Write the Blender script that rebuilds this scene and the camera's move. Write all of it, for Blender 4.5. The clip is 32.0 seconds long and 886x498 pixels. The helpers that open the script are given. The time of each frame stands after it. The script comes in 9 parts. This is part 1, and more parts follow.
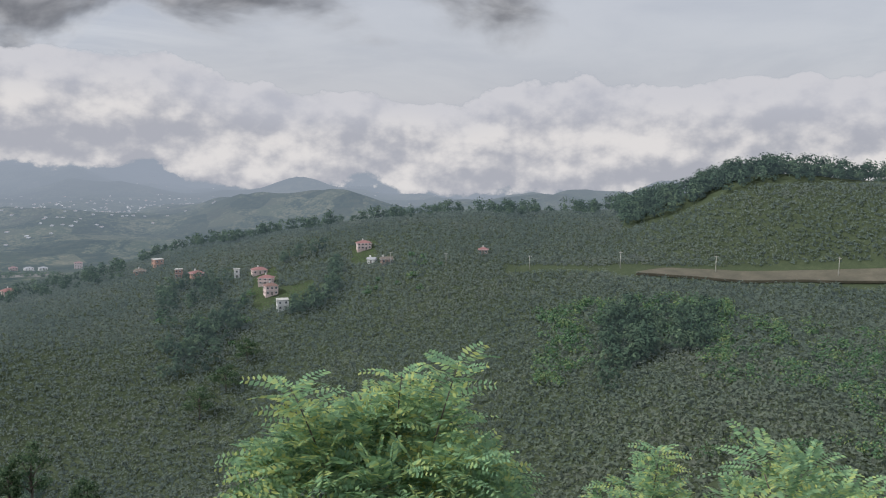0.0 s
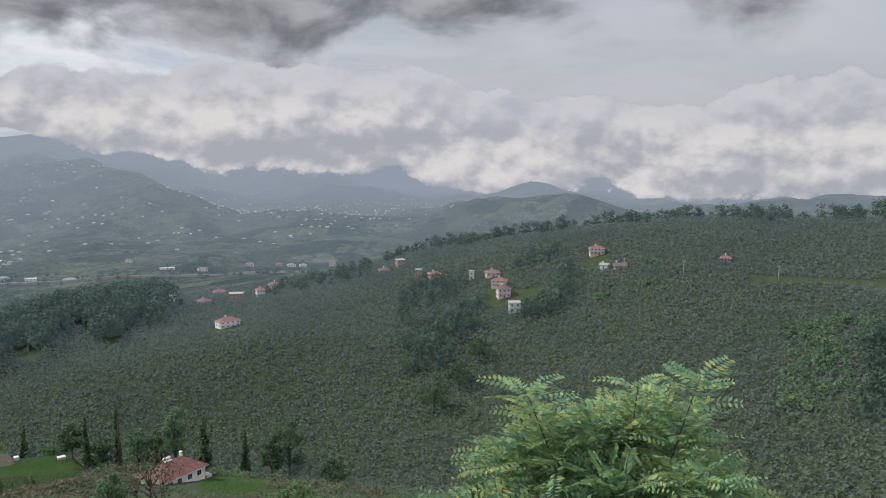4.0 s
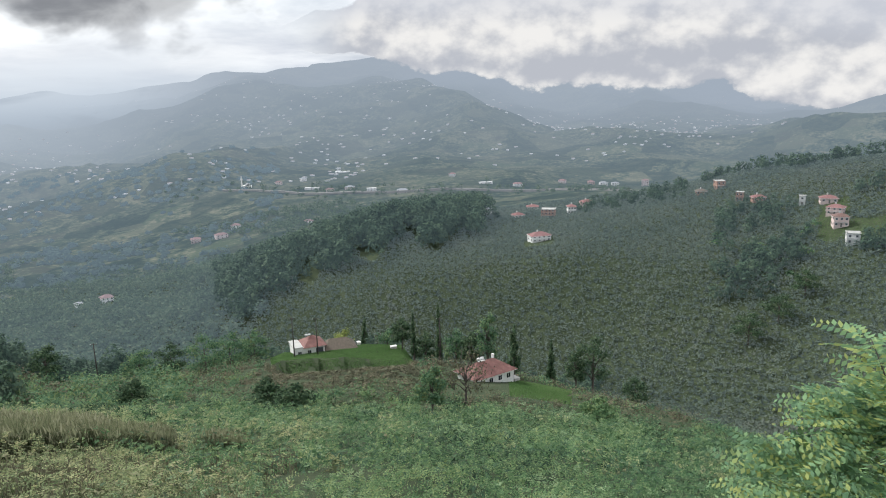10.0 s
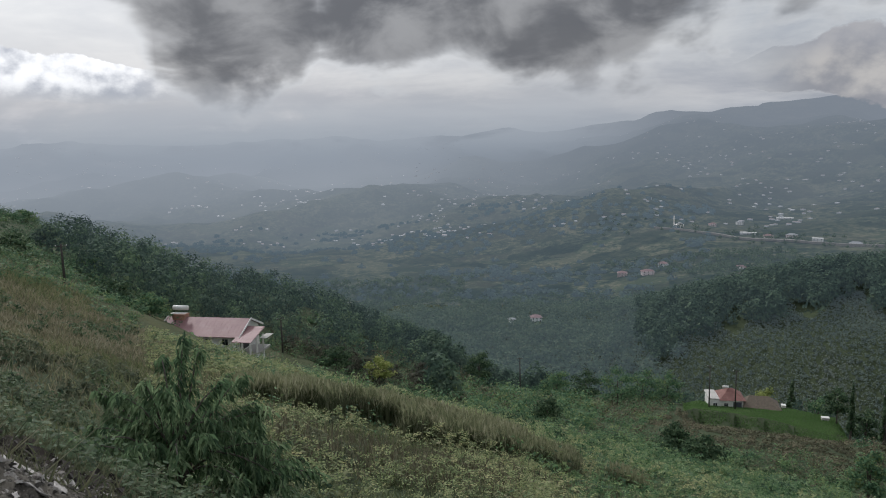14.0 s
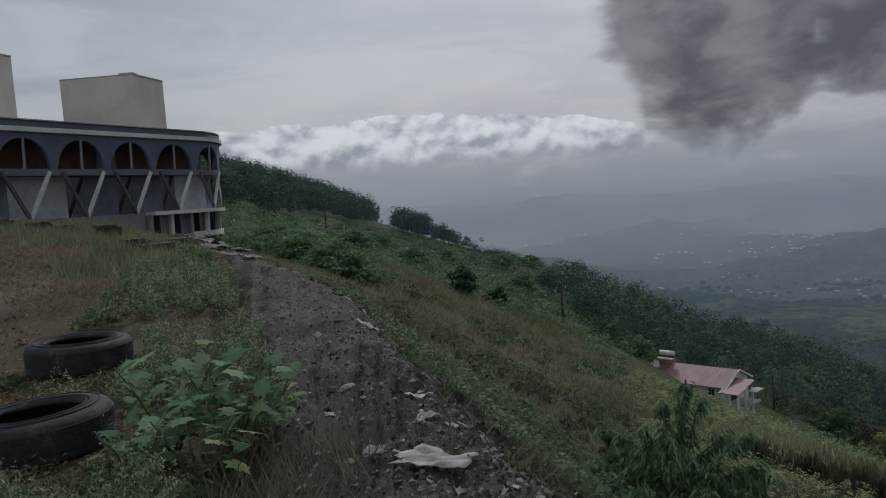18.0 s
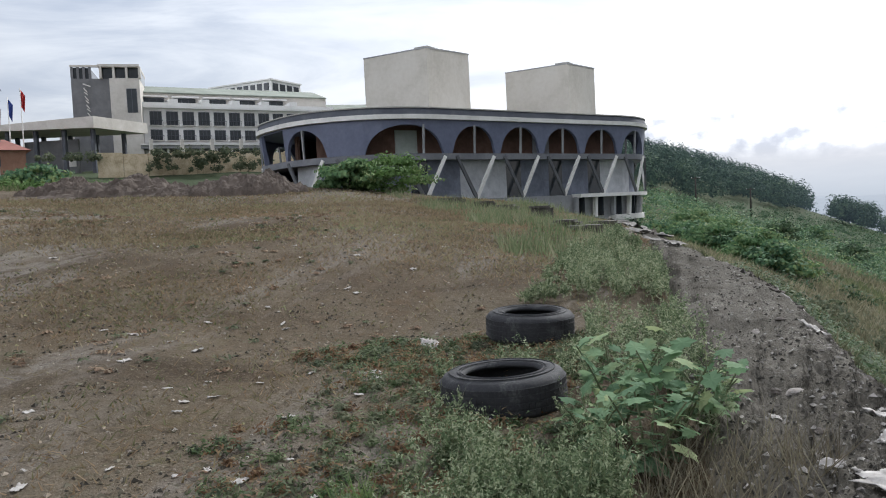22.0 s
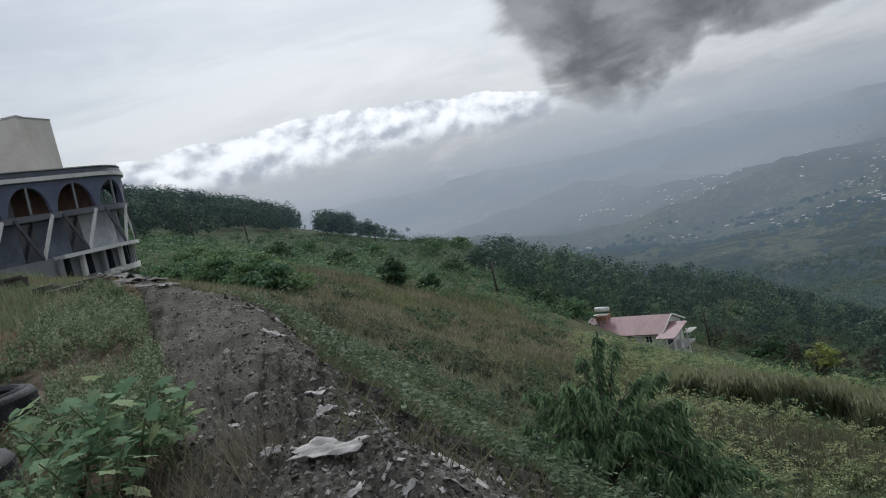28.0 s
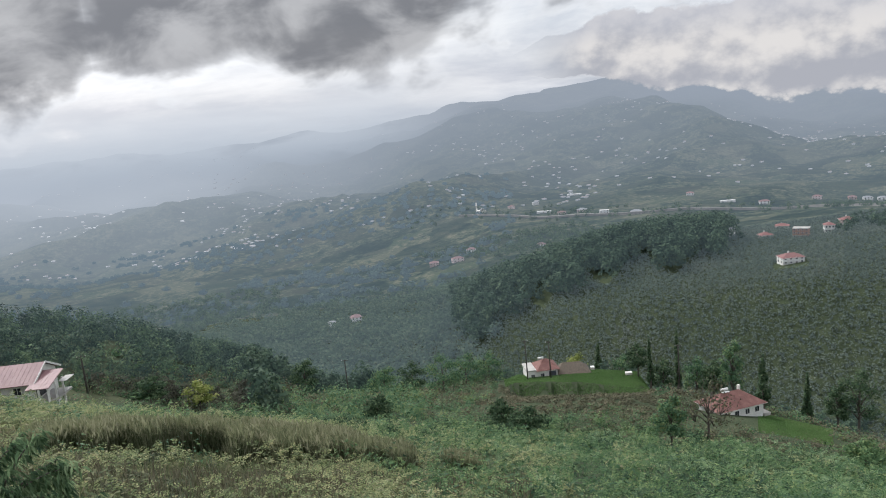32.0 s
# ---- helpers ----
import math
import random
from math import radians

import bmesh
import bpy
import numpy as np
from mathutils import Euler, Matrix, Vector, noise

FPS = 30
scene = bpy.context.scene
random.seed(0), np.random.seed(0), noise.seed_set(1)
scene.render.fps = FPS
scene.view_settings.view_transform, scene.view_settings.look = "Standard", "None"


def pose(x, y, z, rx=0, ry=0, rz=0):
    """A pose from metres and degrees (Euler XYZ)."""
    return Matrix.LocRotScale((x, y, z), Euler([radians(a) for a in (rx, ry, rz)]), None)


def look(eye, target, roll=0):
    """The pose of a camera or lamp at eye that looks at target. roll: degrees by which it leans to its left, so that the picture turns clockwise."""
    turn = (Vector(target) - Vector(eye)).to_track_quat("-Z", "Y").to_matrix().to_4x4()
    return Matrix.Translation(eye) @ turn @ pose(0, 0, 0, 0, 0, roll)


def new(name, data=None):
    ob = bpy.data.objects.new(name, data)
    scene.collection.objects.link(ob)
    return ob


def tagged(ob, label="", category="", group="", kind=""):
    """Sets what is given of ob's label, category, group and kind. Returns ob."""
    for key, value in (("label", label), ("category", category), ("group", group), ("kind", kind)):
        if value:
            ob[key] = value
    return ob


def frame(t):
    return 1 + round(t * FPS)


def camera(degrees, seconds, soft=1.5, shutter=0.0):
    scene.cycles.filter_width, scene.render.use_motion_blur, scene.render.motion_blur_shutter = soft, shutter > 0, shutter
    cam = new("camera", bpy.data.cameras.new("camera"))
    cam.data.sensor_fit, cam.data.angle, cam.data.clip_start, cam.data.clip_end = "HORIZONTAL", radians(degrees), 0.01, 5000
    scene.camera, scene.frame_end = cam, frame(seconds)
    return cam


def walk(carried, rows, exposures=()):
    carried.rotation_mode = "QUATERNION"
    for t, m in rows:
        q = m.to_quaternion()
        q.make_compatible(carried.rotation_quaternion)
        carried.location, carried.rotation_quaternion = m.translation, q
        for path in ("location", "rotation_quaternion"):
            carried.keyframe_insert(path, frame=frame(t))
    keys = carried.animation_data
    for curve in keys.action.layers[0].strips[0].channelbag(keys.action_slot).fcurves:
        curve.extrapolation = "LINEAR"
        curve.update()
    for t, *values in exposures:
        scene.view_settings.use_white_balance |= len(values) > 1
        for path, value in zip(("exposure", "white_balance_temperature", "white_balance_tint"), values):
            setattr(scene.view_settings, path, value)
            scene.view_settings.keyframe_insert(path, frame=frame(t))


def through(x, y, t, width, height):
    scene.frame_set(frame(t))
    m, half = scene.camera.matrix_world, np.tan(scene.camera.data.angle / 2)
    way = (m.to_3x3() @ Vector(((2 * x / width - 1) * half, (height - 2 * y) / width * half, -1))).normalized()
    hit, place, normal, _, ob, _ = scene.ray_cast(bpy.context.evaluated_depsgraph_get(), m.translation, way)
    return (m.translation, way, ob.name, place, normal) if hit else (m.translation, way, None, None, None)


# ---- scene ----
cam = camera(60.18, 32.0, soft=1.05)
# seconds, eye x y z, yaw, pitch, roll
PATH = [
    (0.0, 0.161, -0.161, 1.469, -90.76, -7.42, -0.58),
    (0.5, 0.162, -0.154, 1.468, -88.51, -7.71, -0.30),
    (1.0, 0.164, -0.146, 1.463, -86.08, -8.05, -0.26),
    (1.5, 0.167, -0.135, 1.462, -83.32, -8.22, -0.16),
    (2.0, 0.172, -0.130, 1.463, -81.04, -8.44, 0.10),
    (2.5, 0.173, -0.130, 1.461, -79.28, -8.27, 0.38),
    (4.5, 0.167, -0.107, 1.464, -70.64, -6.94, 0.32),
    (5.0, 0.167, -0.099, 1.461, -67.15, -7.11, 0.40),
    (5.5, 0.167, -0.091, 1.454, -63.47, -7.77, 0.53),
    (6.0, 0.172, -0.086, 1.457, -60.39, -8.33, 0.62),
    (6.5, 0.178, -0.080, 1.458, -57.82, -9.28, 0.79),
    (7.0, 0.180, -0.072, 1.454, -55.60, -10.69, 0.50),
    (7.5, 0.182, -0.061, 1.452, -53.83, -12.07, 0.15),
    (8.0, 0.190, -0.050, 1.453, -51.98, -12.83, 0.21),
    (8.5, 0.202, -0.038, 1.460, -51.23, -13.38, 0.58),
    (9.0, 0.221, -0.023, 1.473, -50.82, -13.45, 1.10),
    (9.5, 0.242, -0.007, 1.485, -50.83, -13.13, 1.30),
    (10.0, 0.261, 0.007, 1.497, -50.44, -12.81, 1.87),
    (10.5, 0.280, 0.019, 1.505, -46.12, -12.59, 3.27),
    (11.0, 0.295, 0.030, 1.510, -39.04, -12.03, 4.25),
    (11.5, 0.305, 0.043, 1.511, -35.07, -12.28, 4.85),
    (12.0, 0.312, 0.055, 1.508, -32.20, -12.36, 4.12),
    (12.5, 0.323, 0.069, 1.507, -29.40, -11.98, 3.25),
    (13.0, 0.330, 0.085, 1.510, -26.41, -10.33, 2.51),
    (13.5, 0.332, 0.099, 1.507, -22.48, -9.36, 1.80),
    (15.5, 0.389, 0.314, 1.440, -6.35, -8.69, 1.70),
    (16.0, 0.378, 0.317, 1.431, -1.49, -7.59, 1.68),
    (16.5, 0.307, 0.326, 1.444, 2.26, -6.75, 1.44),
    (17.0, 0.240, 0.329, 1.447, 5.99, -6.38, 1.80),
    (17.5, 0.125, 0.343, 1.484, 10.86, -5.28, 3.23),
    (18.0, 0.092, 0.360, 1.492, 16.56, -3.76, 4.46),
    (18.5, 0.078, 0.373, 1.502, 20.05, -2.18, 4.13),
    (19.0, 0.057, 0.356, 1.514, 21.62, -0.97, 3.42),
    (19.5, 0.052, 0.304, 1.529, 24.36, -0.25, 3.28),
    (20.0, 0.056, 0.244, 1.547, 27.64, 0.61, 3.44),
    (20.5, 0.046, 0.186, 1.576, 33.02, 1.37, 2.96),
    (21.0, 0.010, 0.096, 1.613, 39.14, 1.17, 2.75),
    (21.5, -0.006, 0.068, 1.599, 43.48, -1.14, 2.83),
    (22.0, -0.007, 0.044, 1.577, 47.19, -3.02, 2.78),
    (22.5, -0.020, 0.013, 1.594, 50.39, -2.84, 2.82),
    (23.0, -0.000, -0.000, 1.600, 52.88, -1.72, 3.20),
    (23.5, 0.006, 0.012, 1.613, 54.87, -0.17, 3.54),
    (24.0, 0.000, 0.000, 1.608, 56.86, 1.11, 3.50),
    (24.5, 0.008, -0.010, 1.598, 58.36, 2.16, 3.43),
    (26.5, 0.287, 0.118, 1.539, 32.67, -0.20, 10.22),
    (27.0, 0.384, 0.163, 1.500, 24.42, -1.62, 12.26),
    (27.5, 0.475, 0.199, 1.457, 17.25, -3.71, 13.68),
    (28.0, 0.545, 0.243, 1.438, 10.48, -5.46, 13.32),
    (28.5, 0.551, 0.255, 1.432, 4.25, -6.74, 12.30),
    (29.0, 0.549, 0.253, 1.429, -1.60, -7.38, 11.65),
    (29.5, 0.544, 0.253, 1.433, -7.27, -7.54, 11.34),
    (30.0, 0.509, 0.255, 1.467, -14.13, -8.18, 10.51),
    (30.5, 0.473, 0.247, 1.503, -21.73, -9.09, 9.80),
    (31.0, 0.452, 0.235, 1.534, -26.87, -10.24, 9.00),
    (31.5, 0.429, 0.230, 1.558, -30.06, -10.68, 7.55),
    (32.0, 0.419, 0.222, 1.567, -33.55, -9.98, 5.66),
]
EXPOSURE = [(0.0, -0.22, 6150, 11), (5.0, -0.3, 6150, 11), (8.0, 0.05, 6150, 8), (10.0, 0.08, 6150, 8), (12.0, 0.0, 6150, 9), (13.0, -0.4, 6150, 10), (15.5, -1.0, 6000, 9), (17.5, -1.33, 5900, 9), (19.0, -1.72, 5850, 9), (21.2, -1.75, 5850, 9), (22.0, -0.1, 6050, 10), (23.0, -0.22, 6050, 10),
            (24.0, -0.78, 6000, 11), (24.5, -0.92, 6000, 11), (27.0, -1.6, 5900, 9), (27.7, -0.98, 5900, 8), (29.0, -0.7, 5950, 8), (30.0, -0.55, 6050, 8), (31.0, -0.25, 6100, 8), (32.0, -0.15, 6150, 10)]
walk(cam, [(t, pose(x, y, z, 90 + p, r, w)) for t, x, y, z, w, p, r in PATH], EXPOSURE)

# ---- light ----
SUN_AZ, SUN_EL = 8.0, 38.0


def bearing(az, el=0.0):
    """Unit vector: az counted to the left from +y, el upwards, in degrees."""
    a, e = radians(az), radians(el)
    return Vector((-math.sin(a) * math.cos(e), math.cos(a) * math.cos(e), math.sin(e)))


def spot(az, r, z=0.0):
    return Vector((-math.sin(radians(az)) * r, math.cos(radians(az)) * r, z))


class Nodes:
    """Short writing for node trees."""

    def __init__(self, tree):
        self.tree = tree

    def add(self, kind, **props):
        n = self.tree.nodes.new(kind)
        for k, v in props.items():
            setattr(n, k, v)
        return n

    def link(self, a, b):
        self.tree.links.new(a, b)

    def put(self, socket, v):
        if isinstance(v, bpy.types.NodeSocket):
            self.link(v, socket)
        else:
            socket.default_value = v

    def m(self, op, a, b=0.0, c=0.0, clamp=False):
        n = self.add("ShaderNodeMath", operation=op, use_clamp=clamp)
        for s, v in zip(n.inputs, (a, b, c)):
            self.put(s, v)
        return n.outputs[0]

    def step(self, v, lo, hi):
        n = self.add("ShaderNodeMapRange", interpolation_type="SMOOTHSTEP")
        self.put(n.inputs["Value"], v)
        n.inputs["From Min"].default_value, n.inputs["From Max"].default_value = lo, hi
        return n.outputs[0]

    def vec(self, x, y, z):
        n = self.add("ShaderNodeCombineXYZ")
        for s, v in zip(n.inputs, (x, y, z)):
            self.put(s, v)
        return n.outputs[0]

    def noise(self, vec, scale, detail=4.0, rough=0.55, warp=0.0):
        n = self.add("ShaderNodeTexNoise")
        if vec is not None:
            self.link(vec, n.inputs["Vector"])
        n.inputs["Scale"].default_value, n.inputs["Detail"].default_value = scale, detail
        n.inputs["Roughness"].default_value, n.inputs["Distortion"].default_value = rough, warp
        return n.outputs["Fac"]

    def mix(self, f, a, b):
        n = self.add("ShaderNodeMix", data_type="RGBA")
        self.put(n.inputs[0], f)
        for s, v in ((n.inputs[6], a), (n.inputs[7], b)):
            self.put(s, (*v, 1.0) if isinstance(v, tuple) and len(v) == 3 else v)
        return n.outputs[2]

    def ramp(self, f, stops, interp="EASE"):
        n = self.add("ShaderNodeValToRGB")
        n.color_ramp.interpolation = interp
        e = n.color_ramp.elements
        while len(e) < len(stops):
            e.new(0.5)
        for k, (p, v) in zip(e, stops):
            k.position = p
            k.color = (*v, 1.0) if isinstance(v, tuple) else (v, v, v, 1.0)
        self.put(n.inputs[0], f)
        return n.outputs[0]


world = bpy.data.worlds.new("world")
world.use_nodes = True
scene.world = world
N = Nodes(world.node_tree)
N.tree.nodes.clear()
sky = N.add("ShaderNodeTexSky", sky_type="NISHITA", sun_disc=False)
sky.sun_elevation, sky.sun_rotation, sky.air_density, sky.dust_density = radians(SUN_EL), radians(-SUN_AZ), 1.5, 3.0
coord = N.add("ShaderNodeTexCoord").outputs["Generated"]
sep = N.add("ShaderNodeSeparateXYZ")
N.link(coord, sep.inputs[0])
SX, SY, SZ = sep.outputs
az = N.m("MULTIPLY", N.m("ARCTAN2", N.m("MULTIPLY", SX, -1.0), SY), 57.2958)
el = N.m("MULTIPLY", N.m("ARCSINE", SZ), 57.2958)
turn = N.m("DIVIDE", N.m("ADD", az, 180.0), 360.0)


def by_az(stops, lo, hi, interp="EASE"):
    """A value that changes with the bearing."""
    n = N.ramp(turn, [((a + 180.0) / 360.0, (v - lo) / (hi - lo)) for a, v in stops], interp)
    return N.m("MULTIPLY_ADD", n, hi - lo, lo)


# clear sky behind a thin bright veil
veil_v = N.vec(N.m("DIVIDE", SX, N.m("ADD", N.m("ABSOLUTE", SZ), 0.12)), N.m("DIVIDE", SY, N.m("ADD", N.m("ABSOLUTE", SZ), 0.12)), 0.0)
veil = N.noise(veil_v, 0.8, 6.0, 0.6, 0.25)
glow = N.m("POWER", N.m("MAXIMUM", N.add("ShaderNodeVectorMath", operation="DOT_PRODUCT").outputs["Value"], 0.0), 4.0)
dot = glow.node.inputs[0].links[0].from_node.inputs[0].links[0].from_node
N.link(coord, dot.inputs[0])
dot.inputs[1].default_value = bearing(SUN_AZ, SUN_EL)
clear = N.add("ShaderNodeVectorMath", operation="SCALE")
N.link(sky.outputs[0], clear.inputs[0])
clear.inputs["Scale"].default_value = 0.10
streak = N.noise(N.vec(N.m("DIVIDE", az, 22.0), N.m("DIVIDE", el, 5.0), 5.1), 1.2, 7.0, 0.58, 0.7)
thin = N.mix(N.step(N.m("MULTIPLY_ADD", streak, 0.6, N.m("MULTIPLY", veil, 0.4)), 0.36, 0.62), (0.62, 0.67, 0.79), (1.15, 1.15, 1.17))
thin = N.mix(N.m("MULTIPLY", N.step(dot.outputs["Value"], 0.5, 0.15), 0.8), thin, (0.68, 0.675, 0.71))
base = N.mix(0.75, clear.outputs[0], thin)
# the unseen zenith is brightened to bring more light onto the ground
base = N.mix(N.m("MULTIPLY", N.step(el, 32.0, 62.0), 0.8), base, (1.5, 1.52, 1.6))
base = N.mix(N.m("MULTIPLY", glow, 0.7), base, (1.6, 1.58, 1.57))
# added fill: the unseen sky away from the sun is brightened for shaded fronts
base = N.mix(N.m("MULTIPLY", N.step(SY, -0.52, -0.95), 0.8), base, (2.3, 2.3, 2.36))
# heaped bank beyond the shoulder of the hill


def billow(T, v, fine):
    """Heaped cloud: soft noise crowded with round puffs."""
    puff = T.add("ShaderNodeTexVoronoi", feature="SMOOTH_F1", voronoi_dimensions="2D", normalize=True)
    T.link(v, puff.inputs["Vector"])
    puff.inputs["Scale"].default_value, puff.inputs["Detail"].default_value, puff.inputs["Roughness"].default_value = 1.6, fine, 0.6
    puff.inputs["Smoothness"].default_value = 0.25
    return T.m("ADD", T.m("MULTIPLY", T.noise(v, 1.1, fine, 0.5, 0.1), 0.62), T.m("MULTIPLY", T.m("SUBTRACT", 0.72, puff.outputs["Distance"]), 0.62))


def cloud_bank(T, az, el, mid, high, ragged, wide, tall, dark_side, lit_side, soft=0.15):
    """How much cloud stands at a bearing and height, its colour, and the height within the bank."""
    v = T.vec(T.m("DIVIDE", az, wide), T.m("DIVIDE", el, tall), 1.3)
    v2 = T.vec(T.m("ADD", T.m("DIVIDE", az, wide), 0.06), T.m("ADD", T.m("DIVIDE", el, tall), 0.16), 1.3)
    heap, heap_soft, heap_up = billow(T, v, 5.0), billow(T, v, 2.4), billow(T, v2, 2.4)
    off = T.m("DIVIDE", T.m("SUBTRACT", el, mid), high)
    body = T.m("SUBTRACT", 1.0, T.m("MULTIPLY", off, off))
    there = T.step(T.m("ADD", T.m("MULTIPLY", T.m("SUBTRACT", heap, 0.52), ragged), T.m("MULTIPLY", body, 0.8)), 0.0, soft)
    lit = T.step(T.m("ADD", T.m("ADD", T.m("SUBTRACT", heap_soft, heap_up), T.m("MULTIPLY", off, 0.05)), T.m("MULTIPLY", T.m("SUBTRACT", heap, heap_soft), 1.1)), -0.13, 0.12)
    return there, T.mix(lit, dark_side, lit_side), off


mid_el = by_az([(-180, 2.5), (-5, 2.8), (2, 3.2), (9, 4.0), (16, 4.3), (32, 4.3), (38, 3.8), (180, 2.5)], 0.0, 8.0)
high = by_az([(-180, 1.2), (0, 1.0), (9, 1.7), (20, 2.0), (30, 1.7), (40, 1.2), (180, 1.2)], 0.0, 8.0)
there = by_az([(-180, 0.0), (-2, 0.0), (4, 1.0), (36, 1.0), (44, 0.0), (180, 0.0)], 0.0, 1.0)
bank, bank_col, off = cloud_bank(N, az, el, mid_el, high, 2.2, 6.0, 4.4, (0.57, 0.58, 0.62), (1.22, 1.19, 1.16), 0.12)
shine = N.m("MULTIPLY_ADD", N.m("POWER", N.m("MAXIMUM", dot.outputs["Value"], 0.0), 3.0), 0.7, 1.0)
bright = N.add("ShaderNodeVectorMath", operation="SCALE")
N.link(bank_col, bright.inputs[0])
N.link(shine, bright.inputs["Scale"])
bank = N.m("MULTIPLY", N.m("MULTIPLY", bank, there), N.step(off, -1.25, -0.35))
col = N.mix(bank, base, bright.outputs[0])
# mist where the hills meet the cloud
haze = N.step(el, 2.2, -2.0)
col = N.mix(N.m("MULTIPLY", haze, 0.75), col, (0.485, 0.565, 0.635))
# dark low clouds overhead
dv = N.vec(N.m("DIVIDE", az, 16.0), N.m("DIVIDE", el, 9.0), 3.7)
low = N.noise(dv, 1.5, 5.0, 0.52, 0.3)
floor_el = by_az([(-180, 40.0), (-135, 32.0), (-106, 13.0), (-96, 9.2), (-84, 9.0), (-72, 8.8), (-64, 7.0), (-57, 5.4), (-51, 4.8), (-46, 6.2), (-40, 5.8), (-36, 4.4), (-32, 2.2), (-28, 1.5), (-24, 1.4), (-20, 2.6), (-15, 2.4), (-12, 3.6), (-10, 5.4), (-8, 2.6), (-5, 1.9), (-2, 2.6), (1, 4.5), (4, 9.5), (9, 17.0), (14, 24.0), (90, 30.0), (180, 40.0)], 0.0, 40.0)
dark = N.step(N.m("ADD", N.m("DIVIDE", N.m("SUBTRACT", el, floor_el), 2.0), N.m("MULTIPLY", N.m("SUBTRACT", low, 0.53), 9.0)), -0.8, 1.5)
dark_col = N.mix(N.step(N.noise(dv, 2.4, 5.0, 0.55, 0.3), 0.36, 0.66), (0.17, 0.172, 0.185), (0.50, 0.49, 0.485))
# bright fringe where the sun stands behind the edge of the dark cloud
fringe = N.m("MULTIPLY", N.m("MULTIPLY", N.step(dark, 0.0, 0.25), N.step(dark, 0.75, 0.3)), N.m("POWER", N.m("MAXIMUM", dot.outputs["Value"], 0.0), 1.5))
col = N.mix(N.m("MULTIPLY", fringe, 0.75), col, (1.45, 1.43, 1.4))
fade = N.step(el, 50.0, 18.0)
col = N.mix(N.m("MULTIPLY", N.m("MULTIPLY", dark, fade), 0.92), col, dark_col)
back = N.add("ShaderNodeBackground")
N.link(col, back.inputs["Color"])
back.inputs["Strength"].default_value = 1.0
# the sky is brightest on the sun's side
gain = N.m("MULTIPLY_ADD", N.step(dot.outputs["Value"], 0.55, 0.9), 0.1, 1.0)
lift = N.add("ShaderNodeVectorMath", operation="SCALE")
N.link(col, lift.inputs[0])
N.link(gain, lift.inputs["Scale"])
N.link(lift.outputs[0], back.inputs["Color"])
N.link(back.outputs[0], N.add("ShaderNodeOutputWorld").inputs[0])

sun = new("sun", bpy.data.lights.new("sun", "SUN"))
sun.data.energy, sun.data.angle, sun.data.color = 4.5, radians(8.0), (1.0, 0.96, 0.90)
sun.matrix_world = look(bearing(SUN_AZ, SUN_EL) * 50.0, (0, 0, 0))

# ---- materials ----
def material(name, colors, scale=1.0, rough=0.85, bump=0.3, bump_scale=None, metal=0.0, detail=6.0, vary=0.0, coat=None, island=0.0, thin=0.0):
    """Two-scale noise between three or more colours with fine relief, in metres of the object."""
    mat = bpy.data.materials.new(name)
    mat.use_nodes = True
    M = Nodes(mat.node_tree)
    bsdf = mat.node_tree.nodes["Principled BSDF"]
    pos = M.add("ShaderNodeTexCoord").outputs["Object"]
    big, fine = M.noise(pos, scale, detail, 0.6, 0.4), M.noise(pos, scale * 9.0, 4.0, 0.65)
    f = M.m("MULTIPLY_ADD", fine, 0.45, M.m("MULTIPLY_ADD", big, 0.9, -0.18))
    if vary:
        f = M.m("ADD", f, M.m("MULTIPLY_ADD", M.add("ShaderNodeObjectInfo").outputs["Random"], vary, -vary / 2))
    if island:
        f = M.m("ADD", f, M.m("MULTIPLY_ADD", M.add("ShaderNodeNewGeometry").outputs["Random Per Island"], island, -island / 2))
    lo, hi = 0.28, 0.78
    stops = [(lo + (hi - lo) * i / (len(colors) - 1), c) for i, c in enumerate(colors)]
    M.link(M.ramp(f, stops, "LINEAR"), bsdf.inputs["Base Color"])
    bsdf.inputs["Roughness"].default_value, bsdf.inputs["Metallic"].default_value = rough, metal
    if thin:
        bsdf.inputs["Transmission Weight"].default_value = 0.0
        bsdf.inputs["Subsurface Weight"].default_value = 0.0
    if bump:
        b = M.add("ShaderNodeBump")
        b.inputs["Strength"].default_value, b.inputs["Distance"].default_value = bump, 0.02
        M.link(M.noise(pos, bump_scale or scale * 12.0, 5.0, 0.65), b.inputs["Height"])
        M.link(b.outputs[0], bsdf.inputs["Normal"])
    if coat:
        bsdf.inputs["Coat Weight"].default_value = coat
    return mat


CONCRETE = material("concrete", ((0.30, 0.29, 0.27), (0.38, 0.37, 0.34), (0.44, 0.42, 0.38)), 0.35, 0.9, 0.2, 20.0)
WHITE = material("white_render", ((0.55, 0.54, 0.50), (0.68, 0.67, 0.64), (0.78, 0.77, 0.74)), 0.5, 0.8, 0.15, 15.0)
PINK_WALL = material("pink_render", ((0.5, 0.36, 0.33), (0.62, 0.47, 0.43), (0.72, 0.58, 0.53)), 0.5, 0.8, 0.15, 15.0)
BRICK_WALL = material("bare_brick", ((0.24, 0.13, 0.09), (0.32, 0.18, 0.125), (0.40, 0.25, 0.18)), 1.2, 0.9, 0.4, 12.0)
NAVY = material("blue_grey_panel", ((0.085, 0.098, 0.15), (0.118, 0.134, 0.20), (0.16, 0.176, 0.245)), 0.4, 0.55, 0.1, 20.0)
DARK = material("dark_frame", ((0.035, 0.04, 0.054), (0.058, 0.064, 0.08), (0.09, 0.096, 0.11)), 1.0, 0.6, 0.1)
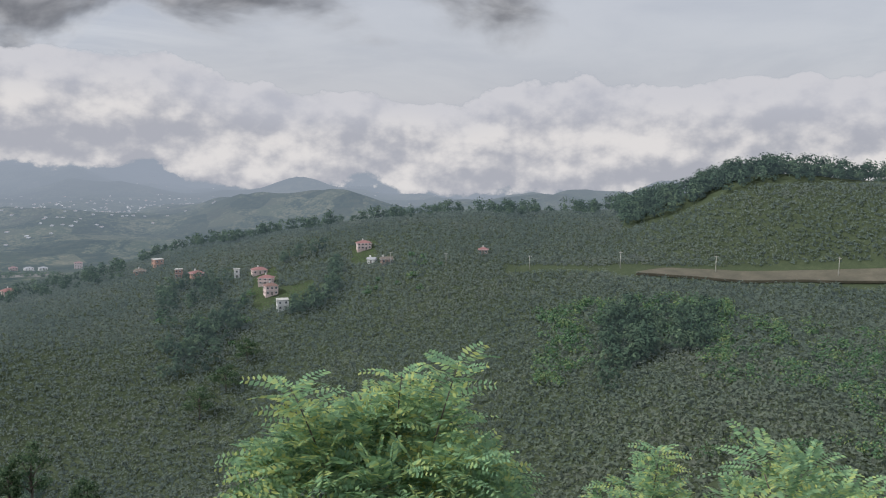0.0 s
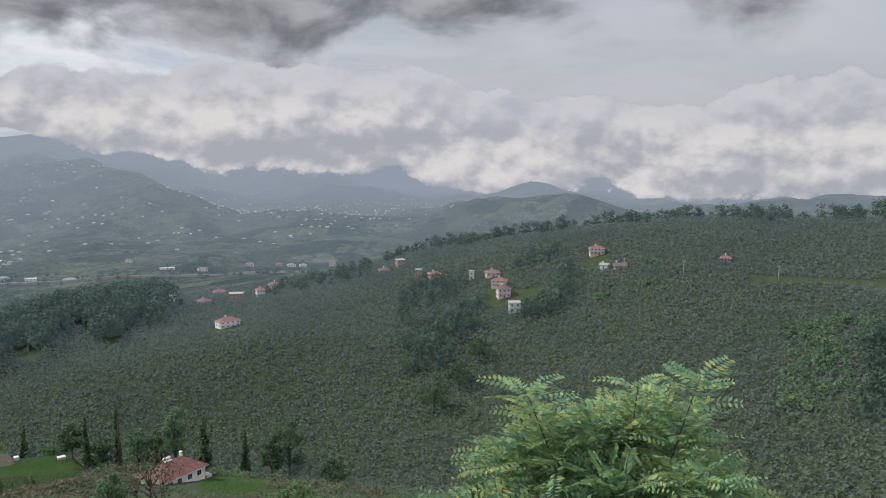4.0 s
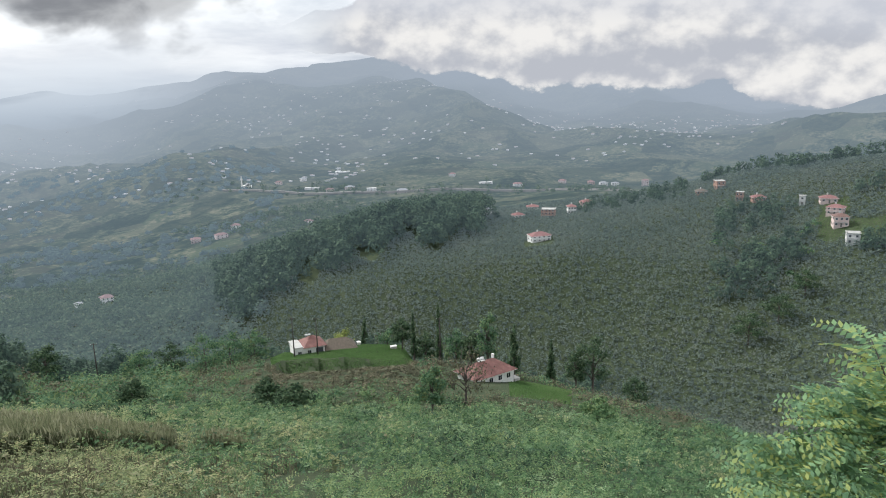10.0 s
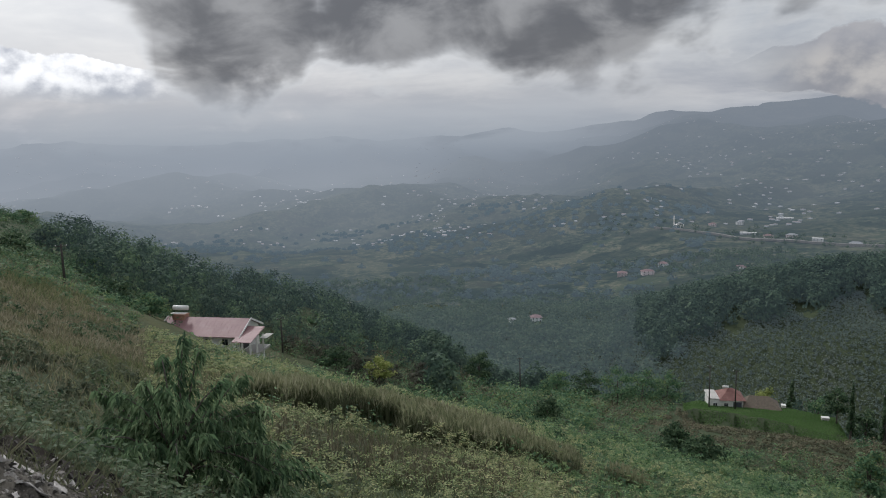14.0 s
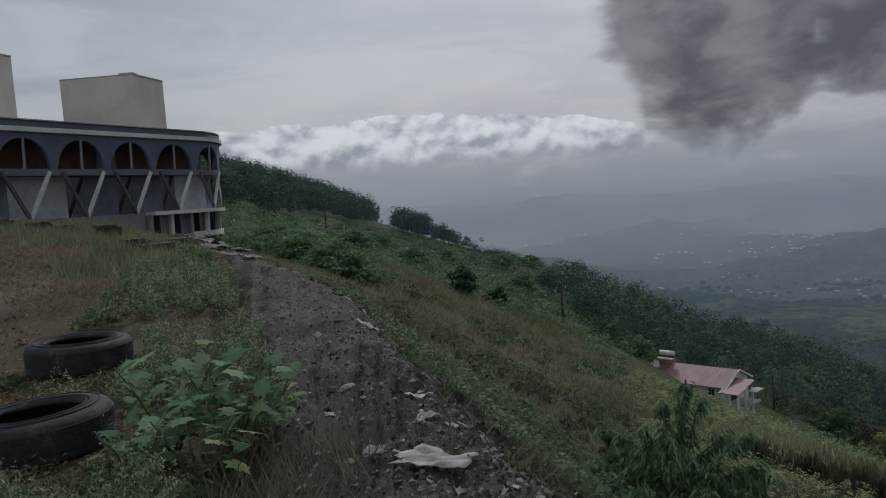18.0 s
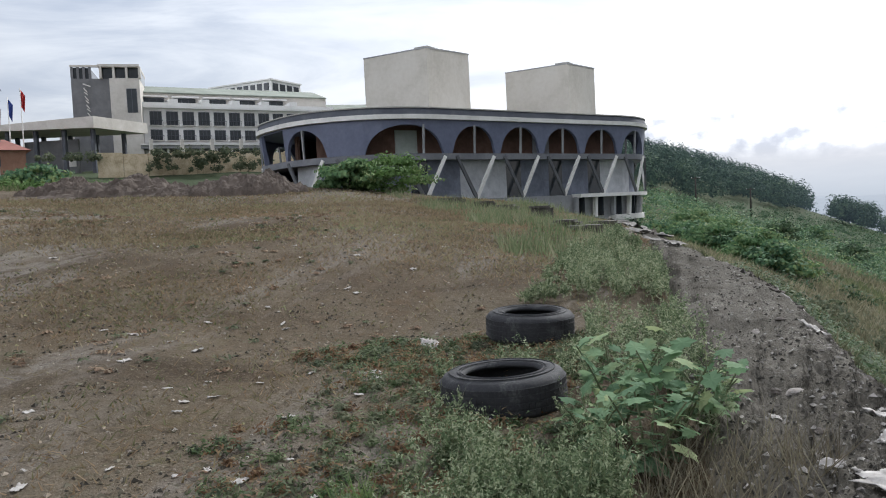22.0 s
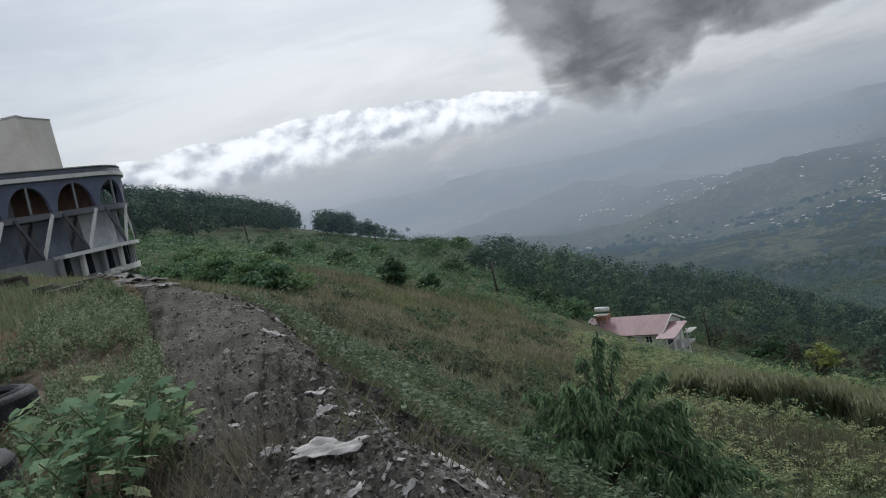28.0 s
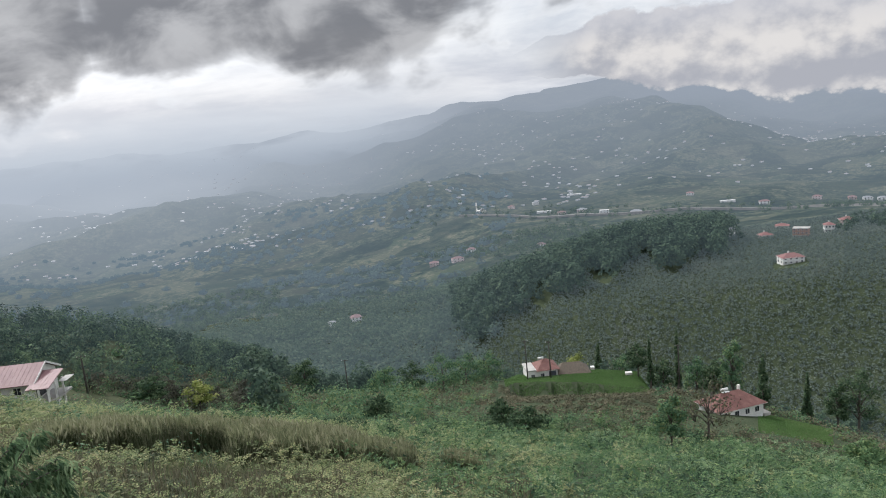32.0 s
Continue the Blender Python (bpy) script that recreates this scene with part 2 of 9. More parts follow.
GREY = material("grey_paint", ((0.20, 0.205, 0.215), (0.27, 0.275, 0.285), (0.34, 0.345, 0.35)), 0.5, 0.7, 0.1)
TILE_ROOF = material("clay_tiles", ((0.15, 0.06, 0.053), (0.21, 0.088, 0.076), (0.28, 0.14, 0.12)), 0.8, 0.85, 0.5, 8.0)
WOOD = material("weathered_wood", ((0.07, 0.055, 0.04), (0.12, 0.095, 0.07), (0.18, 0.15, 0.12)), 2.0, 0.9, 0.4)
RUBBER = material("old_rubber", ((0.008, 0.008, 0.010), (0.018, 0.019, 0.022), (0.075, 0.074, 0.072)), 5.0, 0.8, 0.35, 60.0)
GLASS = material("dark_glass", ((0.02, 0.025, 0.03), (0.03, 0.035, 0.04), (0.04, 0.045, 0.05)), 1.0, 0.08, 0.0)

# ---- ground ----
AZ = (-180, -150, -125, -112, -105, -90, -75, -60, -45, -36, -30, -15, 0, 10, 20, 30, 36, 40, 55, 85, 110, 180)
# each belt of the ground: distance and height at every bearing of AZ
BELTS = []


def belt(r, z):
    BELTS.append((r, z))


belt((0.3,) * 22, (-0.15,) * 22)
belt((1.6,) * 22, (-0.15,) * 22)
belt((6, 3, 2.0, 2.0, 2.0, 2.0, 2.0, 2.0, 2.0, 2.0, 2.1, 2.2, 2.4, 3.3, 5.2, 9, 10, 10, 10, 10, 10, 10),
     (-0.1, -0.1, -0.25, -0.25, -0.25, -0.25, -0.25, -0.25, -0.25, -0.25, -0.25, -0.25, -0.25, -0.22, -0.18, -0.1, -0.08, -0.06, 0.05, 0.08, 0.05, -0.05))
belt((14, 5, 3.0, 3.0, 3.0, 3.0, 3.0, 3.0, 3.0, 3.0, 3.1, 3.2, 3.4, 4.5, 7.0, 19, 24, 24, 24, 24, 24, 24),
     (0.2, 0, -0.5, -0.5, -0.6, -0.7, -0.7, -0.7, -0.7, -0.7, -0.6, -0.5, -0.45, -0.25, -0.05, 0.0, 0.3, 0.6, 1.3, 1.3, 0.8, 0.4))
belt((40, 15, 8, 8, 8, 8, 8, 8, 8, 8, 8, 7.5, 7.5, 8.5, 11, 29, 50, 48, 45, 45, 45, 40),
     (1.5, -2, -3.2, -3.4, -3.6, -3.9, -4.0, -4.0, -4.0, -3.9, -3.8, -3.2, -2.2, -1.6, -0.8, -0.5, 0.6, 1.7, 3.3, 3.3, 2.5, 1.5))
belt((80, 30, 20, 20, 20, 20, 22, 22, 22, 22, 22, 22, 24, 25, 30, 60, 68, 75, 75, 60, 70, 80),
     (4, -4, -7.5, -8.0, -9.0, -10.5, -11.6, -11.6, -11.6, -11.4, -11.2, -9.6, -8.2, -6.0, -3.4, -1.8, 0.5, 2.2, 4.6, 5.2, 5.0, 4))
belt((160, 80, 50, 50, 55, 65, 80, 80, 80, 80, 80, 80, 80, 80, 80, 90, 100, 100, 110, 100, 120, 160),
     (8, -10, -24, -26, -29, -35, -41, -38, -37.4, -35.5, -34, -28, -21, -14, -6.8, -1.2, 1.5, 2.8, 8.0, 9.0, 8.5, 8))
belt((200, 105, 68, 70, 78, 92, 115, 125, 140, 150, 150, 140, 115, 110, 110, 120, 128, 130, 155, 150, 165, 205),
     (10, -12.5, -33, -36.5, -41, -48, -57, -57.0, -57.6, -59.8, -58.5, -51, -28.5, -16.7, -8, -0.2, 4, 6.5, 9.5, 10.5, 9.8, 11))
belt((250, 130, 85, 90, 100, 120, 150, 170, 185, 205, 212, 195, 150, 140, 140, 150, 155, 160, 200, 200, 210, 250),
     (14, -15, -42, -47, -52, -61, -71, -71, -67.0, -71.5, -74, -67, -34.5, -19, -9, 1, 7, 10, 11, 12, 12, 14))
belt((330, 200, 125, 130, 140, 180, 215, 250, 280, 310, 330, 300, 230, 280, 330, 350, 370, 380, 400, 400, 400, 330),
     (25, -20, -50, -57, -62, -79, -97, -107, -106, -113, -116, -100, -42, -31, -13, 10, 21, 30, 25, 20, 20, 25))
belt((420, 300, 230, 240, 240, 260, 300, 325, 340, 365, 420, 500, 330, 400, 450, 480, 500, 500, 500, 500, 500, 420),
     (35, -15, -51.5, -54, -56, -68, -79, -76, -86, -103, -123, -137, -75, -70, -48, -10, 5, 15, 20, 20, 25, 35))
belt((480, 380, 310, 318, 322, 340, 370, 400, 400, 400, 500, 600, 420, 480, 560, 580, 600, 600, 600, 600, 600, 480),
     (40, -8, -39, -42, -44, -49, -66, -77, -78, -97, -139, -150, -110, -105, -90, -40, -15, 0, 15, 15, 25, 40))
belt((560, 460, 380, 400, 430, 430, 470, 520, 430, 440, 560, 700, 520, 600, 700, 720, 740, 740, 740, 740, 740, 560),
     (42, 0, -7, -4, -30, -38.5, -57.5, -85, -76.5, -101, -143, -160, -130, -130, -120, -70, -40, -20, 0, 10, 25, 42))
belt((800, 700, 620, 640, 650, 650, 660, 640, 620, 640, 700, 820, 800, 850, 900, 900, 900, 900, 900, 900, 900, 800),
     (30, -60, -90, -95, -100, -110, -115, -101, -112, -135, -158, -172, -168, -165, -160, -130, -100, -80, -40, -20, 0, 30))
NEAR_BELTS = len(BELTS)
belt((1200, 1100, 1000, 1000, 1000, 1000, 1000, 1000, 1000, 1100, 1200, 1500, 1600, 1700, 1800, 1800, 1800, 1800, 1800, 1800, 1500, 1200),
     (0, -80, -130, -130, -130, -138, -140, -140, -146, -150, -156, -182, -178, -165, -170, -170, -160, -150, -120, -100, -60, 0))
belt((2000, 1800, 1700, 1700, 1700, 1700, 1700, 1800, 1900, 1900, 1900, 2300, 2500, 2700, 2800, 2800, 2800, 2800, 2800, 2800, 2400, 2000),
     (0, -100, -120, -120, -118, -118, -125, -140, -78, -118, -148, -155, -152, -135, -130, -130, -130, -130, -120, -120, -80, 0))
belt((3000, 2900, 2900, 2900, 2900, 2900, 2900, 2900, 2900, 2900, 3000, 3200, 3300, 3300, 3300, 3300, 3300, 3300, 3300, 3300, 3200, 3000),
     (0, -60, -120, -120, -120, -125, -125, -70, 55, 15, -25, -50, -50, -48, -55, -60, -60, -60, -60, -60, -40, 0))
belt((4300,) * 22, (40, -20, 40, 40, 40, 40, 50, 80, 100, 30, -40, -60, -60, -50, -40, -40, -40, -40, -40, -40, 0, 40))


def smooth_table(values, az):
    """Values at AZ carried on to other bearings, with soft corners."""
    fine = np.arange(-180.0, 180.1, 1.0)
    v = np.interp(fine, AZ, values)
    k = np.array([1, 2, 3, 4, 3, 2, 1], float)
    v = np.convolve(np.pad(v, 3, mode="wrap"), k / k.sum(), "valid")
    return np.interp(az, fine, v)


def lattice(values, n):
    """Soft interpolation between belts; n positions per belt step."""
    values = np.asarray(values)
    out = []
    for i in range(len(values) - 1):
        p0, p1, p2, p3 = values[max(i - 1, 0)], values[i], values[i + 1], values[min(i + 2, len(values) - 1)]
        for j in range(n):
            t = j / n
            m1, m2 = (p2 - p0) * 0.35, (p3 - p1) * 0.35
            out.append((2 * t**3 - 3 * t**2 + 1) * p1 + (t**3 - 2 * t**2 + t) * m1 + (-2 * t**3 + 3 * t**2) * p2 + (t**3 - t**2) * m2)
    out.append(values[-1])
    return np.array(out)


GAZ = np.arange(-180.0, 180.0, 0.5)
STEPS = 12
GR = lattice([smooth_table(r, GAZ) for r, z in BELTS], STEPS)
GZ = lattice([smooth_table(z, GAZ) for r, z in BELTS], STEPS)
GR = np.maximum.accumulate(GR + np.arange(len(GR))[:, None] * 1e-4, axis=0)


def waves(x, y):
    """Gentle unevenness that grows with the distance."""
    r = np.hypot(x, y)
    w = np.zeros_like(r)
    for k, (a, b, p) in enumerate(((1.0, 0.3, 0.0), (-0.5, 0.9, 1.7), (0.8, -0.7, 3.1), (0.2, 1.1, 4.4))):
        for s in (3.1, 9.7, 31.0, 140.0):
            w += np.sin((a * x + b * y) / s * 2.0 + p + s) * np.minimum(s * 0.012, r * 0.0035) * np.clip(r / s / 2.0, 0, 1)
    return w


GX, GY = -np.sin(np.radians(GAZ))[None] * GR, np.cos(np.radians(GAZ))[None] * GR
GZ = GZ + waves(GX, GY)


def spurs(x, y):
    """Spurs and side valleys of the far hills."""
    r = np.hypot(x, y)
    w = np.zeros_like(r)
    for a, b, p, s, h in ((1.0, 0.35, 0.4, 330.0, 26.0), (-0.6, 1.0, 2.1, 250.0, 18.0), (0.9, -0.8, 4.0, 150.0, 11.0), (0.3, 1.2, 5.2, 95.0, 6.0), (1.3, 0.2, 1.1, 60.0, 3.5)):
        u = (a * x + b * y) / s + p + 0.9 * np.sin((b * x - a * y) / (s * 1.7) + p * 2)
        w += h * (1.0 - 2.0 * np.abs(np.sin(u)))
    return w * np.clip((r - 750.0) / 900.0, 0, 1) * np.clip((4400.0 - r) / 900.0, 0.35, 1)


GZ = GZ + spurs(GX, GY)


# spur that carries the forest behind the veranda house
SPUR = np.interp(GAZ, (-24, -21, -18, -16, -9, -5, -1.5, 2, 5, 8, 9.5, 12, 14, 17), (0, 3.0, 10.0, 13.0, 14.0, 10.0, 2.5, 0.0, 0.0, 1.0, 2.4, 2.6, 0.5, 0))[None]
GZ = GZ + SPUR * np.interp(GR, (132, 165, 205, 235, 270, 350), (0, 0.3, 0.85, 1.0, 0.8, 0))


# level lawn before the farmhouse, with the slope cut back below it
LAWN = np.clip((5.8 - np.abs(GAZ + 42.0)) / 1.2, 0, 1)[None]
deck, cut = -70.6 - (GR - 188.0) * 0.17, 1.5 - GR * math.tan(radians(21.5))
GZ = np.where((GR > 188) & (GR < 219), GZ + (np.maximum(GZ, deck) - GZ) * LAWN, GZ)
GZ = np.where((GR > 150) & (GR <= 188), GZ + (np.minimum(GZ, cut) - GZ) * LAWN, GZ)


def ground_z(x, y):
    """Height of the ground under a point."""
    az, r = (math.degrees(math.atan2(-x, y)) + 180.0) * 2.0, math.hypot(x, y)
    i, f = int(az) % len(GAZ), az - int(az)
    j = (i + 1) % len(GAZ)
    z0, z1 = np.interp(r, GR[:, i], GZ[:, i]), np.interp(r, GR[:, j], GZ[:, j])
    return float(z0 + (z1 - z0) * f)


def ground_zs(az, r):
    """The same for many bearings and distances at once."""
    q = (np.asarray(az) + 180.0) * 2.0
    i = q.astype(int) % len(GAZ)
    out = np.empty(len(q))
    for c in np.unique(i):
        m = i == c
        j = (c + 1) % len(GAZ)
        f = q[m] - np.floor(q[m])
        out[m] = np.interp(r[m], GR[:, c], GZ[:, c]) * (1 - f) + np.interp(r[m], GR[:, j], GZ[:, j]) * f
    return out


def sheet(name, first, last, mat):
    """The rows first..last of the ground lattice as one mesh."""
    x, y, z = GX[first:last + 1], GY[first:last + 1], GZ[first:last + 1]
    nr, na = x.shape
    co = np.stack([x, y, z], -1).reshape(-1, 3)
    i, j = np.meshgrid(np.arange(nr - 1), np.arange(na), indexing="ij")
    k = (j + 1) % na
    quads = np.stack([i * na + j, (i + 1) * na + j, (i + 1) * na + k, i * na + k], -1).reshape(-1, 4)[:, ::-1]
    if first == 0:
        # close the middle
        q = len(co)
        co = np.concatenate([co, [[0.0, 0.0, float(z[0].mean())]]])
        j = np.arange(0, na - 1, 2)
        quads = np.concatenate([quads, np.stack([np.full(len(j), q), (j + 2) % na, j + 1, j], -1)])
    return mesh_from(name, co, quads, mat)


def mesh_from(name, co, faces, mat, smooth=True):
    """A mesh object from arrays of corners and equal-sided faces."""
    me = bpy.data.meshes.new(name)
    n = faces.shape[1]
    me.vertices.add(len(co))
    me.vertices.foreach_set("co", np.ascontiguousarray(co, np.float32).ravel())
    me.loops.add(faces.size)
    me.loops.foreach_set("vertex_index", np.ascontiguousarray(faces, np.int32).ravel())
    me.polygons.add(len(faces))
    me.polygons.foreach_set("loop_start", np.arange(0, faces.size, n, dtype=np.int32))
    me.polygons.foreach_set("use_smooth", np.full(len(faces), smooth))
    me.update(calc_edges=True)
    me.validate()
    if mat:
        me.materials.append(mat)
    return new(name, me)


def ground_material():
    """Trodden dirt on the lot, rubble on its edge, rough grass and orchard soil on the slopes."""
    mat = bpy.data.materials.new("ground")
    mat.use_nodes = True
    M = Nodes(mat.node_tree)
    bsdf = mat.node_tree.nodes["Principled BSDF"]
    pos = M.add("ShaderNodeTexCoord").outputs["Object"]
    a = M.noise(pos, 0.35, 7.0, 0.62, 0.5)
    b = M.noise(pos, 3.0, 8.0, 0.7)
    c = M.noise(pos, 28.0, 4.0, 0.7)
    w = M.noise(pos, 0.04, 5.0, 0.6)
    lot = M.add("ShaderNodeAttribute", attribute_name="lot").outputs["Fac"]
    rub = M.add("ShaderNodeAttribute", attribute_name="rubble").outputs["Fac"]
    dry = M.add("ShaderNodeAttribute", attribute_name="dry").outputs["Fac"]
    mixf = M.m("MULTIPLY_ADD", c, 0.35, M.m("MULTIPLY_ADD", b, 0.4, M.m("MULTIPLY", a, 0.45)))
    dirt = M.ramp(mixf, [(0.38, (0.04, 0.032, 0.021)), (0.58, (0.085, 0.07, 0.047)), (0.75, (0.14, 0.12, 0.088)), (0.85, (0.20, 0.18, 0.14))])
    px, py, pz = (lambda s: (M.link(pos, s.inputs[0]), s.outputs)[1])(M.add("ShaderNodeSeparateXYZ"))
    along = M.m("SUBTRACT", M.m("MULTIPLY", py, 0.84), M.m("MULTIPLY", px, 0.54))
    across = M.m("ADD", M.m("MULTIPLY", px, 0.84), M.m("MULTIPLY", py, 0.54))
    track = M.noise(M.vec(M.m("MULTIPLY", along, 0.09), M.m("MULTIPLY", across, 0.42), 0.0), 1.0, 6.0, 0.65, 0.6)
    dirt = M.mix(0.7, dirt, M.ramp(a, [(0.38, (0.046, 0.034, 0.02)), (0.52, (0.09, 0.073, 0.048)), (0.66, (0.135, 0.117, 0.088))]))
    dirt = M.mix(M.m("MULTIPLY", M.m("MULTIPLY", M.step(track, 0.48, 0.6), M.step(b, 0.68, 0.45)), 0.85), dirt, (0.165, 0.15, 0.13))
    dirt = M.mix(M.m("MULTIPLY", M.step(track, 0.46, 0.34), M.m("MULTIPLY", M.step(b, 0.45, 0.6), 0.6)), dirt, (0.10, 0.064, 0.034))
    clods = M.noise(pos, 11.0, 5.0, 0.75)
    dirt = M.mix(M.m("MULTIPLY", M.step(clods, 0.54, 0.66), 0.6), dirt, (0.035, 0.027, 0.02))
    dirt = M.mix(M.m("MULTIPLY", M.step(clods, 0.46, 0.34), 0.3), dirt, (0.22, 0.185, 0.15))
    chips = M.noise(pos, 52.0, 2.0, 0.6)
    dirt = M.mix(M.m("MULTIPLY", M.step(chips, 0.62, 0.68), 0.6), dirt, (0.26, 0.23, 0.195))
    dirt = M.mix(M.m("MULTIPLY", M.step(chips, 0.40, 0.33), 0.6), dirt, (0.028, 0.02, 0.015))
    weeds = M.m("MULTIPLY", M.step(b, 0.53, 0.66), M.step(a, 0.45, 0.62))
    dirt = M.mix(M.m("MULTIPLY", weeds, 0.7), dirt, (0.07, 0.068, 0.03))
    film = M.m("MULTIPLY", M.step(w, 0.42, 0.62), M.step(c, 0.38, 0.6))
    dirt = M.mix(M.m("MULTIPLY", film, 0.4), dirt, (0.10, 0.064, 0.04))
    rubble = M.ramp(mixf, [(0.4, (0.036, 0.033, 0.027)), (0.6, (0.098, 0.09, 0.075)), (0.8, (0.21, 0.195, 0.17))])
    grass = M.ramp(mixf, [(0.35, (0.026, 0.037, 0.02)), (0.55, (0.042, 0.056, 0.03)), (0.75, (0.064, 0.078, 0.042))])
    straw = M.ramp(mixf, [(0.35, (0.04, 0.046, 0.018)), (0.6, (0.075, 0.078, 0.033)), (0.8, (0.12, 0.108, 0.055))])
    grass = M.mix(M.m("MULTIPLY", dry, M.step(w, 0.35, 0.6)), grass, straw)
    edge = M.m("ADD", lot, M.m("MULTIPLY", M.m("SUBTRACT", b, 0.5), 0.9))
    col = M.mix(M.step(M.m("ADD", rub, M.m("MULTIPLY", M.m("SUBTRACT", b, 0.5), 0.8)), 0.35, 0.65), grass, rubble)
    col = M.mix(M.step(edge, 0.35, 0.65), col, dirt)
    M.link(col, bsdf.inputs["Base Color"])
    bsdf.inputs["Roughness"].default_value = 0.95
    bsdf.inputs["Specular IOR Level"].default_value = 0.1
    bump = M.add("ShaderNodeBump")
    bump.inputs["Strength"].default_value, bump.inputs["Distance"].default_value = 1.0, 0.06
    M.link(M.m("ADD", b, M.m("MULTIPLY", c, 0.5)), bump.inputs["Height"])
    M.link(bump.outputs[0], bsdf.inputs["Normal"])
    return mat


def far_material():
    """Woods and fields a kilometre and more away, with the valley's haze painted over as emission."""
    mat = bpy.data.materials.new("far_hills")
    mat.use_nodes = True
    M = Nodes(mat.node_tree)
    M.tree.nodes.clear()
    pos = M.add("ShaderNodeTexCoord").outputs["Object"]
    sx, sy, sz = (lambda s: (M.link(pos, s.inputs[0]), s.outputs)[1])(M.add("ShaderNodeSeparateXYZ"))
    a, b = M.noise(pos, 0.006, 8.0, 0.65, 0.5), M.noise(pos, 0.05, 6.0, 0.7)
    tuft = M.noise(pos, 0.16, 4.0, 0.7)
    f = M.m("ADD", M.m("MULTIPLY_ADD", b, 0.6, M.m("MULTIPLY", a, 0.4)), M.m("MULTIPLY_ADD", tuft, 0.7, -0.25))
    col = M.ramp(f, [(0.50, (0.010, 0.020, 0.016)), (0.57, (0.03, 0.045, 0.03)), (0.64, (0.08, 0.09, 0.055)), (0.73, (0.16, 0.15, 0.10))])
    plots = M.add("ShaderNodeTexVoronoi", feature="F1")
    M.link(pos, plots.inputs["Vector"])
    plots.inputs["Scale"].default_value = 0.017
    tone = M.add("ShaderNodeSeparateColor")
    M.link(plots.outputs["Color"], tone.inputs[0])
    col = M.mix(M.m("MULTIPLY", M.m("MULTIPLY", M.step(tone.outputs[0], 0.6, 0.8), M.step(M.m("MULTIPLY_ADD", tuft, 0.5, M.m("MULTIPLY", b, 0.5)), 0.58, 0.42)), 0.55), col, M.ramp(tone.outputs[1], [(0.2, (0.085, 0.075, 0.055)), (0.5, (0.075, 0.10, 0.05)), (0.8, (0.15, 0.14, 0.09))]))
    col = M.mix(M.m("MULTIPLY", M.m("MULTIPLY", M.step(tone.outputs[2], 0.4, 0.2), M.step(tuft, 0.40, 0.52)), 0.7), col, (0.010, 0.02, 0.014))
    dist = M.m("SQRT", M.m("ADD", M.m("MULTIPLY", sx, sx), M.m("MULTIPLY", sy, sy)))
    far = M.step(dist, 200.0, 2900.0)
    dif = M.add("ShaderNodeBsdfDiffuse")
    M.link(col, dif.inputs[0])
    # haze as emission, paler and stronger with distance
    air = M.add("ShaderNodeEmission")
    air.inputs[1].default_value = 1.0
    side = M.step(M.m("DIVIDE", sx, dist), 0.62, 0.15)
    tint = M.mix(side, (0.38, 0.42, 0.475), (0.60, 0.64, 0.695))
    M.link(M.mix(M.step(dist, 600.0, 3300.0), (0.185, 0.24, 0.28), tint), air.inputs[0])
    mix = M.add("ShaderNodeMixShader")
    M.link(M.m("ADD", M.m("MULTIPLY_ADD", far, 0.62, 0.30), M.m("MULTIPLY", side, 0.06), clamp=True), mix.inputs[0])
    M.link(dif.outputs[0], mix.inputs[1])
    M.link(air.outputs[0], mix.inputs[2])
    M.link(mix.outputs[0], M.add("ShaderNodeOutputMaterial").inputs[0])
    return mat


LAST_NEAR = (NEAR_BELTS - 2) * STEPS
ground = sheet("ground", 0, LAST_NEAR, ground_material())
tagged(ground, "dirt lot on a hill edge above steep green slopes", "ground", kind="structure")


def edge_r(az):
    """Distance from the middle to the outer edge of the trodden lot."""
    return np.interp(az, (-180, -120, -20, 0, 10, 20, 25, 28, 30, 31.5, 33, 34.5, 38, 60, 180), (40, 1.7, 1.7, 1.8, 2.0, 2.6, 3.4, 4.2, 6.5, 16, 36, 42, 46, 60, 60))


def bank_r(az):
    """Distance to the ragged outer rim of the rubble bank."""
    az = np.asarray(az, float)
    return np.interp(az, (-40, -15, -6, 0, 4, 8.5, 12, 14.5, 19, 21, 23, 28, 31.4, 34), (4.0, 4.4, 5.0, 5.8, 7.2, 7.4, 6.8, 7.2, 9.6, 12.6, 15.6, 22, 37, 58)) * (1 + 0.035 * np.sin(az * 1.7 + 1) + 0.025 * np.sin(az * 4.3))


def ground_masks():
    r, a = np.hypot(GX, GY)[:LAST_NEAR + 1], np.broadcast_to(GAZ[None], GX.shape)[:LAST_NEAR + 1]
    e = edge_r(a)
    lot = np.clip((e * 1.05 - r) / (0.25 * e) + 0.5, 0, 1)
    out = bank_r(a) * 0.93 * np.interp(a, (-18, -7, 34, 40), (0.4, 1, 1, 0.05))
    rubble = np.clip((out - r) / (0.12 * out + 0.01) + 0.5, 0, 1)
    dry = np.exp(-((a - 12) / 22) ** 2) * np.clip((190 - r) / 60, 0, 1)
    for n, v in (("lot", lot), ("rubble", rubble), ("dry", dry)):
        at = ground.data.attributes.new(n, "FLOAT", "POINT")
        v = np.append(np.ascontiguousarray(v, np.float32).ravel(), np.float32(n == "lot"))
        at.data.foreach_set("value", v)


ground_masks()
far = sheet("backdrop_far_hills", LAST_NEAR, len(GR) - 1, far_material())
tagged(far, "hazy wooded hills and valley far below", "hills", kind="structure")


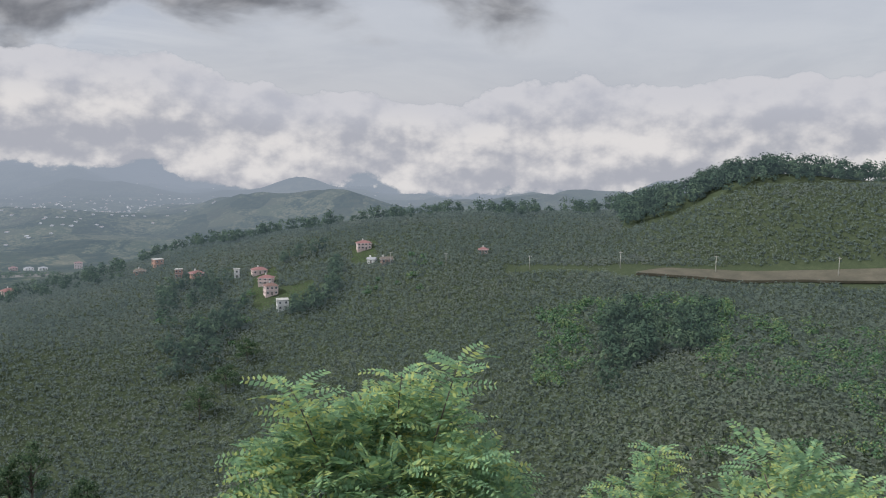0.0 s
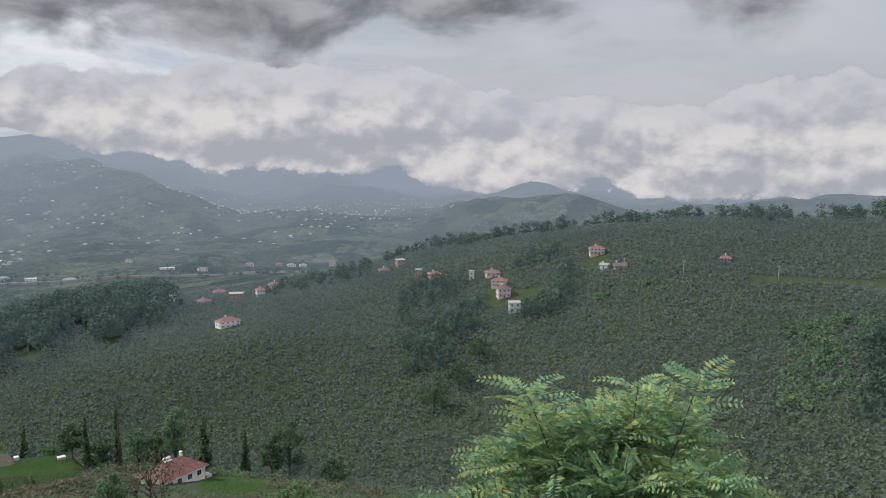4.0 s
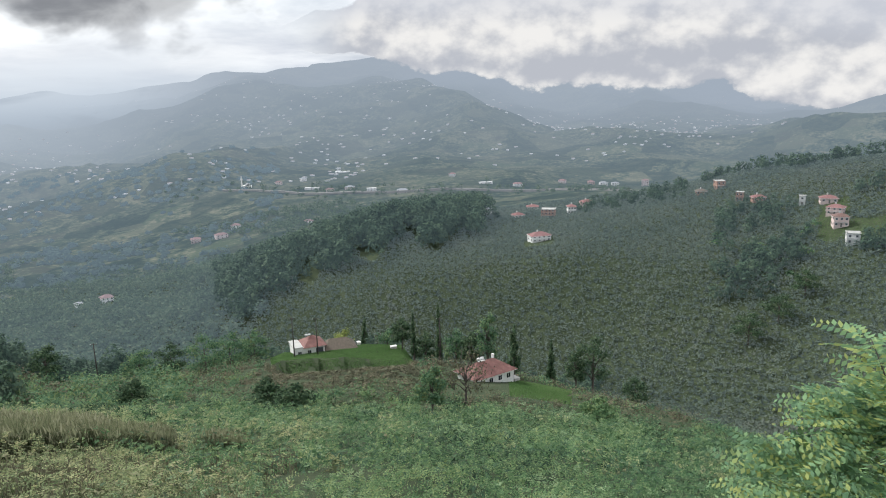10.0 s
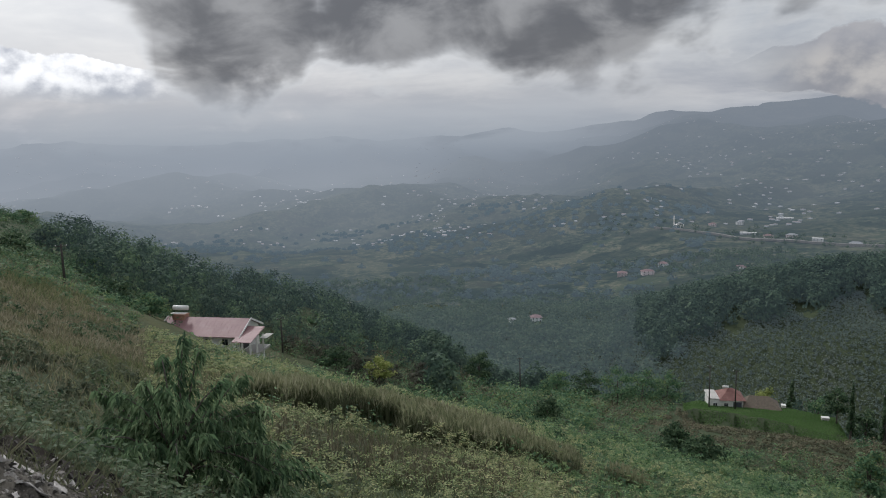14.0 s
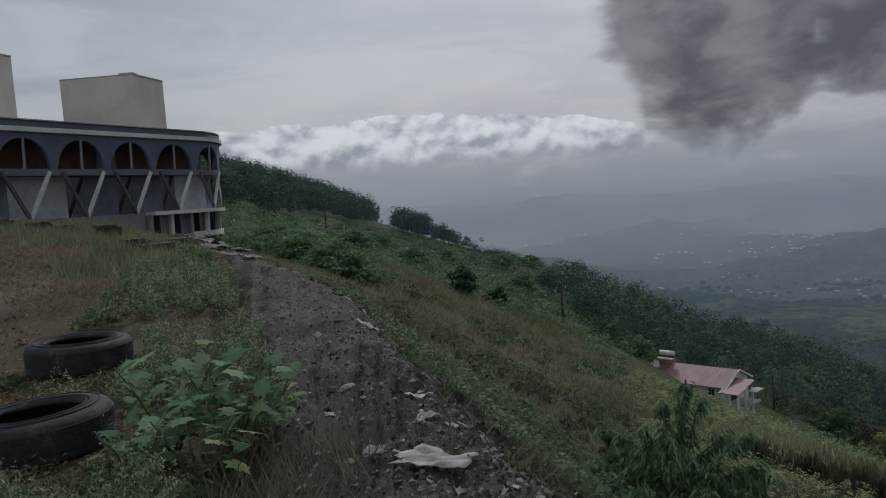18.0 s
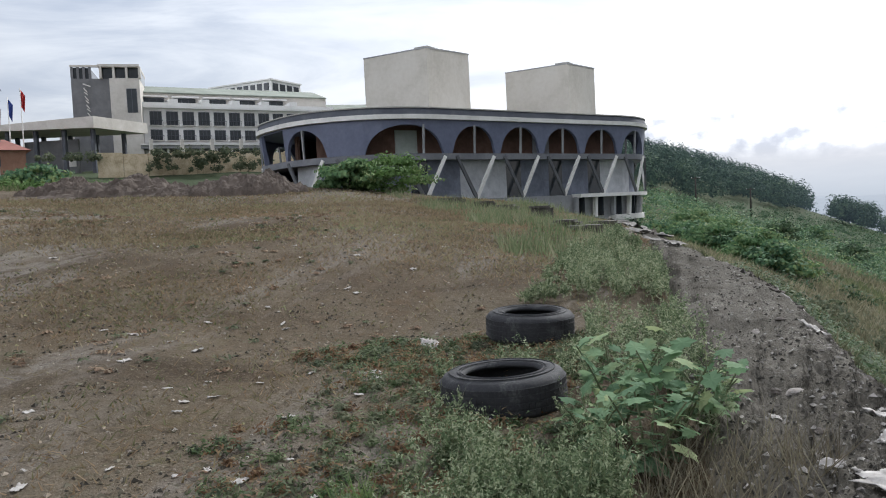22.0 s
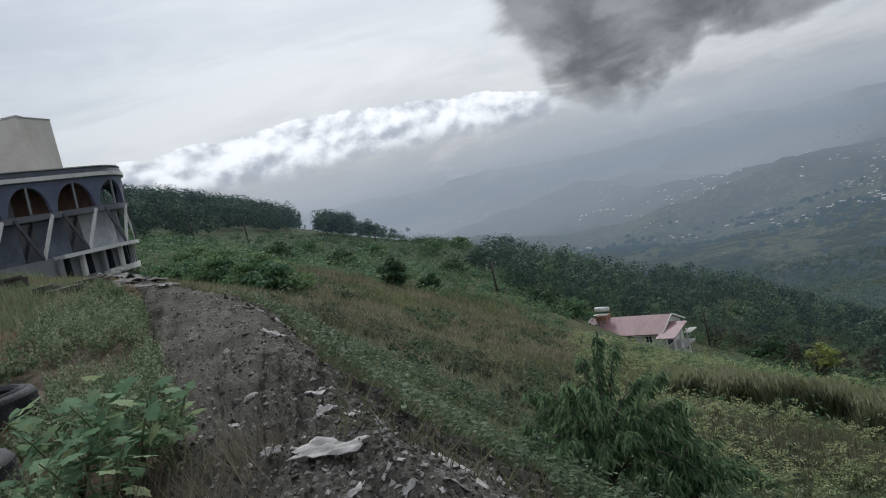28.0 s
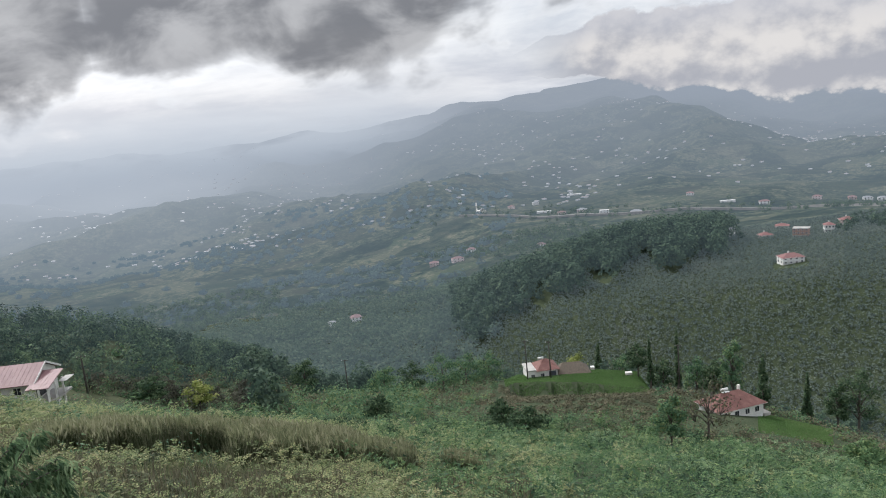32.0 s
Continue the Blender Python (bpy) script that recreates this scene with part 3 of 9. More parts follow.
def cloud_material():
    """Glowing heaped cloud on the far hills, sunlit and shaded tones painted in, thinning into mist below."""
    mat = bpy.data.materials.new("hill_cloud")
    mat.use_nodes = True
    M = Nodes(mat.node_tree)
    M.tree.nodes.clear()
    pos = M.add("ShaderNodeTexCoord").outputs["Object"]
    sx, sy, sz = (lambda s: (M.link(pos, s.inputs[0]), s.outputs)[1])(M.add("ShaderNodeSeparateXYZ"))
    flat = M.m("SQRT", M.m("ADD", M.m("MULTIPLY", sx, sx), M.m("MULTIPLY", sy, sy)))
    baz = M.m("MULTIPLY", M.m("ARCTAN2", M.m("MULTIPLY", sx, -1.0), sy), 57.2958)
    bel = M.m("MULTIPLY", M.m("ARCTAN2", sz, flat), 57.2958)
    turn = M.m("DIVIDE", M.m("ADD", baz, 150.0), 150.0, clamp=True)

    def along_az(stops, lo, hi):
        n = M.ramp(turn, [((a + 150.0) / 150.0, (v - lo) / (hi - lo)) for a, v in stops])
        return M.m("MULTIPLY_ADD", n, hi - lo, lo)

    foot = along_az([(-150, -4.5), (-104, -3.6), (-93, -3.6), (-88, -2.8), (-76, -2.8), (-67, -1.6), (-59, -0.8), (-50, 0.3), (-43, 1.9), (-38, 2.4), (-30, 2.6)], -8.0, 8.0)
    half = along_az([(-150, 4.2), (-97, 4.2), (-90, 3.4), (-80, 3.2), (-70, 4.0), (-60, 3.6), (-48, 2.6), (-42, 1.4), (-38, 0.6), (-30, 0.4)], 0.0, 8.0)
    mid = M.m("ADD", foot, half)
    here, tone, off = cloud_bank(M, baz, bel, mid, half, 2.6, 8.5, 6.0, (0.49, 0.49, 0.52), (0.87, 0.82, 0.77), 0.18)
    ends = M.m("MULTIPLY", M.step(baz, -38.0, -45.0), M.step(bel, 12.0, 8.0))
    # a cooler, flatter deck behind the sunlit heads
    tone = M.mix(M.m("MULTIPLY", M.step(off, 0.0, 0.9), 0.6), tone, (0.62, 0.62, 0.66))
    low = M.noise(M.vec(M.m("DIVIDE", baz, 8.0), M.m("DIVIDE", bel, 3.0), 7.0), 1.3, 4.0, 0.55, 0.3)
    mist = M.m("MULTIPLY", M.m("MULTIPLY", M.step(off, -1.75, -0.85), M.step(off, 0.1, -0.6)), M.step(low, 0.25, 0.65))
    fac = M.m("MULTIPLY", M.m("MAXIMUM", here, M.m("MULTIPLY", mist, 0.75)), ends)
    tone = M.mix(M.m("MULTIPLY", M.step(here, 0.0, 0.5), ends), (0.36, 0.40, 0.46), tone)
    # rain mist under the dark clouds over the open valley, painted as a veil of emission
    rain = M.m("MULTIPLY", M.m("MULTIPLY", M.step(baz, -41.0, -25.0), M.step(bel, -4.5, -0.8)), M.m("MULTIPLY", M.step(bel, 4.5, 0.8), M.step(low, 0.15, 0.55)))
    rain = M.m("MULTIPLY", rain, M.step(baz, 48.0, 34.0))
    tone = M.mix(M.m("MULTIPLY", rain, M.m("SUBTRACT", 1.0, fac)), tone, M.mix(M.step(bel, -3.0, 2.0), (0.47, 0.525, 0.59), (0.72, 0.745, 0.78)))
    fac = M.m("MAXIMUM", fac, M.m("MULTIPLY", rain, 0.8))
    glow, clear = M.add("ShaderNodeEmission"), M.add("ShaderNodeBsdfTransparent")
    M.link(tone, glow.inputs[0])
    mix = M.add("ShaderNodeMixShader")
    M.link(fac, mix.inputs[0])
    M.link(clear.outputs[0], mix.inputs[1])
    M.link(glow.outputs[0], mix.inputs[2])
    M.link(mix.outputs[0], M.add("ShaderNodeOutputMaterial").inputs[0])
    return mat


def cloud_sheet():
    """A long curved bank of cloud in front of the far hilltops."""
    ca, ce = np.radians(np.linspace(-140, 50, 191)), np.radians(np.linspace(-6.5, 12.5, 20))
    A, E = np.meshgrid(ca, ce)
    co = np.stack([-np.sin(A) * 2550, np.cos(A) * 2550, np.tan(E) * 2550], -1).reshape(-1, 3)
    i, j = np.meshgrid(np.arange(19), np.arange(190), indexing="ij")
    quads = np.stack([i * 191 + j, (i + 1) * 191 + j, (i + 1) * 191 + j + 1, i * 191 + j + 1], -1).reshape(-1, 4)
    return tagged(mesh_from("backdrop_clouds", co, quads, cloud_material()), "bank of sunlit white cloud resting on the far hills", "clouds", kind="structure")


cloud_sheet()


def vnoise(x, y, seed):
    """Soft random relief, about -1..1, one bump a metre."""
    g = np.random.default_rng(seed).random((257, 257)) * 2 - 1
    i, j = np.floor(x).astype(int), np.floor(y).astype(int)
    u, v = x - i, y - j
    u, v = u * u * (3 - 2 * u), v * v * (3 - 2 * v)
    i0, i1, j0, j1 = i % 256, (i + 1) % 256, j % 256, (j + 1) % 256
    return (g[i0, j0] * (1 - u) + g[i1, j0] * u) * (1 - v) + (g[i0, j1] * (1 - u) + g[i1, j1] * u) * v


RELIEFS = []


def surface_zs(a, r):
    """Height of the ground with its fine relief on top."""
    a, r = np.asarray(a, float), np.asarray(r, float)
    z = ground_zs(a, r)
    x, y = -np.sin(np.radians(a)) * r, np.cos(np.radians(a)) * r
    best = z.copy()
    for az, lo, hi, relief in RELIEFS:
        l, h = np.interp(a, az, lo), np.interp(a, az, hi)
        t = (r - l) / (h - l)
        ok = (a > az[0]) & (a < az[-1]) & (t > 0) & (t < 1)
        rim = np.clip(np.minimum(t, 1 - t) * 7, 0, 1) * np.clip(np.minimum(a - az[0], az[-1] - a) / (az[1] - az[0]) / 10, 0, 1)
        best = np.where(ok, np.maximum(best, z + relief(x, y) * rim + 0.03 * rim - 0.05 * (1 - rim)), best)
    return best


def surface_z(x, y):
    return float(surface_zs([math.degrees(math.atan2(-x, y))], [math.hypot(x, y)])[0])


def relief_patch(name, label, az, lo, hi, n, relief, lot_v, rub_v, power=1.6):
    """A finely uneven skin over a part of the ground, between the distances lo and hi."""
    u = np.linspace(0, 1, n) ** power
    RELIEFS.append((az, lo, hi, relief))
    a = np.broadcast_to(az[None], (n, len(az)))
    r = lo[None] + (hi - lo)[None] * u[:, None]
    x, y = -np.sin(np.radians(a)) * r, np.cos(np.radians(a)) * r
    z = ground_zs(a.ravel(), r.ravel()).reshape(a.shape)
    rim = np.clip(np.minimum(u, 1 - u)[:, None] * 7, 0, 1) * np.clip(np.minimum(np.arange(len(az)), np.arange(len(az))[::-1])[None] / 10, 0, 1)
    z = z + relief(x, y) * rim + 0.03 * rim - 0.05 * (1 - rim)
    co = np.stack([x, y, z], -1).reshape(-1, 3)
    i, j = np.meshgrid(np.arange(n - 1), np.arange(len(az) - 1), indexing="ij")
    m = len(az)
    quads = np.stack([i * m + j, i * m + j + 1, (i + 1) * m + j + 1, (i + 1) * m + j], -1).reshape(-1, 4)
    ob = mesh_from(name, co, quads, ground.data.materials[0])
    for k, v in (("lot", lot_v), ("rubble", rub_v), ("dry", 0.0)):
        at = ob.data.attributes.new(k, "FLOAT", "POINT")
        at.data.foreach_set("value", np.full(len(co), v, np.float32))
    return tagged(ob, label, "ground", kind="structure")


def trodden(x, y):
    rut = np.sin((x * 0.55 + y * 0.83) * 2.6 + 0.8 * np.sin(y * 0.4)) * 0.012
    return 0.02 * vnoise(x * 1.3, y * 1.3, 1) + 0.014 * vnoise(x * 4, y * 4, 2) + 0.011 * vnoise(x * 11, y * 11, 3) + 0.006 * vnoise(x * 27, y * 27, 9) + rut + 0.02


def broken(x, y):
    near = np.clip(7.0 / np.hypot(x, y), 0.0, 1.0) ** 2
    return 0.11 * vnoise(x * 0.9, y * 0.9, 4) + 0.07 * vnoise(x * 2.6, y * 2.6, 5) + near * (0.05 * np.abs(vnoise(x * 6, y * 6, 6)) + 0.04 * np.abs(vnoise(x * 13, y * 13, 7)) + 0.018 * vnoise(x * 31, y * 31, 8)) + 0.1


pa = np.arange(19.0, 96.0, 0.22)
relief_patch("ground_lot", "trodden brown dirt with ruts and small clods", pa, np.full(len(pa), 2.2), np.minimum(edge_r(pa) * 1.08, 36.0), 240, trodden, 1.0, 0.0, 1.9)
pa = np.arange(-6.0, 33.0, 0.11)
relief_patch("ground_rubble", "bank of dark loose earth and rubble", pa, edge_r(pa) * 0.96, bank_r(pa) * 1.04, 220, broken, 0.0, 1.0, 1.2)

# ---- building helpers ----
class Shape:
    """Collects corners and faces of one mesh."""

    def __init__(self):
        self.v, self.f = [], []

    def add(self, verts, faces):
        n = len(self.v)
        self.v += [tuple(p) for p in verts]
        self.f += [tuple(n + i for i in f) for f in faces]
        return self

    def box(self, x0, y0, z0, x1, y1, z1, bevel=0.0):
        b = min(bevel, (x1 - x0) / 3, (y1 - y0) / 3)
        if b <= 0:
            v = [(x, y, z) for z in (z0, z1) for x, y in ((x0, y0), (x1, y0), (x1, y1), (x0, y1))]
            return self.add(v, [(3, 2, 1, 0), (4, 5, 6, 7), (0, 1, 5, 4), (1, 2, 6, 5), (2, 3, 7, 6), (3, 0, 4, 7)])
        ring = [(x0 + b, y0), (x1 - b, y0), (x1, y0 + b), (x1, y1 - b), (x1 - b, y1), (x0 + b, y1), (x0, y1 - b), (x0, y0 + b)]
        return self.prism(ring, z0, z1)

    def prism(self, ring, z0, z1, ring_top=None):
        n, top = len(ring), ring_top or ring
        v = [(x, y, z0) for x, y in ring] + [(x, y, z1) for x, y in top]
        return self.add(v, [tuple(range(n))[::-1], tuple(range(n, 2 * n))] + [(i, (i + 1) % n, n + (i + 1) % n, n + i) for i in range(n)])

    def beam(self, a, b, w, h=None, taper=1.0):
        """A bar from a to b with a rectangular section."""
        a, b = Vector(a), Vector(b)
        d = (b - a).normalized()
        s = d.cross(Vector((0, 0, 1)))
        s = s.normalized() if s.length > 1e-4 else Vector((1, 0, 0))
        u = s.cross(d)
        h = h or w
        v = [p + s * sx * w / 2 * k + u * sz * h / 2 * k for p, k in ((a, 1.0), (b, taper)) for sx, sz in ((-1, -1), (1, -1), (1, 1), (-1, 1))]
        return self.add(v, [(3, 2, 1, 0), (4, 5, 6, 7), (0, 1, 5, 4), (1, 2, 6, 5), (2, 3, 7, 6), (3, 0, 4, 7)])

    def tube(self, pts, radii, sides=8):
        rings = []
        pts = [Vector(p) for p in pts]
        for i, p in enumerate(pts):
            d = (pts[min(i + 1, len(pts) - 1)] - pts[max(i - 1, 0)]).normalized()
            s = d.cross(Vector((0.13, 0.97, 0.2))).normalized()
            u = d.cross(s)
            r = radii[i] if hasattr(radii, "__len__") else radii
            rings.append([p + (s * math.cos(t) + u * math.sin(t)) * r for t in (k * 2 * math.pi / sides for k in range(sides))])
        v = [q for ring in rings for q in ring]
        f = [(i * sides + k, i * sides + (k + 1) % sides, (i + 1) * sides + (k + 1) % sides, (i + 1) * sides + k) for i in range(len(pts) - 1) for k in range(sides)]
        f += [tuple(range(sides))[::-1], tuple((len(pts) - 1) * sides + k for k in range(sides))]
        return self.add(v, f)

    def mesh(self, name, mat, smooth=False):
        me = bpy.data.meshes.new(name)
        me.from_pydata(self.v, [], self.f)
        me.materials.append(mat)
        if smooth:
            me.polygons.foreach_set("use_smooth", [True] * len(me.polygons))
        me.update()
        return me


def part(name, shape, mat, parent, label="", smooth=False):
    """One mesh object under a thing or a part."""
    ob = new(name, shape.mesh(name, mat, smooth) if isinstance(shape, Shape) else shape)
    ob.parent = parent
    if label:
        ob["label"] = label
    return ob


def thing(name, label, category, m, group="", kind=""):
    """An Empty at the base of a thing, at the pose m."""
    ob = new(name)
    ob.empty_display_size = 0.2
    ob.matrix_world = m
    return tagged(ob, label, category, group, kind)


def on_ground(az, r, turn=0.0, sink=0.0):
    """The pose of a thing on the ground; turn 0 faces the middle of the lot."""
    p = spot(az, r)
    return pose(p.x, p.y, surface_z(p.x, p.y) - sink, 0, 0, az + turn)


PANE = GLASS.copy()
PANE.name = "window_pane"

# ---- round-ended building at the edge of the lot ----
def rounded(x0, y0, x1, y1, r, n=10):
    """Outline of a rectangle with round corners, counter-clockwise, as (x, y)."""
    pts = []
    for cx, cy, a0 in ((x1 - r, y0 + r, -90), (x1 - r, y1 - r, 0), (x0 + r, y1 - r, 90), (x0 + r, y0 + r, 180)):
        pts += [(cx + r * math.cos(radians(a0 + 90 * k / n)), cy + r * math.sin(radians(a0 + 90 * k / n))) for k in range(n + 1)]
    return pts


def along(ring, step):
    """Points at even steps along a closed outline, with the outward normals."""
    ring = [Vector((x, y, 0)) for x, y in ring]
    seg = [(ring[(i + 1) % len(ring)] - ring[i]).length for i in range(len(ring))]
    total = sum(seg)
    n = int(round(total / step))
    out, i, done = [], 0, 0.0
    for k in range(n):
        s = total * k / n
        while done + seg[i] < s:
            done += seg[i]
            i += 1
        a, b = ring[i], ring[(i + 1) % len(ring)]
        d = (b - a).normalized()
        out.append((a + d * (s - done), Vector((d.y, -d.x, 0))))
    return out


BW, BL, BR = 21.0, 41.0, 8.0
rest = thing("restaurant", "unfinished blue-grey round-ended building with arches", "building", pose(-42.1, 29.3, 0, 0, 0, -7.5))
OUT = rounded(-BW + 3.2, -0.2, 0.5, BL - 5.5, BR)
RIM = along(OUT, 0.25)
PANEL, SILL, TOPZ = 4.6, 5.35, 7.85


def lean(z):
    """The walls flare outwards upwards."""
    return (z - SILL) * 0.07


def strip(points, z_low, z_high, out0, out1, thick):
    """A wall of some thickness along outline points; heights by functions of the index."""
    s = Shape()
    n = len(points)
    for i, (p, nn) in enumerate(points):
        lo, hi = z_low(i), z_high(i)
        s.v += [tuple(p + nn * out0(lo) + Vector((0, 0, lo))), tuple(p + nn * out1(hi) + Vector((0, 0, hi))),
                tuple(p + nn * (out1(hi) - thick) + Vector((0, 0, hi))), tuple(p + nn * (out0(lo) - thick) + Vector((0, 0, lo)))]
    for i in range(n - 1):
        a, b = 4 * i, 4 * (i + 1)
        s.f += [(a, b, b + 1, a + 1), (a + 1, b + 1, b + 2, a + 2), (a + 2, b + 2, b + 3, a + 3), (a + 3, b + 3, b, a)]
    s.f += [(0, 1, 2, 3), (4 * n - 1, 4 * n - 2, 4 * n - 3, 4 * n - 4)]
    return s


SHADED_PROP = material("shaded_prop_paint", ((0.06, 0.062, 0.07), (0.09, 0.093, 0.10), (0.13, 0.132, 0.14)), 0.8, 0.7, 0.1)
# brick behind the arches, with the recess shade darkened into its colour
SHADED_BRICK = material("shaded_brick", ((0.10, 0.06, 0.045), (0.16, 0.09, 0.065), (0.22, 0.14, 0.11)), 1.2, 0.9, 0.4, 12.0)
NP = int(round(PANEL / (RIM[1][0] - RIM[0][0]).length))
count = len(RIM) // NP
START = 2
BLOCK_WALL = material("painted_block_wall", ((0.34, 0.35, 0.37), (0.46, 0.47, 0.49), (0.58, 0.585, 0.60)), 1.6, 0.85, 0.4, 9.0)
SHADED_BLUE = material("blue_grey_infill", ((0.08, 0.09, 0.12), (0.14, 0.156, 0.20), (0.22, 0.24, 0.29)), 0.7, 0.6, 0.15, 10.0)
EDGE_GREY = material("dull_floor_edge", ((0.11, 0.115, 0.13), (0.155, 0.16, 0.175), (0.21, 0.215, 0.225)), 0.7, 0.8, 0.2, 12.0)
for k in range(count):
    pts = [RIM[(START + k * NP + i) % len(RIM)] for i in range(NP + 1)]

    def low(i, half=NP / 2, k=k):
        # one wide arch reaches from the third panel into the second
        mid, wide = (half * 0.44 + (NP if k == 1 else 0), half * 1.28) if k in (1, 2) else (half, half * 0.86)
        u = (i - mid) / wide
        return SILL + 0.22 + (2.0 * math.sqrt(max(0.0, 1 - abs(u) ** 2.1)) if abs(u) < 1 else 0.0)

    panel = part("arch_panel", strip(pts, low, lambda i: TOPZ, lean, lean, 0.25), NAVY, rest)
    q, nn = pts[NP // 2]
    side = Vector((-nn.y, nn.x, 0))
    if k != 1:
        part("mullion", Shape().beam(q + nn * 0.02 + Vector((0, 0, SILL)), q + nn * 0.14 + Vector((0, 0, TOPZ - 0.25)), 0.13), GREY, panel)
    # crossing slanted props of the lower storey: lit lean white, shaded lean coloured dark
    for sgn in (-1, 1):
        e = pts[NP // 2 + sgn * int(NP * 0.42)][0]
        part("slanted_prop", Shape().beam(q + nn * 0.1 + Vector((0, 0, 2.2)), e + nn * 0.15 + Vector((0, 0, SILL)), 0.17, 0.24), WHITE if sgn > 0 else SHADED_PROP, rest)
    # storey behind the props: plastered panels and dark glazing in turn
    for h in range(3):
        seg = pts[h * NP // 3:(h + 1) * NP // 3 + 1]
        part("infill", strip(seg, lambda i: 2.2, lambda i: SILL - 0.1, lambda z: -0.9, lambda z: -0.9, 0.15), BLOCK_WALL if (h + k * 2) % 7 < 2 else (GLASS if h == 1 else SHADED_BLUE), rest)
    part("brick_wall", strip([RIM[(START + k * NP + i) % len(RIM)] for i in range(NP + 1)], lambda i: SILL, lambda i: TOPZ, lambda z: -2.6, lambda z: -2.6, 0.2), SHADED_BRICK, rest)
    if k % 3 == 2:
        c = q - nn * 2.55
        part("inner_door", Shape().beam(c + side * 0.9 + Vector((0, 0, SILL + 1.05)), c - side * 0.9 + Vector((0, 0, SILL + 1.05)), 0.12, 2.1), material("pale_board", ((0.4, 0.45, 0.4), (0.5, 0.55, 0.5), (0.6, 0.62, 0.58))) if k == 2 else GREY, rest)


def ring_at(off):
    return [tuple((p + n * off).xy) for p, n in RIM[::3]]


part("floor_band", Shape().prism(ring_at(0.12), SILL - 0.25, SILL + 0.2), EDGE_GREY, rest, "grey concrete floor edge")
part("ceiling_slab", Shape().prism(ring_at(0.1), TOPZ - 0.02, TOPZ + 0.1), NAVY, rest)
part("white_band", Shape().prism(ring_at(0.42), TOPZ + 0.1, TOPZ + 0.42), WHITE, rest, "white band under the roof edge")
part("fascia", Shape().prism(ring_at(0.34), TOPZ + 0.42, TOPZ + 0.88, ring_at(0.18)), DARK, rest)
part("roof_edge", Shape().prism(ring_at(0.26), TOPZ + 0.88, TOPZ + 0.96), CONCRETE, rest)
half = [i for i in range(0, len(RIM)) if RIM[i][0].y > BL - 19 and RIM[i][0].x > -10]
part("balcony_slab", strip([RIM[i] for i in half], lambda i: 1.95, lambda i: 2.25, lambda z: 0.2, lambda z: 0.2, 1.5), WHITE, rest, "white curved balcony edge")
part("basement_wall", Shape().prism(ring_at(-0.8), -3.0, 2.2), GREY, rest)
part("basement_edge", strip([RIM[i] for i in half if RIM[i][0].y > BL - 14.5], lambda i: -0.1, lambda i: 0.35, lambda z: -0.1, lambda z: -0.1, 0.7), WHITE, rest)
for i in half[::9]:
    p, nn = RIM[i]
    part("pillar", Shape().beam(p - nn * 0.45 + Vector((0, 0, 0.3)), p - nn * 0.35 + Vector((0, 0, 2.0)), 0.32), WHITE if i % 2 else GREY, rest)
    part("basement_pane", Shape().beam(RIM[i + 3][0] - RIM[i + 3][1] * 0.72 + Vector((0, 0, 0.35)), RIM[i + 3][0] - RIM[i + 3][1] * 0.72 + Vector((0, 0, 1.95)), 1.1, 0.06), GLASS, rest)


TOWER_WALL = material("bare_tower_concrete", ((0.40, 0.375, 0.33), (0.49, 0.465, 0.42), (0.55, 0.53, 0.49)), 0.3, 0.9, 0.2, 20.0)


def stair_tower(m, w, d, h):
    """A windowless concrete box with a slightly peaked top."""
    t = thing("stair_tower", "bare concrete stair tower standing on the roof", "tower", m, "concrete stair towers")
    s = Shape()
    v = [(-w, 0, 0), (0, 0, 0), (0, d, 0), (-w, d, 0), (-w, 0, h - 0.1), (0, 0, h - 0.05), (0, d, h + 0.5), (-w, d, h + 0.3)]
    s.add(v, [(3, 2, 1, 0), (4, 5, 6, 7), (0, 1, 5, 4), (1, 2, 6, 5), (2, 3, 7, 6), (3, 0, 4, 7)])
    part("wall", s, TOWER_WALL, t)
    part("coping", Shape().add([(x * 1.012 + 0.03, y * 1.012 - 0.03, z + k) for k in (0.005, 0.1) for x, y, z in v[4:]],
                               [(3, 2, 1, 0), (4, 5, 6, 7), (0, 1, 5, 4), (1, 2, 6, 5), (2, 3, 7, 6), (3, 0, 4, 7)]), GREY, t)
    part("hatch", Shape().box(-1.6, 0.5, h - 0.1, -0.2, 1.9, h + 0.28, 0.05), CONCRETE, t)
    return t


stair_tower(pose(-48.9, 44.3, TOPZ + 0.9, 0, 0, 17), 6.6, 7.6, 6.6)
stair_tower(pose(-47.4, 61.8, TOPZ + 0.9, 0, 0, 17), 6.9, 7.8, 6.6)

# ---- hotel, canopy and entrance behind the lot ----
def wall_pose(az0, r0, az1, r1, z):
    """A pose whose x axis runs from the first point to the second; also the length."""
    a, b = spot(az0, r0), spot(az1, r1)
    d = b - a
    return pose(a.x, a.y, z, 0, 0, math.degrees(math.atan2(d.y, d.x))), d.length


def window(parent, x, y, z, w, h, mat_frame=DARK, panes=2):
    """A framed window in a wall that faces -y."""
    win = part("window", Shape().box(x, y - 0.05, z, x + w, y + 0.05, z + h), mat_frame, parent)
    pw = (w - 0.08 * (panes + 1)) / panes
    for k in range(panes):
        x0 = x + 0.08 + k * (pw + 0.08)
        part("pane", Shape().box(x0, y - 0.065, z + 0.08, x0 + pw, y - 0.04, z + h - 0.08), PANE, win)
    return win


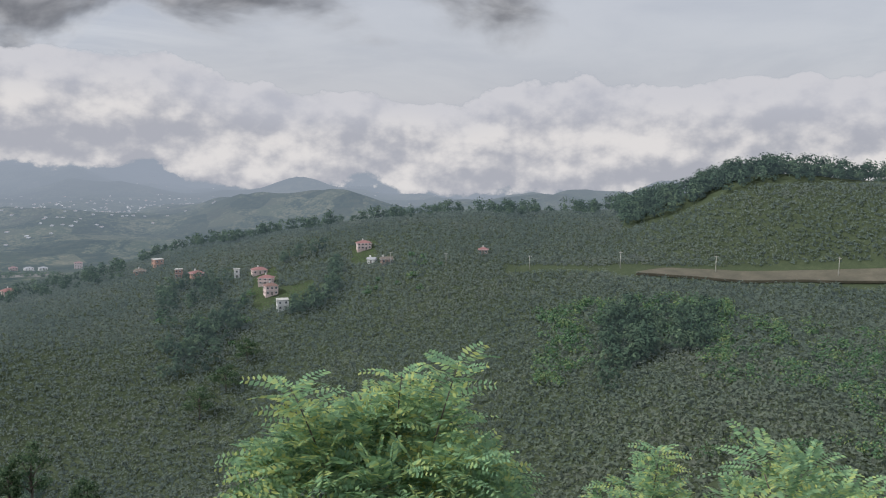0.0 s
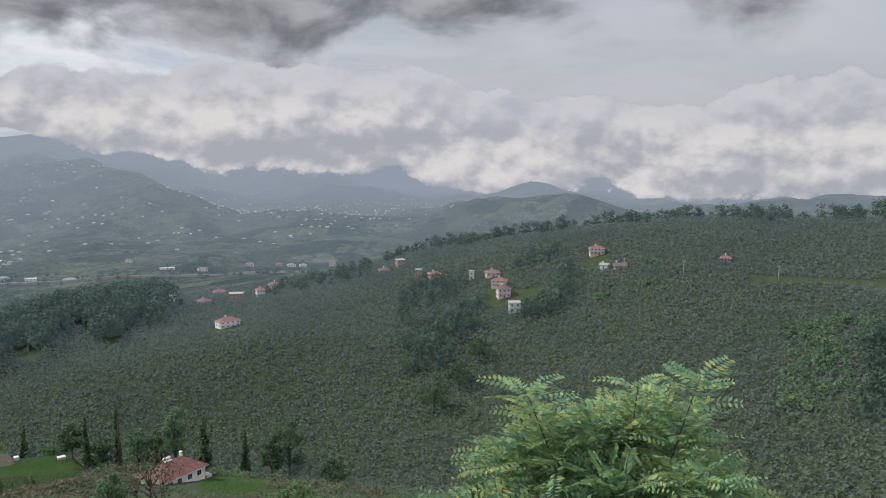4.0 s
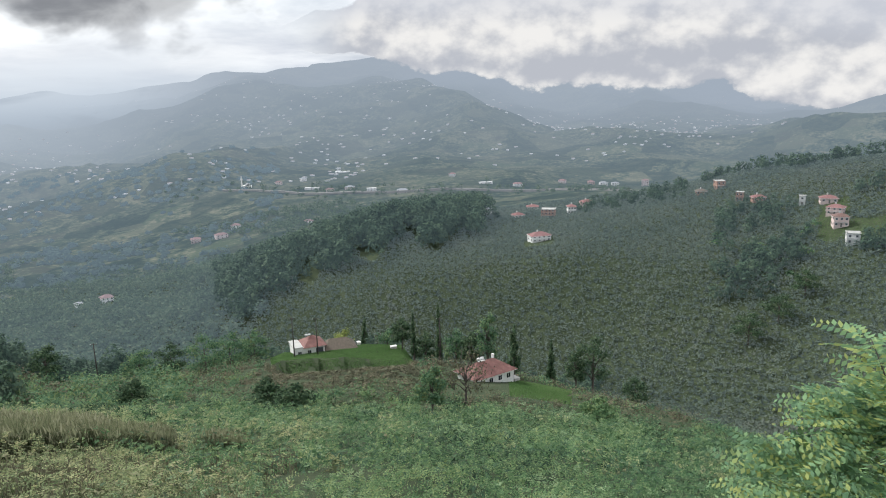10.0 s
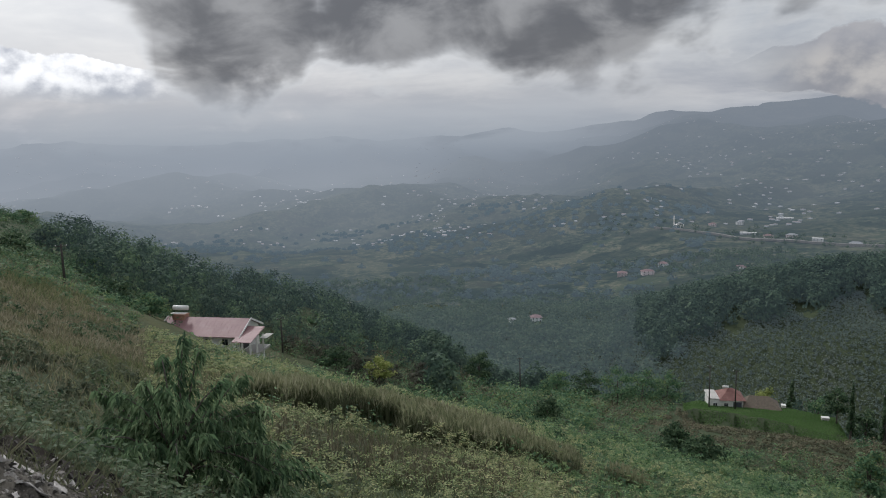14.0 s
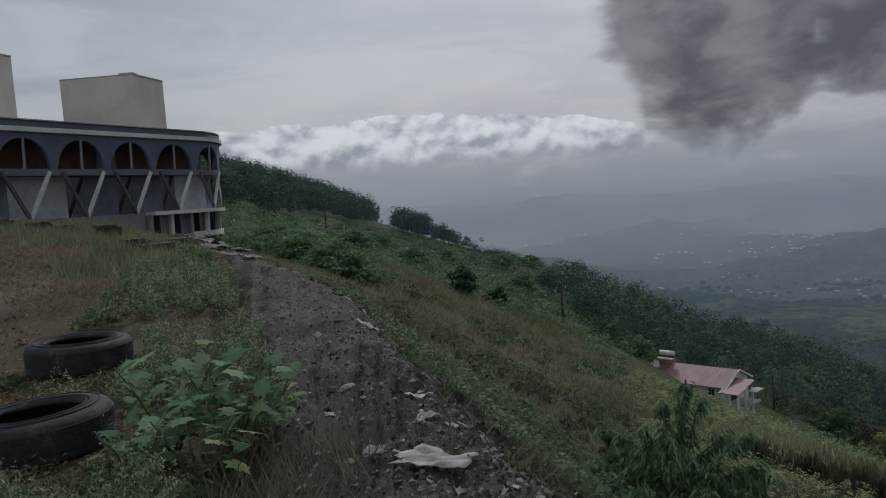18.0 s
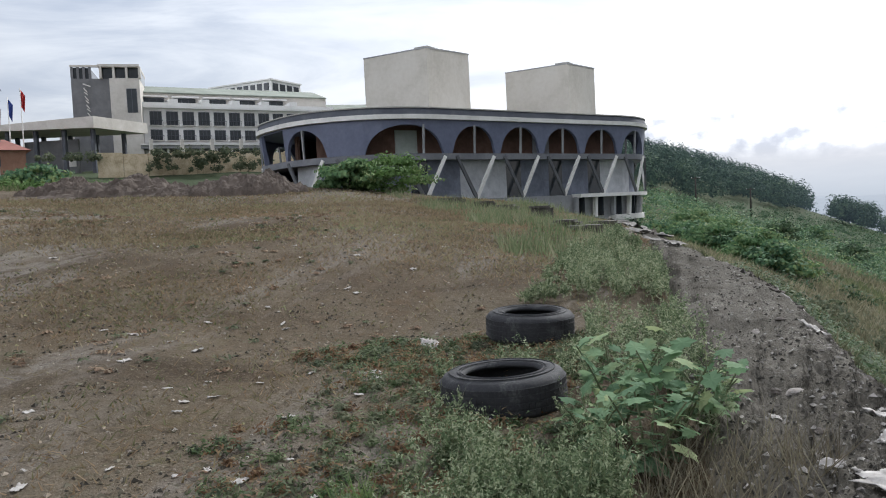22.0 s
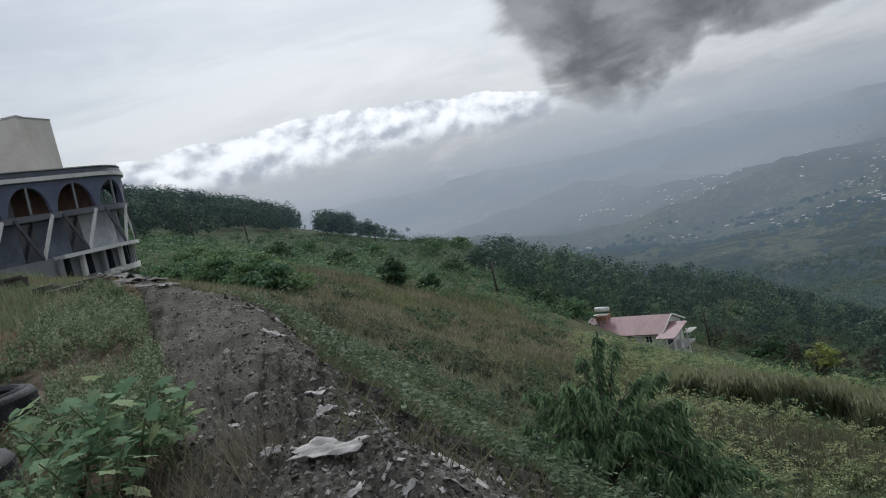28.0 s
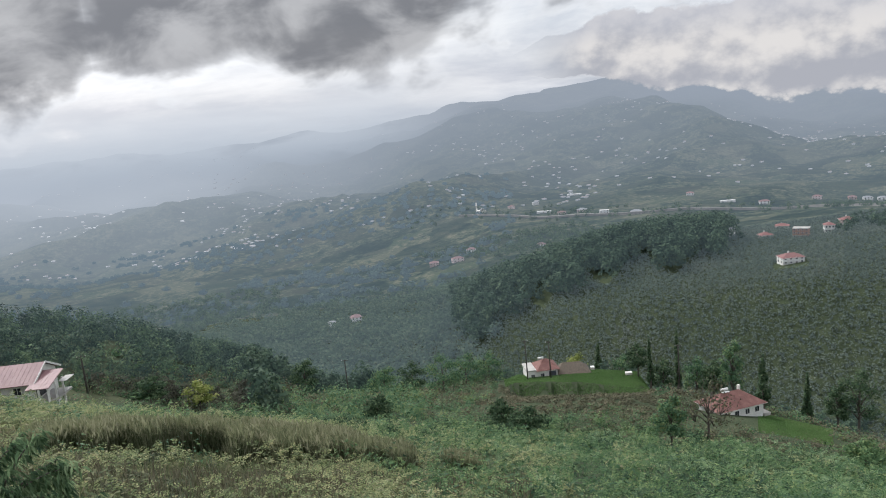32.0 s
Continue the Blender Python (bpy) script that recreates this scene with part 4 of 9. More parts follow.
BEIGE = material("beige_stone", ((0.46, 0.43, 0.385), (0.56, 0.53, 0.485), (0.64, 0.61, 0.57)), 0.6, 0.85, 0.2, 12.0)
SLATE = material("slate_panel", ((0.11, 0.11, 0.115), (0.155, 0.155, 0.16), (0.20, 0.20, 0.205)), 0.8, 0.7, 0.2, 10.0)
GREENROOF = material("green_grey_roof", ((0.16, 0.18, 0.15), (0.22, 0.245, 0.205), (0.29, 0.31, 0.27)), 0.4, 0.8, 0.2, 5.0)
m, ln = wall_pose(68.1, 114, 55, 122, 8.5)
hotel = thing("hotel", "long pale hotel with rows of dark windows and terraces", "hotel", m)
BRIGHT = material("fresh_white_render", ((0.70, 0.69, 0.66), (0.79, 0.78, 0.76), (0.85, 0.84, 0.82)), 0.5, 0.8, 0.1, 15.0)
part("wall", Shape().box(0, 0, -2, ln, 16, 9.0), BRIGHT, hotel)
part("attic", Shape().box(0.3, 2.4, 9.0, ln, 15, 11.4), BEIGE, hotel)
part("attic_roof", Shape().add([(0, 2.1, 11.4), (ln, 2.1, 11.4), (ln, 16, 11.4), (0, 16, 11.4), (0, 2.1, 11.55), (ln, 2.1, 11.55), (ln, 8, 13.3), (0, 8, 13.3), (0, 16, 11.55), (ln, 16, 11.55)],
                               [(3, 2, 1, 0), (0, 1, 5, 4), (4, 5, 6, 7), (7, 6, 9, 8), (1, 2, 9, 6, 5), (3, 0, 4, 7, 8), (2, 3, 8, 9)]), GREENROOF, hotel, "grey-green sheet roof")
part("cornice", Shape().box(-0.5, -0.6, 8.95, ln, 2.5, 9.3, 0.1), BRIGHT, hotel)
part("parapet", Shape().box(-0.3, -0.35, 9.3, ln, -0.15, 9.75), BRIGHT, hotel)
part("string_course", Shape().box(-0.4, -0.35, 3.95, ln, 0.1, 4.2), WHITE, hotel)
part("ground_canopy", Shape().box(-1.0, -2.6, 3.15, ln, -0.1, 3.6), GREY, hotel)
part("canopy_edge", Shape().box(-1.1, -2.75, 3.6, ln, -2.5, 3.75), WHITE, hotel)
part("ground_glass", Shape().box(0.6, -0.14, 0.2, ln - 1.0, -0.04, 3.1), PANE, hotel)
for k in range(12):
    part("ground_post", Shape().box(0.2 + k * 2.2, -2.4, -0.5, 0.45 + k * 2.2, -2.15, 3.2), WHITE, hotel)
x, k = 0.8, 0
while x < ln - 2.5:
    for z, h in ((6.6, 1.95), (4.5, 1.5)):
        w = window(hotel, x, -0.02, z, 1.6, h, DARK, 3)
        part("balcony_rail", Shape().box(x - 0.12, -0.42, z - 0.12, x + 1.72, -0.1, z), BEIGE, w)
        part("rail_top", Shape().box(x - 0.1, -0.4, z + 0.62, x + 1.7, -0.34, z + 0.68), DARK, w)
        for q in range(7):
            part("rail_bar", Shape().box(x - 0.08 + q * 0.29, -0.39, z, x - 0.05 + q * 0.29, -0.36, z + 0.62), DARK, w)
    if k % 2 == 0 and x < ln - 6:
        dw = window(hotel, x - 0.5, 2.3, 9.4, 3.0, 1.35, DARK, 3)
        part("dormer_lintel", Shape().box(x - 0.9, 1.5, 10.8, x + 2.9, 2.6, 11.0), BRIGHT, dw)
        part("terrace_wall", Shape().box(x + 2.75, -0.1, 9.3, x + 3.9, 2.4, 10.35), BRIGHT, hotel)
    x += 2.2
    k += 1
m, ln = wall_pose(72.5, 113, 68.2, 112, 8.5)
tower = thing("hotel_tower", "slate and beige hotel stair tower with a roof lantern", "tower", m)
part("slate_wall", Shape().box(0, 0, -2, ln * 0.56, 9, 12.6), SLATE, tower, "dark slate clad wall")
part("beige_wall", Shape().box(ln * 0.56, -0.5, -2, ln, 9, 12.6), BEIGE, tower)
part("roof_beam", Shape().box(-0.05, -0.05, 14.15, ln * 0.4, 0.35, 14.4), BEIGE, tower)
part("roof_slab", Shape().box(ln * 0.4, -0.55, 14.1, ln + 0.05, 9.05, 14.45), BEIGE, tower)
for a0, a1, n, lm in ((0.0, 0.26, 3, SLATE), (0.42, 0.99, 3, BEIGE)):
    for k in range(n + 1):
        x = ln * (a0 + (a1 - a0) * k / n)
        part("lantern_post", Shape().box(x, -0.5 if lm is BEIGE else 0.0, 12.6, x + 0.3, 0.35, 14.15), lm, tower)
    part("lantern_glass", Shape().box(ln * a0 + 0.1, 0.4, 12.6, ln * a1 + 0.1, 8.5, 14.1), GLASS, tower)
part("side_wing", Shape().prism([(-2.2, 2), (0, 2), (0, 9), (-2.2, 9)], -2, 7.5), BEIGE, tower)
window(tower, ln - 1.7, -0.52, 8.0, 1.3, 3.2)
for k in range(9):
    part("sign_stroke", Shape().beam((1.45 + 0.05 * k, -0.12, 11.9 - 0.55 * k), (1.85 + 0.05 * k + (0.5 if k == 0 else 0), -0.12, 11.55 - 0.55 * k - 0.2 * (k % 2)), 0.17, 0.12), WHITE, tower, "white upright sign bar")
m, ln = wall_pose(63.6, 156, 59.3, 146, 10.5)
wing = thing("hotel_wing", "white upper hotel block with a band of square windows", "hotel", m)
part("wall", Shape().box(0, 0, -4, ln, 8.8, 16.4), BRIGHT, wing)
part("roof_slab", Shape().box(-0.2, -0.2, 16.4, ln + 0.2, 9.0, 16.65), BRIGHT, wing)
for k in range(9):
    window(wing, 0.4 + k * (ln - 0.4) / 9, -0.03, 14.6, (ln - 0.4) / 9 - 0.5, 1.3, DARK, 1)
for k in range(4):
    ew = part("window", Shape().box(ln - 0.02, 0.5 + k * 2.05, 14.5, ln + 0.05, 2.05 + k * 2.05, 15.9), DARK, wing)
    part("pane", Shape().box(ln + 0.04, 0.62 + k * 2.05, 14.62, ln + 0.07, 1.93 + k * 2.05, 15.78), PANE, ew)
part("sign_bar", Shape().box(ln - 0.02, 1.4, 12.7, ln + 0.12, 7.4, 13.3, 0.05), SLATE, wing)
# loggia recess drawn flat, its shade put in as a dark panel
lg = part("loggia", Shape().box(ln - 0.02, 1.2, 9.6, ln + 0.06, 7.6, 11.4), DARK, wing)
part("loggia_lintel", Shape().box(ln, 0.8, 11.4, ln + 0.5, 8.0, 11.65), BRIGHT, lg)
for k in range(4):
    part("loggia_post", Shape().box(ln + 0.05, 1.2 + k * 2.0, 9.6, ln + 0.3, 1.5 + k * 2.0, 11.4), BRIGHT, lg)
m, ln = wall_pose(57.2, 153, 50, 153, 10.5)
part("link_wall", Shape().box(0, 0, -4, ln, 12, 11.2), WHITE, (link := thing("hotel_link", "low pale hotel link block with a green roof", "hotel", m)))
part("roof", Shape().add([(0, -0.8, 11.2), (ln, -0.8, 11.2), (ln, 12, 11.2), (0, 12, 11.2), (0, 6, 13.4), (ln, 6, 13.0)], [(3, 2, 1, 0), (0, 1, 5, 4), (2, 3, 4, 5), (1, 2, 5), (3, 0, 4)]), GREENROOF, link)
for k in range(5):
    window(link, 1.2 + k * 3.4, -0.03, 8.3, 1.8, 1.7)

# entrance canopy
m, ln = wall_pose(80.4, 107, 71.3, 95, 8.4)
canopy = thing("entrance_canopy", "wide flat concrete canopy on dark columns", "canopy", m)
part("roof", Shape().add([(0, 0, 4.7), (ln, 0, 4.2), (ln + 1.5, 9, 4.2), (0, 9, 4.7), (0, 0, 5.0), (ln, 0, 5.5), (ln + 1.5, 9, 5.5), (0, 9, 5.0)],
                         [(3, 2, 1, 0), (4, 5, 6, 7), (0, 1, 5, 4), (1, 2, 6, 5), (2, 3, 7, 6), (3, 0, 4, 7)]), BEIGE, canopy)
for k in range(6):
    part("column", Shape().box(1.0 + k * ln / 5.6, 1.0, -1.0, 1.45 + k * ln / 5.6, 1.45, 4.7, 0.05), DARK, canopy)
    part("column", Shape().box(1.0 + k * ln / 5.6, 7.4, -1.0, 1.45 + k * ln / 5.6, 7.85, 4.7, 0.05), DARK, canopy)
part("gate_wall", Shape().box(ln * 0.45, 3.0, -1.0, ln * 0.80, 3.3, 3.4), SLATE, canopy)
part("gate_panel", Shape().box(ln * 0.72, 2.9, 0.2, ln * 0.78, 3.0, 1.6), WHITE, canopy)

# retaining wall with stains, planted edge
m, ln = wall_pose(71.2, 84, 58, 88, 4.2)
rwall = thing("wall_retaining", "stained beige retaining wall below the hotel", "wall", m, kind="structure")
RW = material("stained_concrete", ((0.30, 0.225, 0.13), (0.58, 0.48, 0.33), (0.76, 0.68, 0.53)), 0.9, 0.9, 0.4, 6.0)
x = 0.0
while x < ln:
    part("slab", Shape().box(x, 0, -1.0, min(x + 2.35, ln), 0.4, 4.6 + 0.12 * math.sin(x * 2.1), 0.03), RW, rwall)
    x += 2.4
for k in range(4):
    part("gate_post", Shape().box(5 + k * 3.1, 0.1, 4.2, 5.35 + k * 3.1, 0.45, 6.0, 0.03), BEIGE, rwall)

# white cabin, red roofed kiosk, poles, signs
cab = thing("cabin", "grey corrugated metal site cabin with a flat roof", "cabin", on_ground(78.5, 68, 8))
cz = 1.6 + 68 * math.tan(radians(3.84)) - ground_z(*spot(78.5, 68).xy)
part("wall", Shape().box(-1.6, -1.2, -1.0, 1.6, 1.2, cz + 2.05), WHITE, cab)
for k in range(16):
    part("rib", Shape().box(-1.55 + k * 0.2, -1.24, cz, -1.47 + k * 0.2, -1.203, cz + 2.0), GREY, cab)
part("roof", Shape().box(-1.75, -1.35, cz + 2.05, 1.75, 1.35, cz + 2.2), GREY, cab)
part("door", Shape().box(-1.5, -1.27, cz, -0.75, -1.2, cz + 1.9), GREY, cab)


KIOSK_ROOF = material("red_kiosk_tiles", ((0.17, 0.065, 0.05), (0.24, 0.095, 0.072), (0.31, 0.15, 0.115)), 0.8, 0.8, 0.4, 8.0)


def kiosk(az, r, w, d, h, turn, rise, label):
    t = thing("kiosk", label, "kiosk", on_ground(az, r, turn, 0.3), "red roofed kiosks")
    part("wall", Shape().box(-w / 2, -d / 2, -1.5, w / 2, d / 2, h), BRICK_WALL, t)
    a, b = w / 2 + 0.5, d / 2 + 0.6
    part("roof", Shape().add([(-a, -b, h - 0.15), (a, -b, h - 0.15), (a, b, h - 0.15), (-a, b, h - 0.15), (-a * 0.55, 0, h + rise), (a * 0.55, 0, h + rise)],
                             [(3, 2, 1, 0), (0, 1, 5, 4), (2, 3, 4, 5), (1, 2, 5), (3, 0, 4)]), KIOSK_ROOF, t)
    window(t, -w * 0.3, -d / 2 - 0.02, 0.9, 1.1, 1.1)
    window(t, w * 0.1, -d / 2 - 0.02, 0.9, 1.1, 1.1)
    return t


kiosk(80.9, 80, 6.5, 5, 2.0, 0, 1.3, "small brick kiosk with a red tiled roof")
kiosk(78.3, 92, 8.5, 5, 2.7, 4, 1.2, "low brick kiosk under a red sheet roof")


def lamp_post(az, r, h, arms, label):
    t = thing("street_lamp", label, "street lamp", on_ground(az, r, 0, 0.2), "street lamps")
    part("pole", Shape().tube([(0, 0, 0), (0, 0, h * 0.5), (0, 0, h)], [0.12, 0.095, 0.07], 8), GREY, t, smooth=True)
    for x in arms:
        part("arm", Shape().tube([(0, 0, h - 0.03), (x, 0, h + 0.05)], 0.045, 6), GREY, t)
        part("lamp_head", Shape().box(min(x, x * 1.22), -0.14, h - 0.05, max(x, x * 1.22), 0.14, h + 0.1, 0.03), DARK, t)
    return t


lz = ground_z(*spot(81.6, 60).xy)
lamp_post(81.6, 60, 1.6 + 60 * math.tan(radians(12.0)) - lz, (-2.0,), "tall grey street lamp with a single arm")
lz = ground_z(*spot(84.9, 120).xy)
lamp_post(84.9, 120, 1.6 + 120 * math.tan(radians(8.4)) - lz, (-1.6, 1.6), "grey street lamp with two arms")


def flagpole(az, r, top, color, label):
    t = thing("flagpole", label, "flagpole", on_ground(az, r, 0, 0.2), "flagpoles")
    h = 1.6 + r * math.tan(radians(top)) - ground_z(*spot(az, r).xy) + 0.2
    part("pole", Shape().tube([(0, 0, 0), (0, 0, h)], [0.07, 0.045], 8), WHITE, t, smooth=True)
    s = Shape()
    n = 7
    for i in range(n + 1):
        for j in range(7):
            s.v.append((0.05 + 0.42 * i / n * (1 - 0.06 * j), 0.1 * math.sin(i * 1.3 + j * 0.4), h - 0.15 - j * 0.3 - i * 0.09))
    s.f = [(i * 7 + j, (i + 1) * 7 + j, (i + 1) * 7 + j + 1, i * 7 + j + 1) for i in range(n) for j in range(6)]
    part("flag", s, material("flag_cloth", (color, tuple(c * 1.2 for c in color), tuple(c * 1.5 for c in color)), 1.0, 0.8, 0.0), t)


flagpole(76.3, 92, 8.5, (0.03, 0.06, 0.25), "white flagpole with a limp blue flag")
flagpole(75.55, 92, 9.1, (0.35, 0.02, 0.02), "white flagpole with a limp red flag")
flagpole(77.0, 92, 8.2, (0.4, 0.35, 0.33), "white flagpole with a limp pale flag")


def utility_pole(az, r, h, label="weathered wooden utility pole", arms=1, mat=WOOD, fat=0.13):
    t = thing("utility_pole", label, "utility pole", on_ground(az, r, 0, 0.4), "utility poles")
    part("post", Shape().tube([(0, 0, 0), (0, 0, h)], [fat, fat * 0.7], 8), mat, t, smooth=True)
    for k in range(arms):
        z = h - 0.3 - 0.7 * k
        part("crossarm", Shape().box(-0.8, -0.06, z - 0.06, 0.8, 0.06, z + 0.06), mat, t)
        for x in (-0.7, 0.0, 0.7):
            part("insulator", Shape().tube([(x, 0, z + 0.06), (x, 0, z + 0.24)], [0.05, 0.03], 6), WHITE, t)
    return t


up = utility_pole(77.3, 78, 1.6 + 78 * math.tan(radians(9.2)) - ground_z(*spot(77.3, 78).xy), "concrete utility pole with coiled cable brackets", 2, WOOD, 0.17)
for k in range(3):
    part("cable_coil", Shape().tube([(0.25 + 0.8 * math.cos(a) * (0.5 + 0.2 * k), -0.15 * k, 8.6 + 0.45 * math.sin(a) - 0.3 * k) for a in np.linspace(0.2, 5.6, 12)], 0.03, 5), DARK, up)
sg = thing("sign_board", "upright yellow sign board with dark letters on a pole", "sign", on_ground(82.1, 70, 0))
sz = 1.6 + 70 * math.tan(radians(5.7)) - ground_z(*spot(82.1, 70).xy)
part("pole", Shape().tube([(0, 0.1, -0.2), (0, 0.1, sz + 0.2)], 0.07, 8), GREY, sg)
part("board", Shape().box(-0.55, -0.06, sz, 0.55, 0.06, sz + 2.3, 0.02), material("yellow_paint", ((0.17, 0.155, 0.03), (0.24, 0.215, 0.045), (0.30, 0.27, 0.07)), 1.0, 0.6, 0.05), sg)
for k in range(7):
    part("letter_bar", Shape().box(-0.3, -0.08, sz + 0.18 + k * 0.3, 0.3 - 0.1 * (k % 3), -0.062, sz + 0.36 + k * 0.3), DARK, sg)
rb = thing("road_sign", "round red road sign on a short post", "sign", on_ground(81.3, 58, 0))
rz = 1.6 + 58 * math.tan(radians(5.2)) - ground_z(*spot(81.3, 58).xy)
part("post", Shape().tube([(0, 0.05, -0.2), (0, 0.05, rz + 0.2)], 0.03, 6), GREY, rb)
part("disc", Shape().tube([(0, -0.02, rz), (0, 0.02, rz)], 0.33, 20), material("red_paint", ((0.3, 0.03, 0.03), (0.4, 0.04, 0.05), (0.45, 0.08, 0.08)), 1.0, 0.5, 0.0), rb)

# low rubble-stone wall along the road with marker posts
STONES = [material("field_stone", ((0.15, 0.13, 0.11), (0.28, 0.25, 0.21), (0.42, 0.38, 0.33)), 1.5, 0.9, 0.5, 14.0, vary=0.5)]
m, ln = wall_pose(90.5, 46, 78.9, 58, 2.95)
m = m @ pose(0, 0, 0, 0, -math.degrees(math.atan2(1.45, ln)), 0)
swall = thing("wall_stone", "low rubble-stone wall beside the road", "wall", m, kind="structure")
part("core", Shape().box(0, 0.05, -1.5, ln, 0.5, 1.12), CONCRETE, swall)
stone_meshes = []
for k in range(6):
    bm = bmesh.new()
    bmesh.ops.create_icosphere(bm, subdivisions=1, radius=0.5)
    for v in bm.verts:
        v.co *= 1.0 + random.uniform(-0.18, 0.18)
    me = bpy.data.meshes.new("stone")
    bm.to_mesh(me)
    me.materials.append(STONES[0])
    stone_meshes.append(me)
for k in range(280):
    o = part("stone", random.choice(stone_meshes), None, swall)
    row = k % 7
    o.matrix_local = Matrix.Translation(((k // 7 + (row % 2) * 0.5) * ln / 40, 0.02, -0.15 + row * 0.21)) @ Euler((random.uniform(-0.4, 0.4), random.uniform(-0.3, 0.3), random.uniform(-0.4, 0.4))).to_matrix().to_4x4() @ Matrix.Diagonal((0.36 * random.uniform(0.8, 1.15), 0.25, 0.23 * random.uniform(0.85, 1.15), 1))
road = Shape()
for i in range(13):
    a = 92 - i * 1.0
    for rr in (47.2 + i * 1.0, 100):
        p = spot(a, rr)
        road.v.append((p.x, p.y, 1.6 + rr * math.tan(radians(3.05 + 0.055 * i + (1.4 - 0.055 * i) * (rr > 99)))))
road.f = [(2 * i + 2, 2 * i + 3, 2 * i + 1, 2 * i) for i in range(12)]
ASPHALT = material("asphalt", ((0.10, 0.095, 0.09), (0.14, 0.135, 0.13), (0.19, 0.185, 0.175)), 0.6, 0.9, 0.3, 25.0)
ro = tagged(new("road", road.mesh("road", ASPHALT)), "grey asphalt ramp rising to the hotel entrance", "road", kind="structure")
so = ro.modifiers.new("thick", "SOLIDIFY")
so.thickness, so.offset = 2.5, -1.0
for k in range(14):
    a, r = 89.5 - k * 0.72, 53 + (k % 4) * 5 + k * 0.7
    i = 92 - a
    z0, z1, rn = 1.6 + (47.2 + i) * math.tan(radians(3.05 + 0.055 * i)), 1.6 + 100 * math.tan(radians(4.45)), 47.2 + i
    z = z0 + (z1 - z0) * (r - rn) / (100 - rn) + 0.05
    p = spot(a, r)
    b = thing("marker_post", "short reddish plastic marker post beside the road", "post", pose(p.x, p.y, z - 0.1, 0, 0, a), "marker posts")
    part("post", Shape().tube([(0, 0, 0), (0, 0, 0.95)], [0.07, 0.055], 7), TILE_ROOF, b)
    part("band", Shape().tube([(0, 0, 0.6), (0, 0, 0.75)], 0.075, 7), WHITE, b)

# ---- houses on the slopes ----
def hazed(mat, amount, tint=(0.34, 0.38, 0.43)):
    """A copy of a material for the distance, with the valley's haze mixed in as emission."""
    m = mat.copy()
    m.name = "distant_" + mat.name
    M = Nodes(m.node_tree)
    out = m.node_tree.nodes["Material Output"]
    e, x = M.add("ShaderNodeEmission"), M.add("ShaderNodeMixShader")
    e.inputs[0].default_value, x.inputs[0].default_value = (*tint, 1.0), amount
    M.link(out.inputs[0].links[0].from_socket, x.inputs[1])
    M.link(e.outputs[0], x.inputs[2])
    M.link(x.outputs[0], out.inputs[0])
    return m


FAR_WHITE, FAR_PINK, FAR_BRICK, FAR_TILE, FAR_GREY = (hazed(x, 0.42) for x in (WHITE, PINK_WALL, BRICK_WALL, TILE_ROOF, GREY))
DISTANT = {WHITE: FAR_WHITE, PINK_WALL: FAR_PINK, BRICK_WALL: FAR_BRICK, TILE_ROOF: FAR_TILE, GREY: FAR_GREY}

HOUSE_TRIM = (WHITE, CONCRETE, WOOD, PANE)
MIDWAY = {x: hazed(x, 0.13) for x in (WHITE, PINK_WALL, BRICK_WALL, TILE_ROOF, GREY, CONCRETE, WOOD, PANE)}


